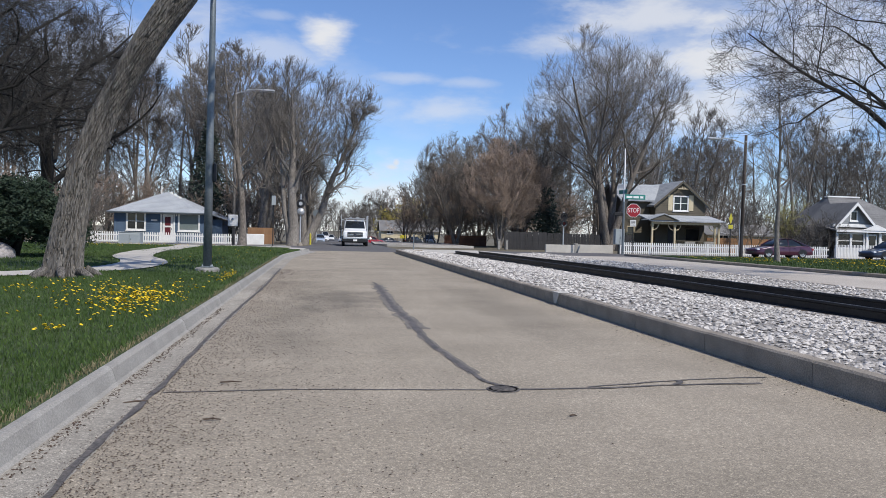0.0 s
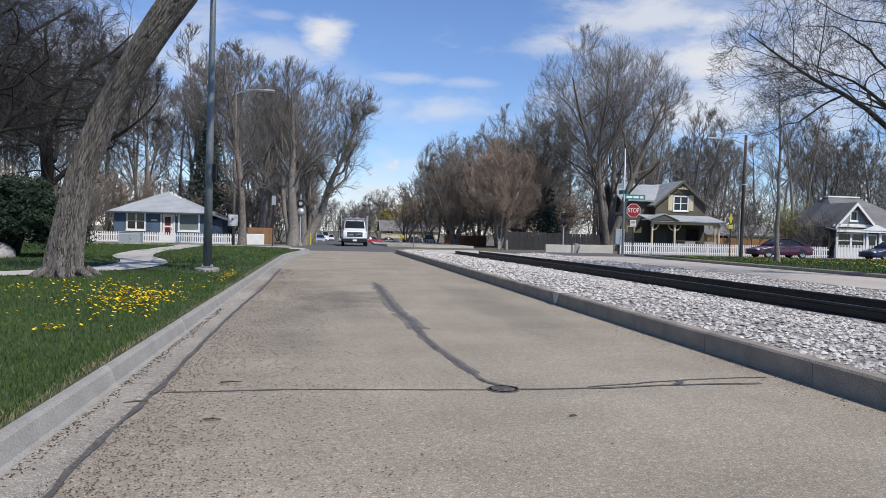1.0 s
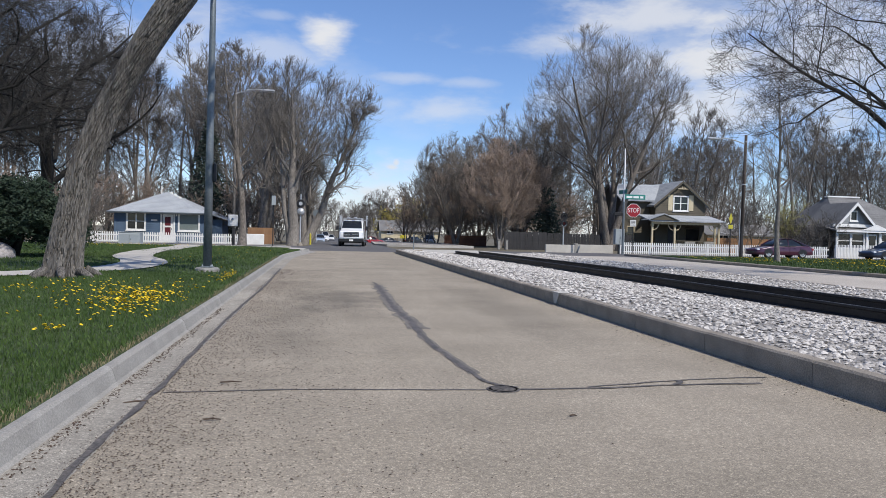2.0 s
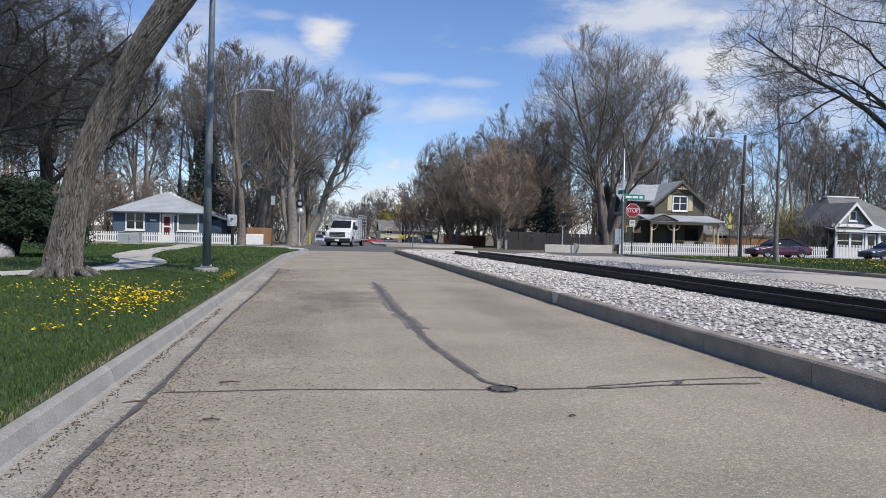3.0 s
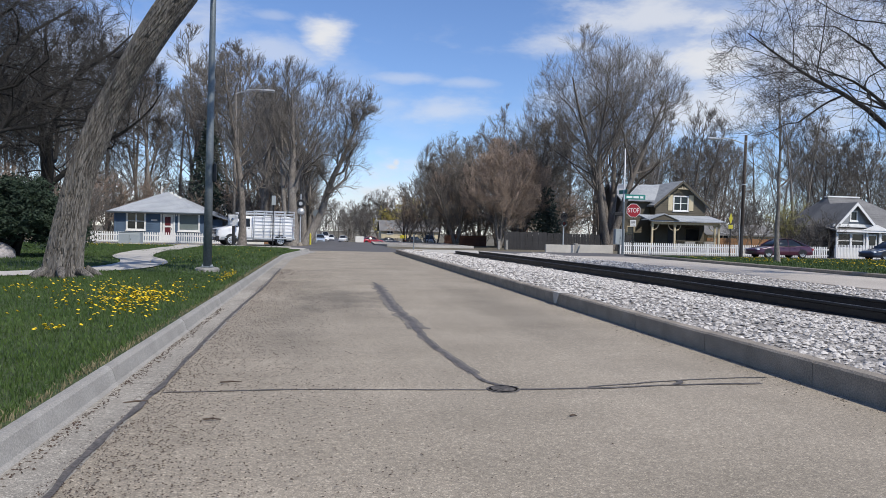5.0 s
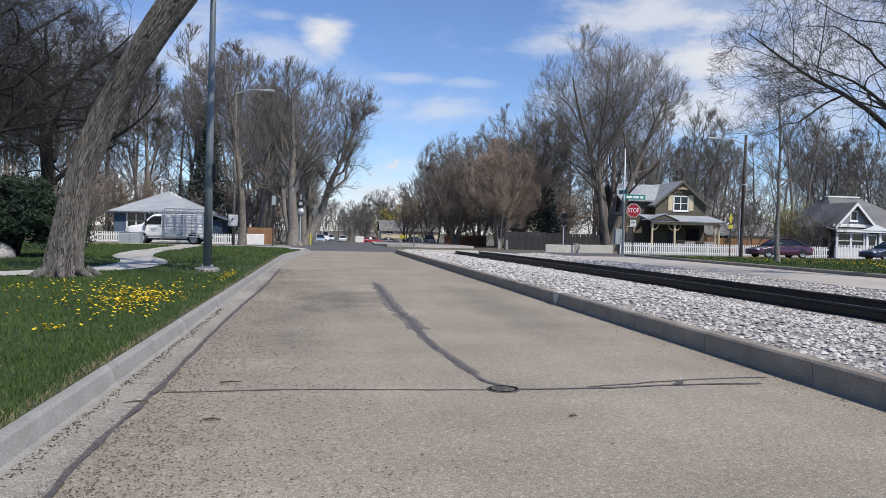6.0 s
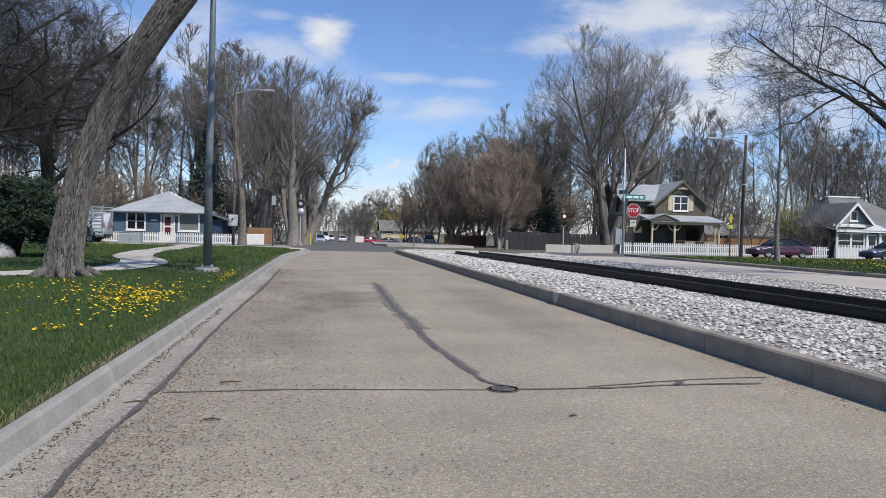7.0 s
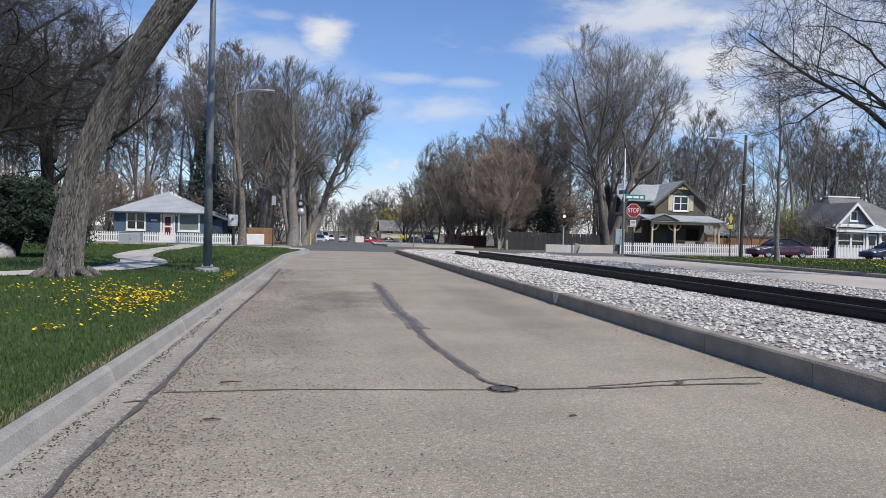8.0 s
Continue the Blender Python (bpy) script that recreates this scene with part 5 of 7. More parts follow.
# ---- poles, signs and street furniture ----
def lathe_z(x, y, prof, sides=16):
    """A turned shape from (radius, z) pairs."""
    return MB().tube([(x, y, z) for r, z in prof], [r for r, z in prof], sides)


def text_mesh(words, size, material, parent, m, name="lettering"):
    cu = bpy.data.curves.new(name, "FONT")
    cu.body, cu.size, cu.align_x, cu.align_y, cu.extrude = words, size, "CENTER", "CENTER", 0.002
    ob = new("text_source", cu)
    me = bpy.data.meshes.new_from_object(ob)
    bpy.data.objects.remove(ob)
    me.materials.clear()
    me.materials.append(material)
    return piece(name, me, parent, m)


# tall tapered lamp column beside the kerb
lz = 0.2
lamp = empty("street_lamp", pose(-2.75, 18.8, lz), "tall tapered grey steel lamp column on a concrete footing", "street lamp")
part("footing", lathe_z(0, 0, [(0.30, -0.2), (0.30, 0.02), (0.26, 0.06)], 10), M_CONC, lamp, "rough concrete footing")
part("base_plate", MB().box(-0.14, -0.14, 0.06, 0.14, 0.14, 0.09, 0.006), M_STEELPOLE, lamp)
for a in (-0.1, 0.1):
    for b in (-0.1, 0.1):
        part("bolt", MB().cyl(a, b, 0.09, 0.13, 0.018, None, 6), M_GALV, lamp)
col = MB().tube([(0, 0, 0.09), (0.01, 0, 3.0), (0.03, 0, 6.0), (0.05, 0, 9.2)], [0.105, 0.090, 0.072, 0.055], 16)
part("column", col, M_STEELPOLE, lamp, smooth=True)
part("arm", MB().tube([(0.05, 0, 9.1), (0.6, 0, 9.6), (1.6, 0, 9.8), (2.2, 0, 9.8)], [0.045, 0.04, 0.035, 0.03], 8), M_STEELPOLE, lamp)
part("lamp_head", MB().box(2.0, -0.15, 9.68, 2.75, 0.15, 9.84, 0.05), M_STEELPOLE, lamp)
box = part("control_box", MB().box(0.095, -0.06, 2.15, 0.18, 0.06, 2.62, 0.02), M_BLACK, lamp, "black control box on the column")


def utility_pole(label, x, y, h, r, arm, arm_z, material, lean=0.0):
    root = empty("utility_pole", pose(x, y, -0.1), label, "utility pole", "utility poles")
    part("pole", MB().tube([(0, 0, 0), (lean * 0.5, 0, h / 2), (lean, 0, h)], [r, r * 0.9, r * 0.75], 12), material, root, smooth=True)
    if arm:
        n = 7
        pts = [(lean + arm * t, 0, arm_z + 0.35 * math.sin(t * 2.0)) for t in steps(0, 1, n)]
        part("arm", MB().tube(pts, [0.04] * n, 6), M_GALV, root, "curved galvanised lamp arm")
        s = 1 if arm > 0 else -1
        hx = pts[-1][0]
        part("lamp_head", MB().box(min(hx, hx + s * 0.75), -0.14, pts[-1][2] - 0.09, max(hx, hx + s * 0.75), 0.14, pts[-1][2] + 0.05, 0.05), M_GALV, root, "pale cobra head lamp")
    for z in (h - 0.5, h * 0.6):
        part("band", MB().cyl(lean * z / h, 0, z, z + 0.06, r * 1.0, None, 12), M_GALV, root)
    return root


up = utility_pole("brown tarred wooden pole with a lamp arm beside the verge", 28.66, 47.0, 8.6, 0.125, -2.1, 7.95, M_WOODPOLE, 0.12)
part("butt_sleeve", MB().cyl(0.015, 0, 0, 2.3, 0.132, 0.128, 12), M_OLDBOARD, up, "weathered grey butt wrap")
part("conduit", MB().tube([(-0.15, 0, 0.2), (-0.13, 0, 3.5)], [0.03, 0.03], 6), M_GALV, up)
up = utility_pole("slender grey wooden pole with a lamp arm beside a tree", -5.72, 50.2, 10.6, 0.10, 1.75, 10.15, M_BARK_PALE)
part("meter_box", MB().box(-0.32, -0.42, 1.45, 0.28, -0.15, 2.2, 0.03), M_WHITE, up, "grey meter box")
part("meter_glass", lathe_z(0, 0, [(0.09, 0), (0.085, 0.06), (0.05, 0.09)], 12), M_CHROME, up).matrix_local = pose(-0.02, -0.42, 1.9, 90, 0, 0)
utility_pole("dark wooden pole far along the street", 9.95, 90, 5.8, 0.13, 0, 5, M_WOODPOLE)

# ground cabinet on the lawn
cab = empty("utility_cabinet", pose(-11.15, 46.2, 0.0), "grey green steel transformer cabinet on a concrete pad", "utility cabinet")
part("pad", MB().box(-0.75, -0.5, -0.05, 0.75, 0.5, 0.1, 0.02), M_CONC, cab)
part("body", MB().prism([(-0.42, 0.10), (0.42, 0.10), (0.42, 0.72), (0.34, 0.8), (-0.34, 0.8), (-0.42, 0.72)], 0, -0.6, 0.6), M_CABINET, cab)
part("lid", MB().box(-0.62, -0.40, 0.80, 0.62, 0.40, 0.85, 0.02), M_CABINET, cab)
part("door_seam", MB().box(-0.01, -0.428, 0.14, 0.01, -0.419, 0.7), M_BLACK, cab)
part("lock", MB().box(0.06, -0.45, 0.38, 0.12, -0.42, 0.5, 0.006), M_CHROME, cab)


# stop sign
def octagon(r):
    return [(r * math.cos(radians(22.5 + 45 * i)), r * math.sin(radians(22.5 + 45 * i))) for i in range(8)]


stop = empty("stop_sign", pose(21.6, 49.0, 0.0, 0, 0, -14), "red octagonal stop sign with a small plate below", "road sign", "road signs")
part("post", MB().box(-0.025, 0.0, 0, 0.025, 0.05, 3.6, 0.006), M_BLACK, stop)
face = part("sign_face", MB().prism([(a, b + 3.14) for a, b in octagon(0.51)], 1, -0.012, -0.002), M_WHITE, stop, "white rimmed octagon")
part("red_field", MB().prism([(a, b + 3.14) for a, b in octagon(0.475)], 1, -0.018, -0.0125), M_SIGNRED, face, "red field")
text_mesh("STOP", 0.46, M_WHITE, face, Matrix.Translation((0, -0.022, 3.14)) @ pose(0, 0, 0, 90, 0, 0) @ Matrix.Diagonal((0.72, 1.0, 1, 1)))
plate = part("plate", MB().box(-0.2, -0.012, 2.02, 0.2, -0.002, 2.48, 0.004), M_WHITE, stop, "small white plate")
for i in range(4):
    part("plate_bar", MB().box(-0.14, -0.017, 2.1 + 0.09 * i, 0.14, -0.0125, 2.13 + 0.09 * i), M_BLACK, plate)

# steel mast with street name signs
mast = empty("sign_mast", pose(21.38, 50.2, 0.0), "slender galvanised mast with green street name signs", "mast")
part("mast_tube", MB().tube([(0, 0, 0), (0.0, 0, 3.6), (0, 0, 7.6)], [0.075, 0.065, 0.04], 12), M_GALV, mast, smooth=True)
part("lower_sleeve", MB().cyl(0, 0, 0, 3.8, 0.085, 0.08, 12), M_STEELPOLE, mast, "dull steel sleeve")
nm = part("name_sign", MB().box(0.08, -0.02, 3.98, 1.62, 0.0, 4.33, 0.006), M_SIGNGREEN, mast, "green street name sign")
for i, (a, b) in enumerate(((0.18, 0.62), (0.70, 1.12), (1.22, 1.46))):
    part("name_bar", MB().box(a, -0.026, 4.07, b, -0.0205, 4.22), M_WHITE, nm, "plain pale bar")
nm = part("name_sign", MB().box(-0.01, -0.5, 4.36, 0.01, 0.9, 4.66, 0.004), M_SIGNGREEN, mast, "green street name sign")
sb = part("signal_box", MB().box(-0.75, -0.15, 2.78, -0.1, 0.12, 3.0, 0.03), M_BLACK, mast, "black signal hood")
ctl = empty("control_cabinet", pose(21.5, 51.2, 0), "grey signal control cabinet beside the mast", "cabinet")
part("body", MB().box(-0.35, -0.2, 0.7, 0.35, 0.2, 1.85, 0.02), M_CABINET, ctl)
part("leg", MB().box(-0.06, -0.06, -0.05, 0.06, 0.06, 0.7, 0.01), M_BLACK, ctl)
part("door_seam", MB().box(-0.01, -0.206, 0.78, 0.01, -0.199, 1.78), M_BLACK, ctl)
part("handle", MB().box(0.05, -0.24, 1.15, 0.09, -0.2, 1.3, 0.006), M_CHROME, ctl)


def disc_y(x, y, z, r, t, sides=20):
    return MB().tube([(x, y, z), (x, y - t, z)], [r, r], sides)


def hooded_lamp(parent, z, lit):
    """A signal lamp head that looks along -y, with backboard, visor and lens."""
    head = part("lamp_head", disc_y(0, 0.0, z, 0.29, 0.03), M_BLACK, parent, "black round backboard")
    part("housing", MB().tube([(0, 0.22, z), (0, 0.03, z)], [0.11, 0.14], 14), M_BLACK, head)
    part("lens", disc_y(0, -0.032, z, 0.115, 0.012, 16), M_LIT if lit else M_LENS, head, "round red lens")
    arc = [radians(a) for a in steps(-10, 190, 14)]
    vs = []
    for a in arc:
        for r, y in ((0.165, -0.03), (0.165, -0.20), (0.150, -0.20), (0.150, -0.03)):
            vs.append((r * math.cos(a), y, z + r * math.sin(a)))
    part("visor", MB().add(vs, [(4 * i + k, 4 * i + (k + 1) % 4, 4 * i + 4 + (k + 1) % 4, 4 * i + 4 + k) for i in range(13) for k in range(4)]), M_BLACK, head)
    return head


signal_r = empty("railway_signal", pose(18.9, 56, 0.0, 0, 0, 0), "two-lamp railway signal on a galvanised post", "railway signal", "railway signals")
part("post", MB().cyl(0, 0.1, 0, 3.05, 0.05, None, 12), M_GALV, signal_r)
part("base", lathe_z(0, 0.1, [(0.2, -0.05), (0.2, 0.1), (0.08, 0.25)], 12), M_GALV, signal_r)
part("finial", lathe_z(0, 0.1, [(0.07, 3.05), (0.05, 3.12), (0.01, 3.16)], 10), M_GALV, signal_r)
lit_head = hooded_lamp(signal_r, 2.78, True)
hooded_lamp(signal_r, 2.22, False)
part("visor_ring", MB().tube([(0.2 * math.cos(a), -0.04, 2.18 + 0.2 * math.sin(a)) for a in steps(3.4, 6.0, 9)], [0.02] * 9, 5), M_GALV, signal_r)
# Added flap: covers the always glowing lens to imitate the lamp going out.
shutter = part("shutter", MB().tube([(0, -0.052, -0.20), (0, -0.060, -0.20)], [0.128, 0.128], 16).box(-0.015, -0.06, -0.2, 0.015, -0.052, 0.02), M_BLACK, signal_r, "added black flap that hides the lit lens")
shutter.location = (0, 0, 2.98)

signal_l = empty("railway_signal", pose(-1.6, 57.2, 0.0), "railway crossing signal seen from behind with round pale discs", "railway signal", "railway signals")
part("post", MB().cyl(0, 0, 0, 3.9, 0.055, None, 12), M_GALV, signal_l)
part("base", lathe_z(0, 0, [(0.2, -0.05), (0.2, 0.1), (0.08, 0.25)], 12), M_CONC_DARK, signal_l)
bb = part("backboard", disc_y(0, -0.06, 3.2, 0.32, 0.03), M_BLACK, signal_l)
part("disc", disc_y(0, -0.10, 3.2, 0.14, 0.1), M_GALV, bb, "pale grey lamp back")
part("disc", MB().tube([(0.02, 0.1, 2.6), (0.02, -0.1, 2.6), (0.02, -0.22, 2.6), (0.02, -0.28, 2.6)], [0.27, 0.27, 0.2, 0.05], 18), M_GALV, signal_l, "pale grey domed lamp back")

blk = empty("sign_post", pose(-2.79, 44.0, 0.2), "slim black post with a sign seen from behind", "road sign", "road signs")
part("post", MB().box(-0.03, -0.03, -0.1, 0.03, 0.03, 2.98, 0.006), M_BLACK, blk)
part("sign_back", MB().box(-0.10, -0.05, 2.42, 0.14, -0.035, 2.96, 0.004), M_CABINET, blk)
sp = empty("sign_post", pose(-0.52, 73, 0), "grey round sign on a post far along the street", "road sign", "road signs")
part("post", MB().cyl(0, 0, 0, 3.1, 0.06, None, 8), M_GALV, sp)
part("sign_back", disc_y(0, -0.07, 2.85, 0.36, 0.02, 8), M_STEELPOLE, sp)
yl = empty("warning_sign", pose(27.25, 46.0, 0.0), "yellow diamond warning sign edge-on with a plate below", "road sign", "road signs")
part("post", MB().box(-0.03, 0.0, -0.05, 0.03, 0.05, 2.6, 0.006), M_BLACK, yl)
part("diamond", MB().prism([(-0.14, 2.68), (0, 2.3), (0.14, 2.68), (0, 3.06)], 1, -0.012, -0.002), M_SIGNYELLOW, yl, "yellow green diamond")
part("plate", MB().box(-0.16, -0.012, 2.0, 0.16, -0.002, 2.26, 0.004), M_SIGNYELLOW, yl)
ys = empty("warning_sign", pose(9.75, 89, -0.18), "small yellow board beside the far pole", "road sign", "road signs")
part("post", MB().box(-0.03, 0, -0.05, 0.03, 0.05, 1.0, 0.006), M_BLACK, ys)
part("board", MB().box(-0.36, -0.02, 0.62, 0.36, -0.002, 1.02, 0.006), M_SIGNYELLOW, ys)
bd = empty("notice_board", pose(5.7, 112, -0.64), "plain white site board beside the street", "board")
part("board", MB().box(-0.62, -0.03, 0.1, 0.62, 0.0, 1.05, 0.01), M_WHITE, bd)
for x in (-0.4, 0.4):
    part("leg", MB().box(x - 0.03, 0.002, -0.05, x + 0.03, 0.06, 0.95, 0.006), M_BLACK, bd)
pp = empty("marker_post", pose(5.35, 43.0, 0.1), "thin grey marker post at the gravel's end", "marker post")
part("post", MB().box(-0.03, -0.02, -0.05, 0.03, 0.02, 1.0, 0.006), M_STEELPOLE, pp)
for x, y in ((14.75, 60.5), (15.45, 60.6)):
    bo = empty("gate_post", pose(x, y, -0.05), "short grey concrete gate post with a cap", "post", "gate posts")
    part("shaft", MB().box(-0.10, -0.10, 0, 0.10, 0.10, 0.75, 0.02), M_CONC, bo)
    part("cap", MB().box(-0.13, -0.13, 0.75, 0.13, 0.13, 0.84, 0.03), M_CONC, bo)
yb = empty("bollard", pose(-0.9, 62, 0), "yellow pipe bollard beside the street", "bollard")
part("pipe", lathe_z(0, 0, [(0.08, 0), (0.08, 0.85), (0.06, 0.92), (0.01, 0.95)], 10), M_SIGNYELLOW, yb)

# cleanout cover, sealed cracks and patches in the asphalt
cover = empty("manhole_cover", pose(1.47, 5.75, 0.0), "small round cast iron cover in the asphalt", "manhole cover", "", "")
part("ring", lathe_z(0, 0, [(0.135, -0.02), (0.135, 0.006), (0.115, 0.006), (0.115, -0.01)], 24), M_TAR, cover)
part("lid", lathe_z(0, 0, [(0.112, -0.02), (0.112, 0.004)], 24), M_TAR, cover)
for a in steps(-0.07, 0.07, 5):
    w = math.sqrt(0.1 ** 2 - a * a)
    part("rib", MB().box(-w, a - 0.008, 0.004, w, a + 0.008, 0.010), M_TAR, cover)

# ---- vehicles ----
def loft(stations, k=5):
    """A body along x from stations (x, z bottom, z top, half width at bottom, half width at top, rounding)."""
    mb = MB()
    rings = []
    for x, zb, zt, wb, wt, r in stations:
        r = min(r, (zt - zb) * 0.45, wt * 0.9)
        ring = [(x, -wb + 0.04, zb), (x, wb - 0.04, zb), (x, wb, zb + 0.05), (x, wb + (wt - wb) * 0.5, (zb + zt) / 2)]
        for i in range(k):
            a = (math.pi / 2) * i / (k - 1)
            ring.append((x, wt - r + r * math.cos(a), zt - r + r * math.sin(a)))
        for i in range(k):
            a = (math.pi / 2) * (k - 1 - i) / (k - 1)
            ring.append((x, -(wt - r + r * math.cos(a)), zt - r + r * math.sin(a)))
        ring += [(x, -(wb + (wt - wb) * 0.5), (zb + zt) / 2), (x, -wb, zb + 0.05)]
        rings.append(ring)
    n = len(rings[0])
    mb.add([p for r in rings for p in r], [(i * n + j, i * n + (j + 1) % n, (i + 1) * n + (j + 1) % n, (i + 1) * n + j) for i in range(len(rings) - 1) for j in range(n)])
    mb.f += [tuple(range(n - 1, -1, -1)), tuple((len(rings) - 1) * n + j for j in range(n))]
    return mb


def wheel(parent, x, y, r, w, side):
    """A wheel that turns on its axle along y."""
    ty = MB().tube([(0, -w / 2, 0), (0, -w / 2 + 0.03, 0), (0, w / 2 - 0.03, 0), (0, w / 2, 0)], [r * 0.86, r, r, r * 0.86], 24)
    ob = part("wheel", ty, M_RUBBER, parent, "black rubber tyre")
    ob.matrix_local = pose(x, y, r)
    s = side
    part("rim", MB().tube([(0, s * w * 0.30, 0), (0, s * (w / 2 + 0.004), 0), (0, s * (w / 2 + 0.012), 0)], [r * 0.66, r * 0.66, r * 0.58], 20), M_ALU, ob, "grey metal rim")
    for i in range(6):
        a = i * math.pi / 3
        part("rim_slot", MB().tube([(r * 0.40 * math.cos(a), s * (w / 2 + 0.013), r * 0.40 * math.sin(a)), (r * 0.40 * math.cos(a), s * (w / 2 + 0.018), r * 0.40 * math.sin(a))], [r * 0.10, r * 0.10], 8), M_BLACK, ob)
    part("hub", MB().tube([(0, s * (w / 2 + 0.012), 0), (0, s * (w / 2 + 0.05), 0)], [r * 0.2, r * 0.16], 12), M_CHROME, ob)
    return ob


def panel(points, y, material, parent, name, side, label="", t=0.012):
    """A flat panel on a vehicle's side, from (x, z) points at distance y(z) from the middle."""
    n = len(points)
    vs = [(px, side * (y(pz) + 0.004), pz) for px, pz in points] + [(px, side * (y(pz) + 0.004 - t), pz) for px, pz in points]
    mb = MB().add(vs, [tuple(range(n)), tuple(range(2 * n - 1, n - 1, -1))] + [(i, (i + 1) % n, n + (i + 1) % n, n + i) for i in range(n)])
    return part(name, mb, material, parent, label)


def work_van():
    van = empty("work_van", pose(0, 0, 0), "white work van with aluminium glass racks on side and roof", "van")
    st = [(4.46, 0.52, 1.06, 0.88, 0.84, 0.10), (4.40, 0.40, 1.17, 0.95, 0.92, 0.12), (4.15, 0.38, 1.24, 0.99, 0.95, 0.14), (3.75, 0.38, 1.30, 1.0, 0.94, 0.16), (3.50, 0.38, 1.37, 1.0, 0.90, 0.16),
          (3.10, 0.38, 1.76, 1.0, 0.86, 0.14), (2.80, 0.38, 2.02, 1.0, 0.83, 0.14), (2.50, 0.38, 2.09, 1.0, 0.82, 0.16), (1.5, 0.38, 2.12, 1.0, 0.83, 0.18), (-0.7, 0.38, 2.12, 1.0, 0.83, 0.18), (-0.9, 0.40, 2.06, 0.98, 0.82, 0.16), (-0.96, 0.46, 1.98, 0.95, 0.80, 0.12)]
    body = part("body", loft(st), M_VANWHITE, van, "white painted steel body", True)
    for me in (body.data,):
        for p in me.polygons:
            p.use_smooth = True

    def yw(z):
        return 1.0 - 0.17 * max(0.0, (z - 0.5) / 1.5) + 0.012
    # glass
    ws = MB().add([(3.40, -0.80, 1.43), (3.40, 0.80, 1.43), (2.84, 0.72, 1.97), (2.84, -0.72, 1.97), (3.48, -0.80, 1.45), (3.48, 0.80, 1.45), (2.88, 0.72, 2.02), (2.88, -0.72, 2.02)],
                  [(4, 5, 6, 7), (3, 2, 1, 0), (0, 1, 5, 4), (1, 2, 6, 5), (2, 3, 7, 6), (3, 0, 4, 7)])
    part("windscreen", ws, M_GLASS, body, "dark tinted windscreen")
    part("wiper", MB().box(3.34, -0.5, 1.47, 3.38, 0.1, 1.50).box(3.34, 0.1, 1.46, 3.38, 0.55, 1.49), M_BLACK, body)
    for s in (-1, 1):
        panel([(3.20, 1.44), (2.86, 1.84), (2.66, 1.92), (2.18, 1.92), (2.18, 1.34), (3.16, 1.34)], yw, M_GLASS, body, "side_window", s, "dark side window")
        panel([(3.25, 1.32), (3.25, 0.62), (3.235, 0.62), (3.235, 1.32)], yw, M_BLACK, body, "door_gap", s)
        panel([(2.1, 1.9), (2.1, 0.55), (2.085, 0.55), (2.085, 1.9)], yw, M_BLACK, body, "door_gap", s)
        panel([(2.34, 1.18), (2.16, 1.18), (2.16, 1.22), (2.34, 1.22)], yw, M_BLACK, body, "door_handle", s)
        panel([(4.2, 0.60), (1.9, 0.60), (1.9, 0.52), (4.2, 0.52)], lambda z: 1.018, M_CABINET, body, "side_moulding", s)
        m = part("mirror", MB().box(3.08, s * 1.17 - 0.1, 1.28, 3.22, s * 1.17 + 0.1, 1.62, 0.03), M_BLACK, van)
        part("mirror_arm", MB().tube([(3.12, s * 0.92, 1.38), (3.14, s * 1.1, 1.42)], [0.02, 0.02], 6), M_BLACK, m)
        part("headlight", MB().box(4.36, s * 0.77 - 0.14, 0.86, 4.455, s * 0.77 + 0.14, 1.12, 0.03), M_LAMPGLASS, body, "clear headlight")
        part("indicator", MB().box(4.3, s * 0.92 - 0.04, 0.88, 4.42, s * 0.92 + 0.03, 1.1, 0.02), M_LAMPGLASS, body, "clear indicator")
        # wheel arches
        for wx in (3.50, 0.0):
            arc = [(wx + 0.46 * math.cos(a), 0.38 + 0.44 * math.sin(a)) for a in steps(0.02, math.pi - 0.02, 14)]
            panel(arc, lambda z: 1.006, M_BLACK, body, "wheel_arch", s, "dark wheel arch")
    # door lettering as plain bars
    for k, (a, b) in enumerate(((2.95, 2.45), (2.9, 2.5), (2.85, 2.6))):
        panel([(a, 1.12 - 0.1 * k), (b, 1.12 - 0.1 * k), (b, 1.07 - 0.1 * k), (a, 1.07 - 0.1 * k)], yw, M_CABINET, body, "lettering_bar", 1)
    part("grille", MB().box(4.38, -0.62, 0.74, 4.475, 0.62, 1.13, 0.02), M_BLACK, body, "dark grille")
    for k in range(3):
        part("grille_bar", MB().box(4.455, -0.6, 0.80 + 0.12 * k, 4.49, 0.6, 0.84 + 0.12 * k, 0.008), M_CHROME, body)
    part("badge", MB().tube([(4.48, 0, 0.94), (4.50, 0, 0.94)], [0.08, 0.08], 12), M_NAVY, body)
    bmp = part("bumper", MB().box(4.30, -0.98, 0.34, 4.56, 0.98, 0.66, 0.04), M_BLACK, van, "dark front bumper")
    part("bumper_strip", MB().box(4.50, -0.96, 0.58, 4.575, 0.96, 0.68, 0.02), M_CHROME, bmp)
    part("number_plate", MB().box(4.555, -0.16, 0.41, 4.57, 0.16, 0.55, 0.004), M_WHITE, bmp)
    part("rear_bumper", MB().box(-1.06, -0.95, 0.42, -0.94, 0.95, 0.58, 0.03), M_BLACK, van)
    for s in (-1, 1):
        part("tail_light", MB().box(-0.98, s * 0.86 - 0.06, 1.0, -0.93, s * 0.86 + 0.06, 1.4, 0.015), M_SIGNRED, body)
    part("underbody", MB().box(-0.9, -0.8, 0.28, 4.2, 0.8, 0.46, 0.03), M_BLACK, van)
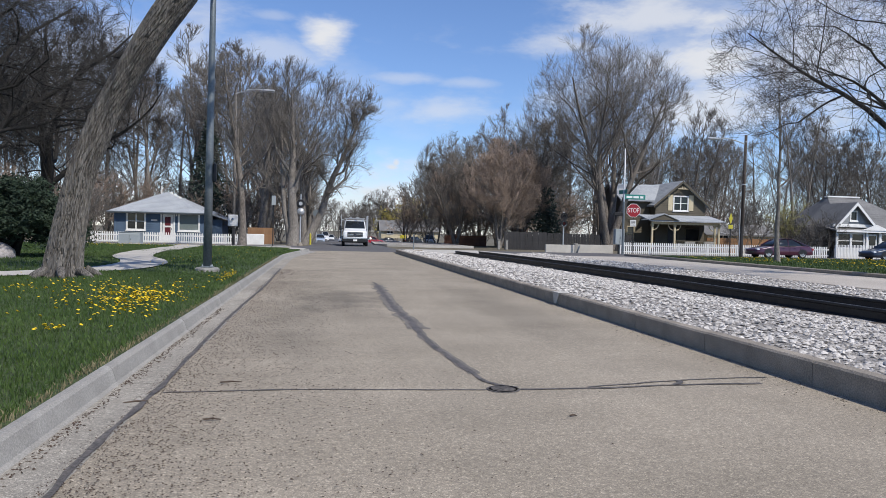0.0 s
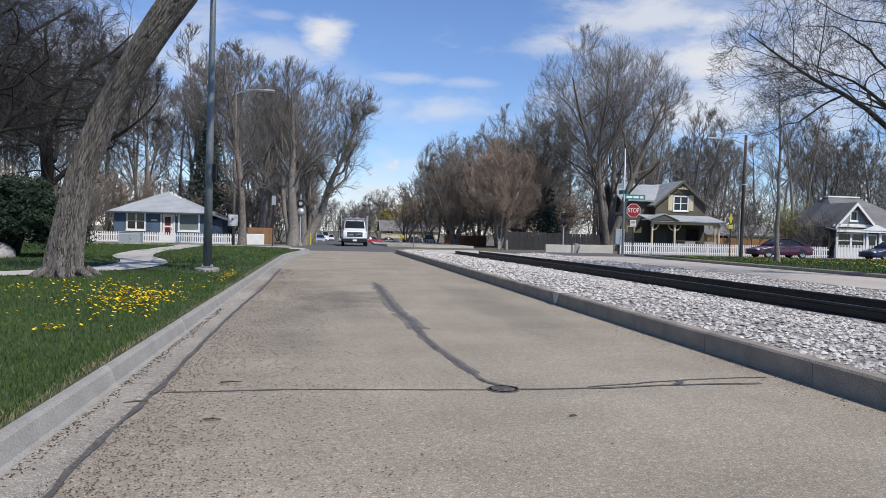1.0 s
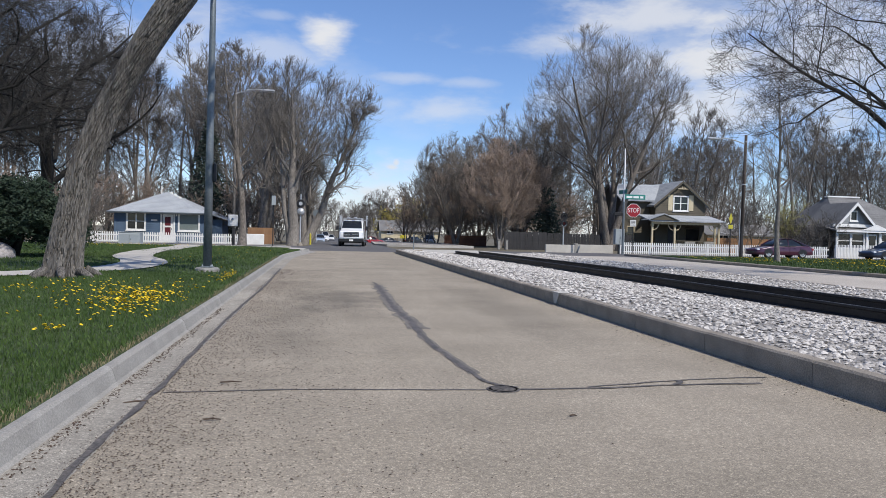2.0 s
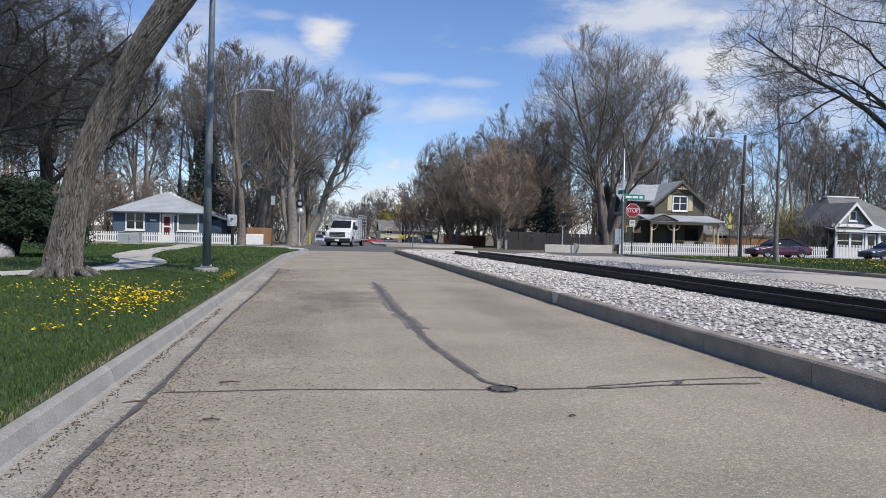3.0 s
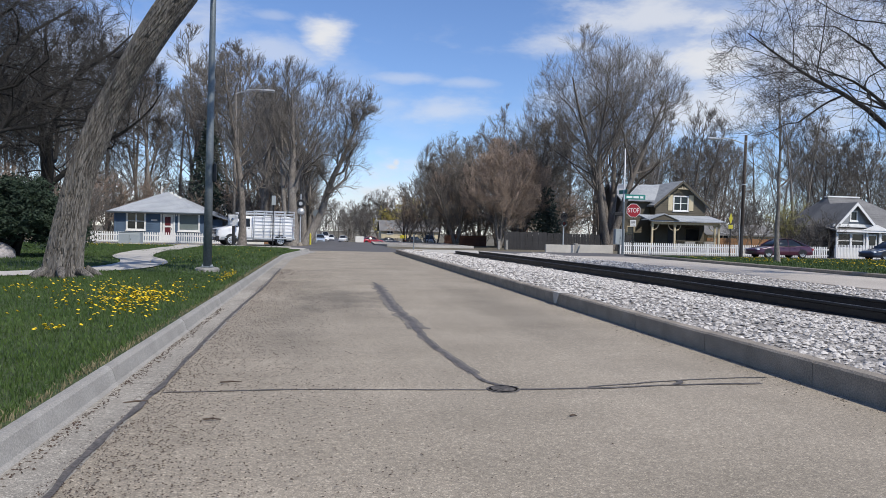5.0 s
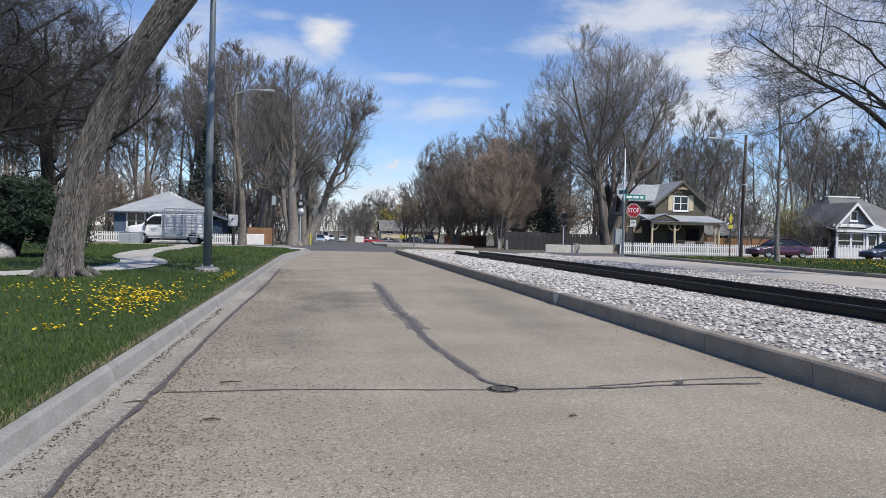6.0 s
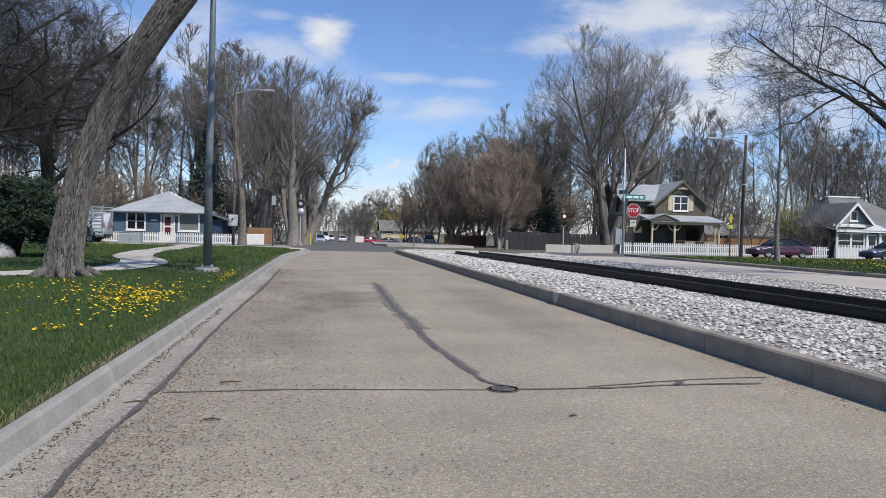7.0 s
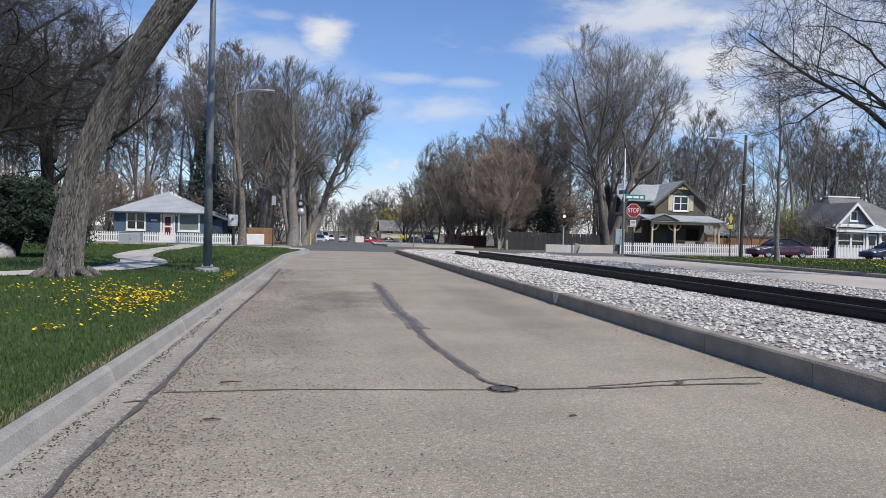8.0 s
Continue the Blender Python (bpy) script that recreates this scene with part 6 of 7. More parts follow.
    # side racks
    for s, yy in ((1, 1.10), (-1, 1.10)):
        rk = part("side_rack", MB().box(-1.0, s * yy - 0.03, 0.50, 2.0, s * yy + 0.12 * s + 0.03, 0.58, 0.01), M_ALU, van, "aluminium glass carrying rack")
        for i in range(5):
            x = -0.95 + i * 0.72
            part("upright", MB().box(x - 0.03, s * (yy - 0.02) - 0.025, 0.50, x + 0.03, s * (yy - 0.02) + 0.025, 2.50, 0.006), M_ALU, rk)
            part("stay", MB().tube([(x, s * (yy - 0.03), 2.15), (x, s * 0.78, 2.1)], [0.02, 0.02], 5), M_ALU, rk)
        for z in (0.72, 0.98, 1.24, 1.50, 1.76, 2.02, 2.28, 2.47):
            part("slat", MB().box(-0.99, s * (yy + 0.02) - 0.012, z - 0.028, 1.98, s * (yy + 0.02) + 0.012, z + 0.028, 0.004), M_ALU, rk)
        for x in (0.1, 0.75):
            part("clamp_pole", MB().box(x - 0.02, s * (yy + 0.06) - 0.02, 0.6, x + 0.02, s * (yy + 0.06) + 0.02, 2.2, 0.005), M_BLACK, rk)
    rr = part("roof_rack", MB().tube([(3.0, 0.7, 2.24), (-0.95, 0.7, 2.24)], [0.025, 0.025], 6).tube([(3.0, -0.7, 2.24), (-0.95, -0.7, 2.24)], [0.025, 0.025], 6), M_ALU, van, "aluminium roof rack")
    for i in range(7):
        x = 3.0 - 0.65 * i
        part("crossbar", MB().tube([(x, -0.82, 2.24), (x, 0.82, 2.24)], [0.022, 0.022], 6), M_ALU, rr)
        for s in (-1, 1):
            part("foot", MB().tube([(x, s * 0.7, 2.0), (x, s * 0.7, 2.24)], [0.02, 0.02], 5), M_ALU, rr)
    part("roof_load", MB().box(1.2, -0.45, 2.27, 2.9, -0.25, 2.36, 0.02).box(1.0, 0.1, 2.27, 3.05, 0.3, 2.35, 0.02), M_ALU, rr)
    ws_ = []
    for x in (3.50, 0.0):
        for s in (-1, 1):
            ws_.append(wheel(van, x, s * 0.925, 0.38, 0.24, s))
    return van, ws_


def car(name, label, m, length, height, paint, kind="sedan"):
    """A parked car; forward is +x."""
    ob = empty(name, m, label, "car", "parked cars")
    L, h = length / 2, height
    hw = 0.88
    belt = 0.62 * h
    st = [(L, 0.32, 0.50, hw - 0.22, hw - 0.24, 0.06), (L - 0.08, 0.24, 0.64, hw - 0.1, hw - 0.12, 0.1), (L - 0.5, 0.22, 0.72, hw, hw - 0.06, 0.12), (L * 0.42, 0.22, belt, hw, hw - 0.05, 0.12),
          (-L * 0.5, 0.22, belt + 0.05, hw, hw - 0.05, 0.12), (-L + 0.35, 0.24, belt + 0.03, hw, hw - 0.08, 0.12), (-L + 0.06, 0.28, belt - 0.12, hw - 0.1, hw - 0.14, 0.1), (-L, 0.34, belt - 0.2, hw - 0.2, hw - 0.22, 0.06)]
    body = part("body", loft(st), paint, ob, "glossy painted body", True)
    back = -L * 0.82 if kind == "sedan" else -L * 0.93
    rear_top = -L * 0.32 if kind == "sedan" else -L * 0.80
    gs = [(L * 0.44, belt - 0.08, belt + 0.0, hw - 0.10, hw - 0.12, 0.05), (L * 0.12, belt - 0.08, h - 0.06, hw - 0.07, hw - 0.30, 0.10), (-0.05 * L, belt - 0.08, h, hw - 0.06, hw - 0.28, 0.12), (rear_top, belt - 0.06, h - 0.03, hw - 0.07, hw - 0.30, 0.10), (back, belt - 0.06, belt + 0.06, hw - 0.12, hw - 0.16, 0.05)]
    cabin = part("cabin", loft(gs), M_GLASS, ob, "dark glass cabin", True)
    roof = [(L * 0.10, h - 0.075, h - 0.035, hw - 0.31, hw - 0.31, 0.02), (-0.05 * L, h - 0.03, h + 0.012, hw - 0.27, hw - 0.27, 0.02), (rear_top, h - 0.055, h - 0.012, hw - 0.30, hw - 0.30, 0.02)]
    part("roof_panel", loft(roof), paint, ob, "painted roof", True)
    for s in (-1, 1):
        for xa, xb in ((L * 0.44, L * 0.12), (-L * 0.10, -L * 0.12), (back, rear_top)):
            za = belt + 0.01 if xa != -L * 0.10 else belt
            part("pillar", MB().tube([(xa, s * (hw - 0.10), za), (xb, s * (hw - 0.295), h - 0.06)], [0.035, 0.035], 6), paint, cabin)
        part("mirror", MB().box(L * 0.30, s * 0.95 - 0.09, belt, L * 0.30 + 0.12, s * 0.95 + 0.05, belt + 0.13, 0.02), paint, ob)
        part("headlight", MB().box(L - 0.28, s * 0.66 - 0.14, 0.55, L - 0.06, s * 0.66 + 0.12, 0.68, 0.02), M_LAMPGLASS, body, "clear headlight")
        part("tail_light", MB().box(-L + 0.02, s * 0.68 - 0.12, belt - 0.28, -L + 0.2, s * 0.68 + 0.11, belt - 0.13, 0.02), M_SIGNRED, body, "red tail light")
        for xx in (L * 0.08, -L * 0.30):
            part("door_handle", MB().box(xx - 0.1, s * (hw - 0.005) - 0.02, belt - 0.14, xx + 0.06, s * (hw - 0.005) + 0.02, belt - 0.11, 0.006), paint, body)
        for xx in (L * 0.40, -L * 0.13, -L * 0.50):
            panel([(xx, belt - 0.05), (xx, 0.32), (xx - 0.012, 0.32), (xx - 0.012, belt - 0.05)], lambda z: hw - 0.006, M_BLACK, body, "door_gap", s)
        for wx in (L * 0.60, -L * 0.58):
            panel([(wx + 0.36 * math.cos(a), 0.32 + 0.36 * math.sin(a)) for a in steps(0, math.pi, 12)], lambda z: hw + 0.002, M_BLACK, body, "wheel_arch", s)
    part("number_plate", MB().box(-L - 0.012, -0.16, belt - 0.32, -L + 0.02, 0.16, belt - 0.22, 0.003), M_WHITE, body)
    part("grille", MB().box(L - 0.10, -0.45, 0.34, L + 0.008, 0.45, 0.46, 0.01), M_BLACK, body)
    for wx in (L * 0.60, -L * 0.58):
        for s in (-1, 1):
            wheel(ob, wx, s * (hw - 0.11), 0.32, 0.2, s)
    return ob


van, van_wheels = work_van()
car("sedan", "maroon saloon parked along the picket fence", pose(33.3, 49.6, 0, 0, 0, 180), 4.6, 1.42, M_PURPLE)
car("pickup", "dark navy car parked beside the cottage", pose(41.2, 47.6, 0, 0, 0, 180), 4.8, 1.5, M_NAVY, "suv")
def parked(name, label, x, y, turn, length, height, paint, kind="sedan"):
    return car(name, label, pose(x, y, far_z(y), 0, 0, turn), length, height, paint, kind)


parked("hatchback", "pale blue car parked along the far street", -0.2, 136, -90, 4.3, 1.55, M_CARBLUE, "suv")
parked("delivery_van", "white van parked along the far street", 0.9, 175, -90, 5.2, 2.2, M_CARWHITE, "suv")
parked("sedan", "white car parked along the far street", 2.4, 190, -90, 4.4, 1.45, M_CARWHITE)
parked("sedan", "silver car far along the street", 1.6, 225, -90, 4.4, 1.5, M_SILVER, "suv")
parked("sedan", "white car standing far along the street", 5.0, 170, 80, 4.4, 1.45, M_CARWHITE)
parked("sedan", "red car parked beyond the crossing", 9.6, 142, 12, 4.6, 1.4, M_CARRED)
parked("sedan", "dark blue car parked beyond the crossing", 13.5, 148, 10, 4.4, 1.4, M_NAVY)
parked("sedan", "dark car parked beyond the crossing", 16.0, 128, 60, 4.4, 1.4, M_BLACK)
parked("suv", "silver grey car seen from behind beyond the crossing", 17.3, 118, 78, 4.5, 1.6, M_SILVER, "suv")

# ---- planting ----
plant(T_STREET, -1.6, 84, 0, 0.85, 140, "large bare street tree along the far street")
plant(T_STREET, -5.2, 68, 0, 0.95, 200, "large bare street tree beside the crossing")
plant(T_STREET, -6.5, 80, 0, 1.0, 250, "large bare street tree along the far street")
plant(T_STREET, -2.5, 100, -0.4, 0.8, 20, "large bare street tree along the far street")
plant(T_STREET, -3.5, 125, -0.9, 0.9, 100, "large bare street tree along the far street")
plant(T_STREET, -4, 160, -1.4, 0.9, 300, "large bare street tree along the far street")
# right of the far street
plant(T_BROWN, 16.4, 67, 0, 1.0, 0)
plant(T_BROWN, 19.6, 71, 0, 0.95, 130)
plant(T_BROWN, 13.4, 77, 0, 0.85, 250)
plant(T_GREY, 13.2, 72, 0, 0.84, 0)
plant(T_GREY, 20.2, 75, 0, 1.13, 160)
for x, y, s, a in ((17.0, 92, 0.9, 0), (20, 112, 0.95, 90), (19, 88, 1.0, 40), (9, 168, 0.52, 200)):
    plant(T_GREY, x, y, far_z(y), s, a, "large bare tree along the far street")
for x, y, s, a in ((8, 200, 0.78, 10), (12, 205, 0.65, 80), (6, 260, 0.9, 33), (1, 270, 1.0, 133), (11, 255, 0.8, 233), (-3, 260, 1.2, 13), (17, 215, 0.8, 300), (4, 235, 0.9, 160), (10, 190, 0.6, 50), (15, 195, 0.7, 130), (2, 240, 0.9, 10), (-2, 230, 1.0, 70)):
    plant(T_WOOD_B, x, y, far_z(y), s, a, "hazy bare tree at the end of the street")
# woods behind the houses
rng = random.Random(19)
for i in range(38):
    x, y = -46 + i * 1.1 + rng.uniform(-0.7, 0.7), rng.uniform(74, 98)
    plant((T_WOOD_A, T_WOOD_B)[i % 2], x, y, far_z(y), rng.uniform(1.1, 1.55), rng.uniform(0, 360))
for i in range(62):
    x, y = 19 + i * 1.03 + rng.uniform(-0.8, 0.8), rng.uniform(78, 110)
    plant((T_WOOD_B, T_WOOD_A)[i % 2], x, y, far_z(y), rng.uniform(0.85, 1.25), rng.uniform(0, 360))
for x, y, s, a in ((15.5, 200, 1.05, 0), (11.2, 206, 0.8, 90), (20, 198, 0.75, 200), (7.5, 215, 0.7, 300)):
    plant(T_GREY, x, y, far_z(y), s, a, "wide bare tree at the end of the street")
for x, y, s, a in ((39.6, 55.2, 0.62, 0), (40.6, 54.6, 0.58, 80), (41.3, 55.4, 0.62, 200), (38.4, 56, 0.6, 290), (42.0, 55.6, 0.5, 30)):
    plant(T_SHRUB, x, y, 0, s, a, "tangled bare shrub beside the pale cottage")
# shrubs fill the woodland edge
for i in range(28):
    x, y = -42 + i * 1.4 + rng.uniform(-0.6, 0.6), rng.uniform(71, 80)
    plant((T_SHRUB, T_SHRUB_R)[i % 2], x, y, far_z(y), rng.uniform(0.8, 1.4), rng.uniform(0, 360))
for i in range(40):
    x, y = 9 + i * 1.5 + rng.uniform(-0.6, 0.6), rng.uniform(77, 88)
    plant((T_SHRUB, T_SHRUB_R)[(i * 2 + 1) % 3 % 2], x, y, far_z(y), rng.uniform(0.8, 1.5), rng.uniform(0, 360))
for x, y, s in ((-7, 66, 0.7), (-6.5, 73, 0.9), (-3.6, 68, 0.5), (-3.2, 90, 0.9), (-2.8, 105, 0.9), (38.5, 63, 0.75), (40.2, 58, 0.65), (41.3, 56.5, 0.5), (41.0, 65, 0.95), (11, 96, 1.5), (14, 99, 1.6), (17, 95, 1.5), (20, 98, 1.6), (23, 94, 1.5), (26, 99, 1.6), (29, 96, 1.5), (33, 99, 1.6), (-8, 92, 1.5), (-11, 95, 1.5), (-5, 88, 1.3), (-15, 94, 1.5), (-20, 96, 1.6), (-25, 93, 1.5), (-18.5, 63, 0.8), (-20, 66, 0.9), (6, 180, 1.0), (10, 170, 1.0), (14, 168, 0.9), (19, 160, 1.0), (22, 150, 1.0), (-3, 140, 1), (-3, 170, 1), (0, 240, 1.6), (5, 250, 1.3), (10, 240, 1.2), (15, 230, 1.2), (-4, 210, 1.4), (8, 215, 1.3)):
    plant(T_SHRUB, x, y, far_z(y), s, x * 40, "tangled bare shrub beside the houses")
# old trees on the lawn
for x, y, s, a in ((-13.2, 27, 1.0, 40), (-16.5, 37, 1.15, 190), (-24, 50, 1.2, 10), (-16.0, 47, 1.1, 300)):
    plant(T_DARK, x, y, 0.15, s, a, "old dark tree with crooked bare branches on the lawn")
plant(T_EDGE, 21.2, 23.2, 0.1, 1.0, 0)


def bark_tube(pts, radii, sides, rows, seed, depth=0.068, up=3.0):
    """A trunk with deep wavering furrows in its bark."""
    line = smooth_line([tuple(p) for p in pts], rows)
    P = np.array(line)
    R = np.interp(np.linspace(0, 1, len(P)), np.linspace(0, 1, len(radii)), radii)
    mb = MB()
    for i, p in enumerate(P):
        for k in range(sides):
            a = 2 * math.pi * k / sides
            c, s = math.cos(a), math.sin(a)
            q = Vector((c * 10.0 + seed, s * 10.0, p[2] * 1.9))
            v = noise.noise(q * 1.0 + Vector((noise.noise(Vector((c * 2, s * 2, p[2] * up))) * 1.2, 0, 0)))
            ridge = min(0.75, abs(v) * 5.0)
            fine = noise.noise(Vector((c * 16, s * 16, p[2] * 9)))
            swell = 0.05 * noise.noise(Vector((c * 1.5, s * 1.5, p[2] * 0.7 + seed)))
            r = R[i] * (1 + swell) + depth * (ridge - 0.4) + 0.010 * fine
            mb.v.append((p[0] + c * r, p[1] + s * r, p[2]))
    n = sides
    for i in range(len(P) - 1):
        for k in range(n):
            mb.f.append((i * n + k, i * n + (k + 1) % n, (i + 1) * n + (k + 1) % n, (i + 1) * n + k))
    return mb


def leaning_tree():
    root = empty("leaning_tree", pose(-4.98, 15.6, 0.18), "old leaning tree with deeply furrowed grey bark on the lawn", "tree", "bare trees")
    pts = [(-0.06, 0, -0.15), (-0.06, 0, 0.02), (-0.05, 0, 0.24), (-0.01, 0, 0.58), (0.06, 0, 1.03), (0.16, 0, 1.59), (0.29, 0, 2.15), (0.5, 0, 2.72), (0.71, 0, 3.29), (1.0, 0, 3.86), (1.32, 0, 4.44), (1.65, 0, 5.02), (2.03, 0, 5.62), (2.5, 0.05, 6.4), (3.1, 0.1, 7.4)]
    rad = [0.45, 0.40, 0.350, 0.318, 0.290, 0.262, 0.256, 0.252, 0.260, 0.272, 0.290, 0.315, 0.340, 0.30, 0.22]
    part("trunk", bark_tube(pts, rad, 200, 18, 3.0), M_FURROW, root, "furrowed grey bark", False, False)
    w, t = MB(), MB()
    rg = random.Random(4)
    spec = dict(SPREAD, levels=4, kids=(8, 7, 6, 4), up=(0.02, 0.02, 0.0, -0.03, -0.05), thin=0.006, last=2)
    # Unseen limbs above the view, set dense and toward -y to shade the lawn.
    for k, (d, ln) in enumerate((((0.6, -0.3, 1), 6), ((1, 0.1, 0.45), 6.5), ((-0.4, -0.5, 1), 6), ((0.3, -0.8, 0.9), 6.5), ((-0.9, -0.5, 0.6), 5.5), ((0.1, -1.0, 0.6), 6.5), ((-0.5, -0.9, 0.5), 6), ((0.8, -0.7, 0.6), 6), ((-0.2, -0.3, 1), 7))):
        grow(w, t, rg, Vector((3.05, 0.1, 7.2)), Vector(d).normalized(), ln, 0.16, 1, spec)
    for a in range(7):
        an = a * 0.9 + 0.3
        pr = [(0.36 * math.cos(an), 0.36 * math.sin(an), 0.16), (0.6 * math.cos(an + 0.1), 0.6 * math.sin(an + 0.1), 0.05), (0.76 * math.cos(an + 0.2), 0.76 * math.sin(an + 0.2), -0.06)]
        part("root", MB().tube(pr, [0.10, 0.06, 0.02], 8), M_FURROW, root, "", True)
    part("limbs", w, M_BARK, root, "", True, False)
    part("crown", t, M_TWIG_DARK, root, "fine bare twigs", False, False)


leaning_tree()


def needles(mb, rng, centre, spread, count, size, droop):
    for _ in range(count):
        p = Vector(centre) + Vector((rng.gauss(0, spread[0]), rng.gauss(0, spread[1]), rng.gauss(0, spread[2])))
        d = Vector((rng.gauss(0, 1), rng.gauss(0, 1), rng.gauss(0, 0.5) + droop)).normalized()
        s = d.orthogonal().normalized()
        s.rotate(Matrix.Rotation(rng.uniform(0, 6.28), 3, d))
        k = size * rng.uniform(0.6, 1.4)
        mb.add([p - s * k * 0.28, p + s * k * 0.28, p + d * k], [(0, 1, 2)])


def juniper():
    rg = random.Random(8)
    root = empty("juniper", pose(-9.4, 24.5, 0.2), "broad dark green juniper shading the lawn", "juniper")
    tr = MB()
    for a in range(4):
        tr.tube([(0.1 * math.cos(a), 0.1 * math.sin(a), -0.1), (0.3 * math.cos(a * 1.7), 0.3 * math.sin(a * 1.7), 0.7), (0.8 * math.cos(a * 1.7), 0.8 * math.sin(a * 1.7), 1.5)], [0.12, 0.09, 0.05], 8)
    part("trunk", tr, M_BARK_DARK, root, "", True)
    mb = MB()
    for i in range(280):
        a, r = rg.uniform(0, 6.28), math.sqrt(rg.random())
        x, y = 2.1 * r * math.cos(a), 1.7 * r * math.sin(a)
        z = 0.62 + rg.random() ** 0.75 * 1.95 * (1 - 0.55 * r * r) - 0.25 * r
        needles(mb, rg, (x, y, z), (0.17, 0.17, 0.10), 130, 0.10, 0.35)
    part("foliage", mb, M_NEEDLE, root, "dense dark scale foliage", False, False)


def spruce(x, y, h, w, z0, label, seed):
    rg = random.Random(seed)
    root = empty("spruce", pose(x, y, 0), label, "conifer", "conifers")
    part("trunk", MB().tube([(0, 0, -0.1), (0, 0, h * 0.5), (0, 0, h * 0.97)], [0.18, 0.12, 0.02], 8), M_BARK_DARK, root)
    mb = MB()
    tiers = int(h * 2.6)
    for i in range(tiers):
        k = i / tiers
        z, r = z0 + (h - z0) * k, w * (1 - k) ** 0.8 + 0.12
        for b in range(9):
            a = b * 0.698 + i * 1.3 + rg.uniform(-0.2, 0.2)
            rr = r * rg.uniform(0.7, 1.1)
            for j in range(4):
                q = (j + 0.6) / 4
                needles(mb, rg, (rr * q * math.cos(a), rr * q * math.sin(a), z - 0.25 * rr * q * q), (0.09, 0.09, 0.06), 9, 0.26, -0.1)
    part("foliage", mb, M_SPRUCE, root, "dark drooping needles", False, False)


juniper()
spruce(21.5, 69, 6.0, 2.3, 0.5, "dark spruce behind the board fence", 5)
spruce(-10.6, 72.5, 11.6, 3.0, 1.0, "tall dark conifer behind the bungalow", 6)

# golden willow at the street's end
T_WILLOW = tree_kind("willow_tree", "rounded willow hung with yellow spring catkins", 101, 9, 0.25, dict(SPREAD, kids=(9, 6, 5, 4), last=2, thin=0.03, up=(0.05, 0.03, -0.02, -0.08, -0.12)), M_BARK, M_TWIG_GOLD, 2)
plant(T_WILLOW, 20, 165, -1.4, 1.35, 0)
plant(T_WILLOW, 16, 178, -1.4, 1.1, 100)

# boulders below the juniper
for k, (x, y, s) in enumerate(((-9.2, 23.2, 0.42), (-8.2, 25.0, 0.3), (-10.2, 22.8, 0.35))):
    bm = bmesh.new()
    bmesh.ops.create_icosphere(bm, subdivisions=3, radius=s)
    for v in bm.verts:
        v.co *= 1 + 0.35 * noise.noise(v.co * 2.5 + Vector((k * 9, 0, 0))) + 0.08 * noise.noise(v.co * 9)
        v.co.z *= 0.75
    me = bpy.data.meshes.new("boulder")
    bm.to_mesh(me)
    bm.free()
    me.materials.append(M_ROCK)
    ob = new("boulder", me)
    ob.matrix_basis = pose(x, y, 0.2 + s * 0.35, 0, 0, 40 * k)
    tagged(ob, "rough pale landscape boulder on the lawn", "boulder", "boulders")


# ---- grass, dandelions, litter ----
def blades(count, region, h0, h1, width, seed, power=1.0):
    rg = random.Random(seed)
    mb = MB()
    x0, x1, y0, y1, zf = region
    V, Fc = mb.v, mb.f
    for _ in range(count):
        x, y = x1 - (x1 - x0) * rg.random(), y0 + (y1 - y0) * rg.random() ** power
        if any(abs(x - px) < 0.66 and abs(y - py) < 0.66 and math.hypot(x - px, y - py) < 0.64 for px, py in PATH[::2]):
            continue
        z = zf(x, y)
        k = noise.noise((x * 0.9, y * 0.9, 3.0))
        h = rg.uniform(h0, h1) * (1 + 0.5 * k)
        w = width * (1 + 0.05 * y)
        a, b = rg.uniform(0, 6.28), rg.uniform(0, 6.28)
        c, s = math.cos(a) * w, math.sin(a) * w
        lx, ly = math.cos(b) * h * rg.uniform(0.1, 0.7), math.sin(b) * h * rg.uniform(0.1, 0.7)
        o = len(V)
        V.extend(((x - c, y - s, z - 0.01), (x + c, y + s, z - 0.01), (x + lx * 0.35 + c * 0.7, y + ly * 0.35 + s * 0.7, z + h * 0.6), (x + lx, y + ly, z + h)))
        Fc.append((o, o + 1, o + 2))
        Fc.append((o, o + 2, o + 3))
    return mb


g1 = new("grass", blades(130000, (-9.0, -1.71, 3.3, 17.5, lawn_z), 0.025, 0.06, 0.0032, 1, 1.6).mesh("grass", M_GRASS))
tagged(g1, "short green lawn grass beside the kerb", "grass", "", "stuff")
g0 = new("dry_grass", blades(2600, (-1.76, -1.67, 3.3, 30, lawn_z), 0.015, 0.05, 0.003, 14, 1.5).mesh("dry_grass", M_STRAW))
tagged(g0, "pale dry grass along the kerb's back", "grass", "", "stuff")
g2 = new("grass", blades(70000, (-20, -1.8, 17.0, 43.0, lawn_z), 0.03, 0.07, 0.006, 2).mesh("grass", M_GRASS))
g4 = new("grass", blades(3500, (-1.72, -1.02, 30.4, 40.0, lambda x, y: 0.148 if x < -1.72 + 0.6 * max(0.0, min(1.0, (y - 31) / 9)) else -0.2), 0.03, 0.07, 0.006, 12).mesh("grass", M_GRASS))
tagged(g4, "short green grass behind the curving kerb", "grass", "", "stuff")
tagged(g2, "short green lawn grass round the footpath", "grass", "", "stuff")
g3 = new("grass", blades(60000, (20.35, 50, 14, 44.0, lambda x, y: 0.1), 0.05, 0.12, 0.007, 3).mesh("grass", M_GRASS))
tagged(g3, "green verge grass beyond the railway", "grass", "", "stuff")


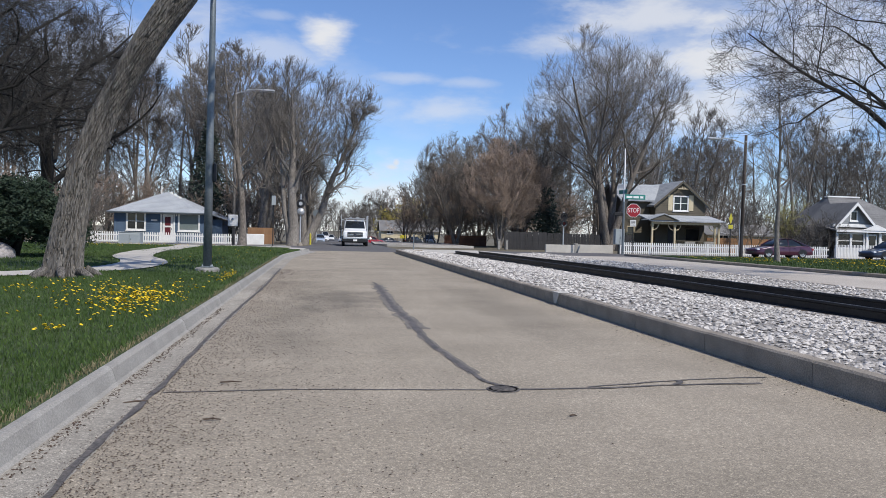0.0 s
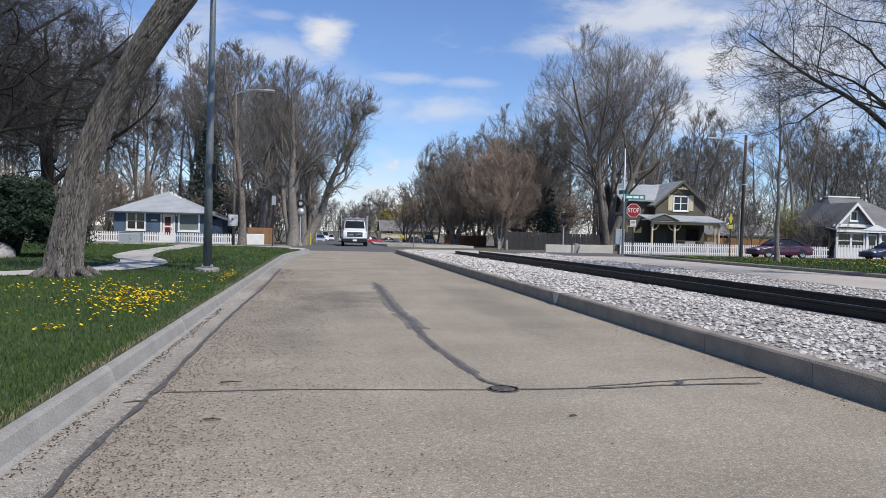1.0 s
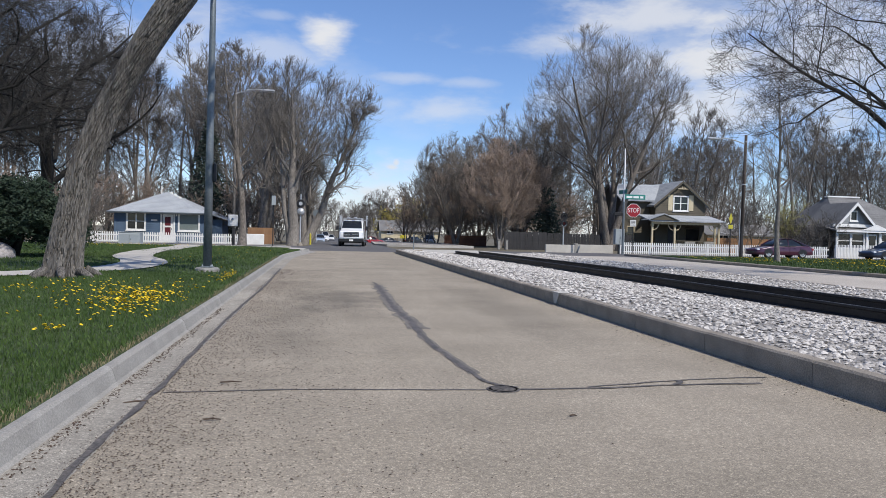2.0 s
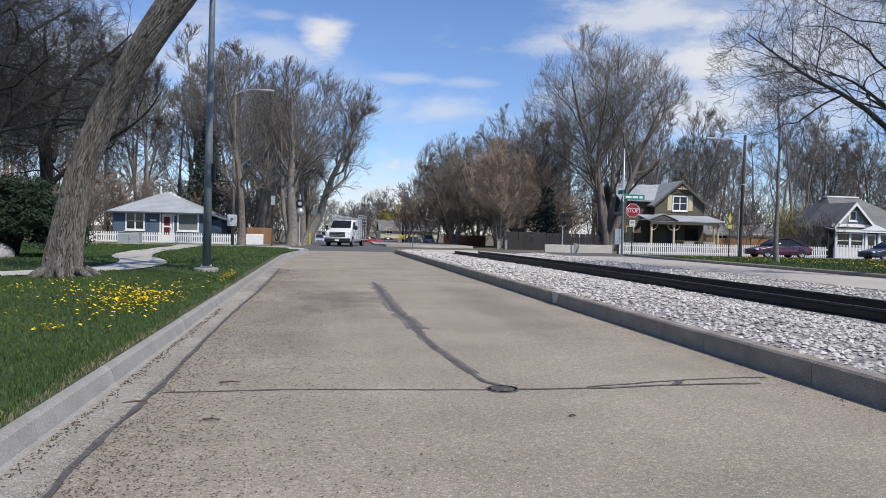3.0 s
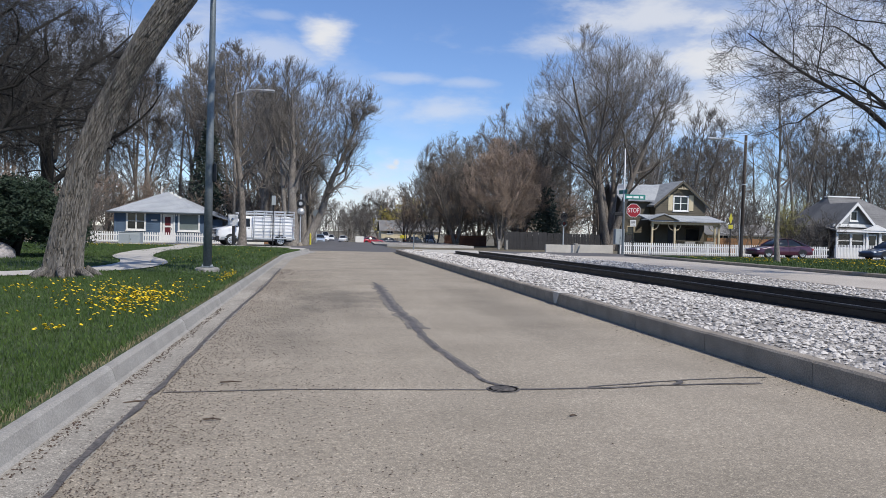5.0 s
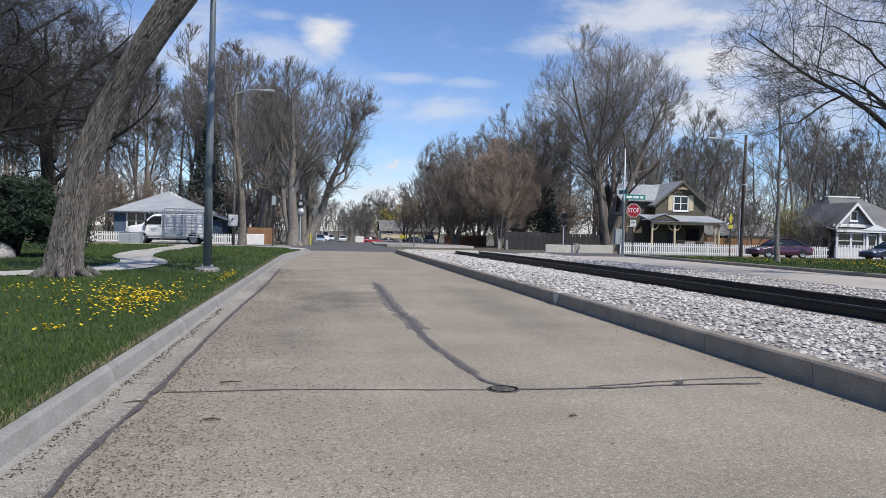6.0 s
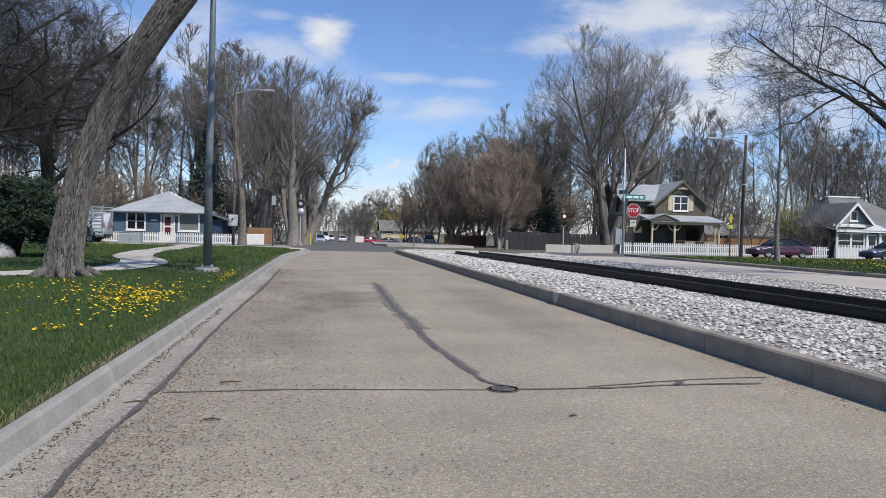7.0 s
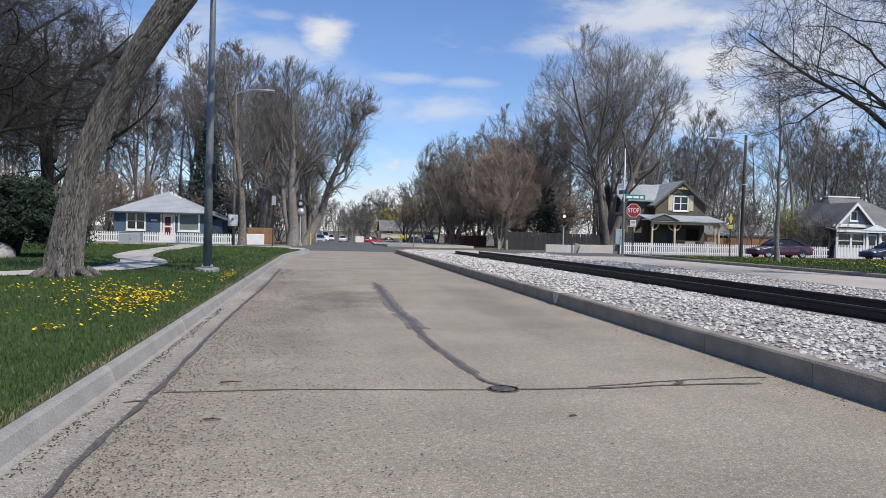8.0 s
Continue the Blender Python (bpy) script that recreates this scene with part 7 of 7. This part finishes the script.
def dandelions(name, label, patches, zf, r, seed):
    rg = random.Random(seed)
    mb = MB()
    for cx, cy, sx, sy, count in patches:
        for _ in range(count):
            x, y = rg.gauss(cx, sx), rg.gauss(cy, sy)
            if -1.85 < x < 20.4:
                continue
            z = zf(x, y) + rg.uniform(0.05, 0.10)
            rr = r * rg.uniform(0.7, 1.25)
            tx, ty = rg.uniform(-0.6, 0.4), rg.uniform(-0.8, 0.2)
            n = 9
            vs = [(x, y, z + rr * 0.45)]
            for q, h in ((0.6, 0.35), (1.0, 0.0)):
                for i in range(n):
                    a = 6.283 * i / n
                    k = rr * q * (1 if i % 2 else 0.86)
                    u, v = k * math.cos(a), k * math.sin(a)
                    vs.append((x + u, y + v, z + h * rr + tx * u + ty * v))
            fs = [(0, 1 + i, 1 + (i + 1) % n) for i in range(n)] + [(1 + i, 1 + n + i, 1 + n + (i + 1) % n, 1 + (i + 1) % n) for i in range(n)]
            mb.add(vs, fs)
    ob = new(name, mb.mesh(name, M_DANDELION))
    return tagged(ob, label, "dandelions", "", "stuff")


dandelions("dandelions", "yellow dandelion flowers scattered in the lawn", ((-2.62, 11.2, 0.36, 0.9, 260), (-3.1, 12.0, 0.55, 1.2, 100), (-4.1, 12.4, 0.6, 0.9, 60), (-2.3, 10.0, 0.25, 0.8, 80), (-2.62, 7.75, 0.10, 0.12, 16), (-1.98, 16.4, 0.12, 0.9, 60), (-5.5, 12.5, 1.0, 2.0, 20), (-3, 8, 0.8, 1.5, 10),
                                                                              (-9.5, 40, 2.0, 2.5, 160), (-12, 42, 2.0, 1.0, 80), (-3.2, 33, 0.6, 5, 30), (-3.5, 22, 0.8, 2.5, 25)), lawn_z, 0.0195, 3)
dandelions("dandelions", "yellow dandelion flowers along the verge", ((28, 33, 4, 4, 170), (24, 38, 3, 2.5, 110), (33, 34, 4, 3, 170), (35, 41, 5, 1.5, 110)), lambda x, y: 0.12, 0.035, 4)


def litter(name, label, count, sampler, size, seed, material=None, category="litter"):
    rg = random.Random(seed)
    mb = MB()
    for _ in range(count):
        x, y, z = sampler(rg)
        a, k = rg.uniform(0, 6.28), size * rg.uniform(0.5, 1.5)
        c, s, w = math.cos(a) * k, math.sin(a) * k, rg.uniform(0.3, 0.6)
        h = k * 0.5
        mb.add([(x - c, y - s, z), (x + s * w, y - c * w, z), (x + c, y + s, z), (x - s * w, y + c * w, z), (x, y, z + h)], [(0, 1, 4), (1, 2, 4), (2, 3, 4), (3, 0, 4)])
    ob = new(name, mb.mesh(name, material or M_DEBRIS))
    return tagged(ob, label, category, "", "stuff")


litter("bud_litter", "dry brown tree buds strewn along the gutter", 25000, lambda r: (-1.48 + abs(r.gauss(0, 1.0)) * (0.3 + r.random()), 3.0 + 20 * r.random() ** 1.15, 0.009), 0.0070, 6)
litter("bud_litter", "dry brown bits lying below the railway kerb", 1500, lambda r: (4.22 - abs(r.gauss(0, 0.22)), 4.2 + 20 * r.random() ** 1.3, 0.002), 0.007, 7)
litter("bud_litter", "dry brown bits caught in the gutter's edge", 900, lambda r: (-1.50 + abs(r.gauss(0, 0.05)), 3.6 + 8 * r.random(), 0.02), 0.010, 8)
litter("asphalt_chips", "pale stone chips worn bare in the asphalt", 5000, lambda r: (r.uniform(-1.15, 4.2), 3.2 + 9 * r.random() ** 1.5, -0.0005), 0.0042, 9, M_CHIP, "stone chips")
T_BUDDING = tree_kind("budding_shrub", "tall shrub with yellow green spring buds", 151, 6.5, 0.06, dict(SHRUB, thin=0.014), M_BARK, M_BUD, 3, tilts=(0.1, 0.4))
plant(T_BUDDING, 39.0, 57.0, -0.05, 0.85, 0)
for x, y, l, a in ((-0.67, 4.90, 0.11, -4), (-0.69, 6.08, 0.17, 2), (1.74, 4.84, 0.05, 0), (-1.48, 5.04, 0.14, 35), (-1.26, 5.42, 0.16, 20)):
    c, s = math.cos(radians(a)) * l / 2, math.sin(radians(a)) * l / 2
    tw = MB().tube([(x - c, y - s, 0.012), (x, y + 0.01, 0.016), (x + c, y + s, 0.012)], [0.006, 0.007, 0.003], 5)
    solid("fallen_twig", tw, M_DEBRIS, "small dry fallen twig on the asphalt", "twig", "", "fallen twigs")


# sealed cracks: tar ribbons laid on the asphalt
def tar_line(pts, width, seed, wild=0.25, label="dark tar seal along a crack in the asphalt", material=None, lift=0.004):
    material = material or M_TAR
    rg = random.Random(seed)
    line = smooth_line(pts, 16)
    out = [(x + 0.012 * noise.noise((x * 3, y * 3, seed)), y + 0.012 * noise.noise((x * 3, y * 3, seed + 5.0))) for x, y in line]
    ws = [(max(0.004, width * (0.5 + wild * noise.noise((x * 4, y * 2.6, 1.0 + seed)) + rg.uniform(-0.02, 0.02))), max(0.004, width * (0.5 + wild * noise.noise((x * 4, y * 2.6, 9.0 + seed)) + rg.uniform(-0.02, 0.02)))) for x, y in out]
    solid("crack_seal", ribbon(MB(), out, ws, lambda x, y: lift + 0.0004 * seed), material, label, "crack seal", "structure")


tar_line([(-1.2, 3.0), (-1.21, 3.6), (-1.23, 4.5), (-1.20, 5.87), (-1.235, 8.3), (-1.23, 12.3), (-1.18, 16.7), (-1.25, 24)], 0.040, 1, 0.5, lift=0.012)
tar_line([(-1.15, 5.76), (-0.27, 5.81), (0.6, 5.78), (1.33, 5.73)], 0.026, 2, 0.35)
tar_line([(1.6, 5.73), (2.38, 5.76), (2.91, 5.83), (3.82, 5.88)], 0.042, 3, 0.45)
tar_line([(2.2, 5.80), (2.6, 5.90), (3.06, 6.01), (3.48, 6.09), (4.05, 6.14)], 0.026, 4, 0.4)
tar_line([(3.0, 5.86), (3.1, 5.94), (3.12, 6.02)], 0.05, 11, 0.4)
tar_line([(1.60, 5.80), (1.47, 5.9), (1.38, 6.15), (1.33, 6.74), (1.25, 7.95), (1.23, 8.92), (1.25, 9.4)], 0.06, 5, 0.45)
tar_line([(1.24, 9.2), (1.26, 10.0), (1.25, 10.6)], 0.10, 6, 0.5)
tar_line([(1.25, 10.4), (1.21, 11.6), (1.22, 13.0), (1.26, 15.0), (1.3, 17.1)], 0.09, 7, 0.45)
tar_line([(1.36, 6.4), (1.26, 7.9), (1.23, 8.9), (1.26, 9.6)], 0.11, 9, 0.35, "grey stained margin of a sealed crack", M_STAIN, 0.0002)
tar_line([(1.25, 9.4), (1.26, 10.4), (1.2, 11.7), (1.22, 13.2), (1.27, 15.2), (1.3, 17.2)], 0.24, 10, 0.4, "grey stained margin of a sealed crack", M_STAIN, 0.0002)
tar_line([(1.3, 17.0), (1.28, 18.0)], 0.06, 8)


# ---- motion ----
VAN_R, VAN_Y, VAN_X, VAN_START = 9.0, 54.7, 2.75, 63.5


def van_pose(s):
    """The van's rear axle after s metres: straight on, round the corner, then along the cross street."""
    a = VAN_START - (VAN_Y + VAN_R)
    if s < a:
        return pose(VAN_X, VAN_START - s, 0, 0, 0, -90)
    th = (s - a) / VAN_R
    if th < math.pi / 2:
        return pose(VAN_X - VAN_R + VAN_R * math.cos(th), VAN_Y + VAN_R - VAN_R * math.sin(th), 0, 0, 0, -90 - math.degrees(th))
    return pose(VAN_X - VAN_R - (s - a - VAN_R * math.pi / 2), VAN_Y, 0, 0, 0, -180)


VAN_TIMES = (0.0, 1.0, 1.7, 2.8, 3.2, 3.6, 4.0, 4.5, 4.7, 5.8, 6.0, 6.5, 7.0, 7.5, 8.0)
VAN_WAY = (0.0, 0.05, 0.3, 1.7, 2.85, 4.2, 5.8, 8.15, 9.25, 15.2, 16.5, 19.9, 23.4, 26.9, 30.5)


def van_s(t):
    """Metres driven at t, glided between the known times."""
    i = max(k for k in range(len(VAN_TIMES) - 1) if VAN_TIMES[k] <= t + 1e-6)
    t0, t1 = VAN_TIMES[i], VAN_TIMES[i + 1]

    def speed(k):
        a, b = max(k - 1, 0), min(k + 1, len(VAN_TIMES) - 1)
        return (VAN_WAY[b] - VAN_WAY[a]) / (VAN_TIMES[b] - VAN_TIMES[a])
    h = t1 - t0
    u = (t - t0) / h
    return ((2 * u ** 3 - 3 * u * u + 1) * VAN_WAY[i] + (u ** 3 - 2 * u * u + u) * h * speed(i) + (3 * u * u - 2 * u ** 3) * VAN_WAY[i + 1] + (u ** 3 - u * u) * h * speed(i + 1))


def motions():
    times = [i / 15 for i in range(121)]
    walk(van, [(t, van_pose(van_s(t))) for t in times])
    for w in van_wheels:
        m = w.matrix_basis.copy()
        walk(w, [(t, m @ Matrix.Rotation(van_s(t) / 0.38, 4, "Y")) for t in times])
    rest = Matrix.Translation((0, 0, 2.98))
    out = rest @ Matrix.Rotation(radians(80), 4, "Y")
    # Swinging the added flap aside stands in for the lamp lighting up.
    walk(shutter, [(0.0, rest), (6.8, rest), (6.95, out), (7.5, out), (7.6, rest), (7.8, rest), (7.9, out), (8.0, out)])


motions()
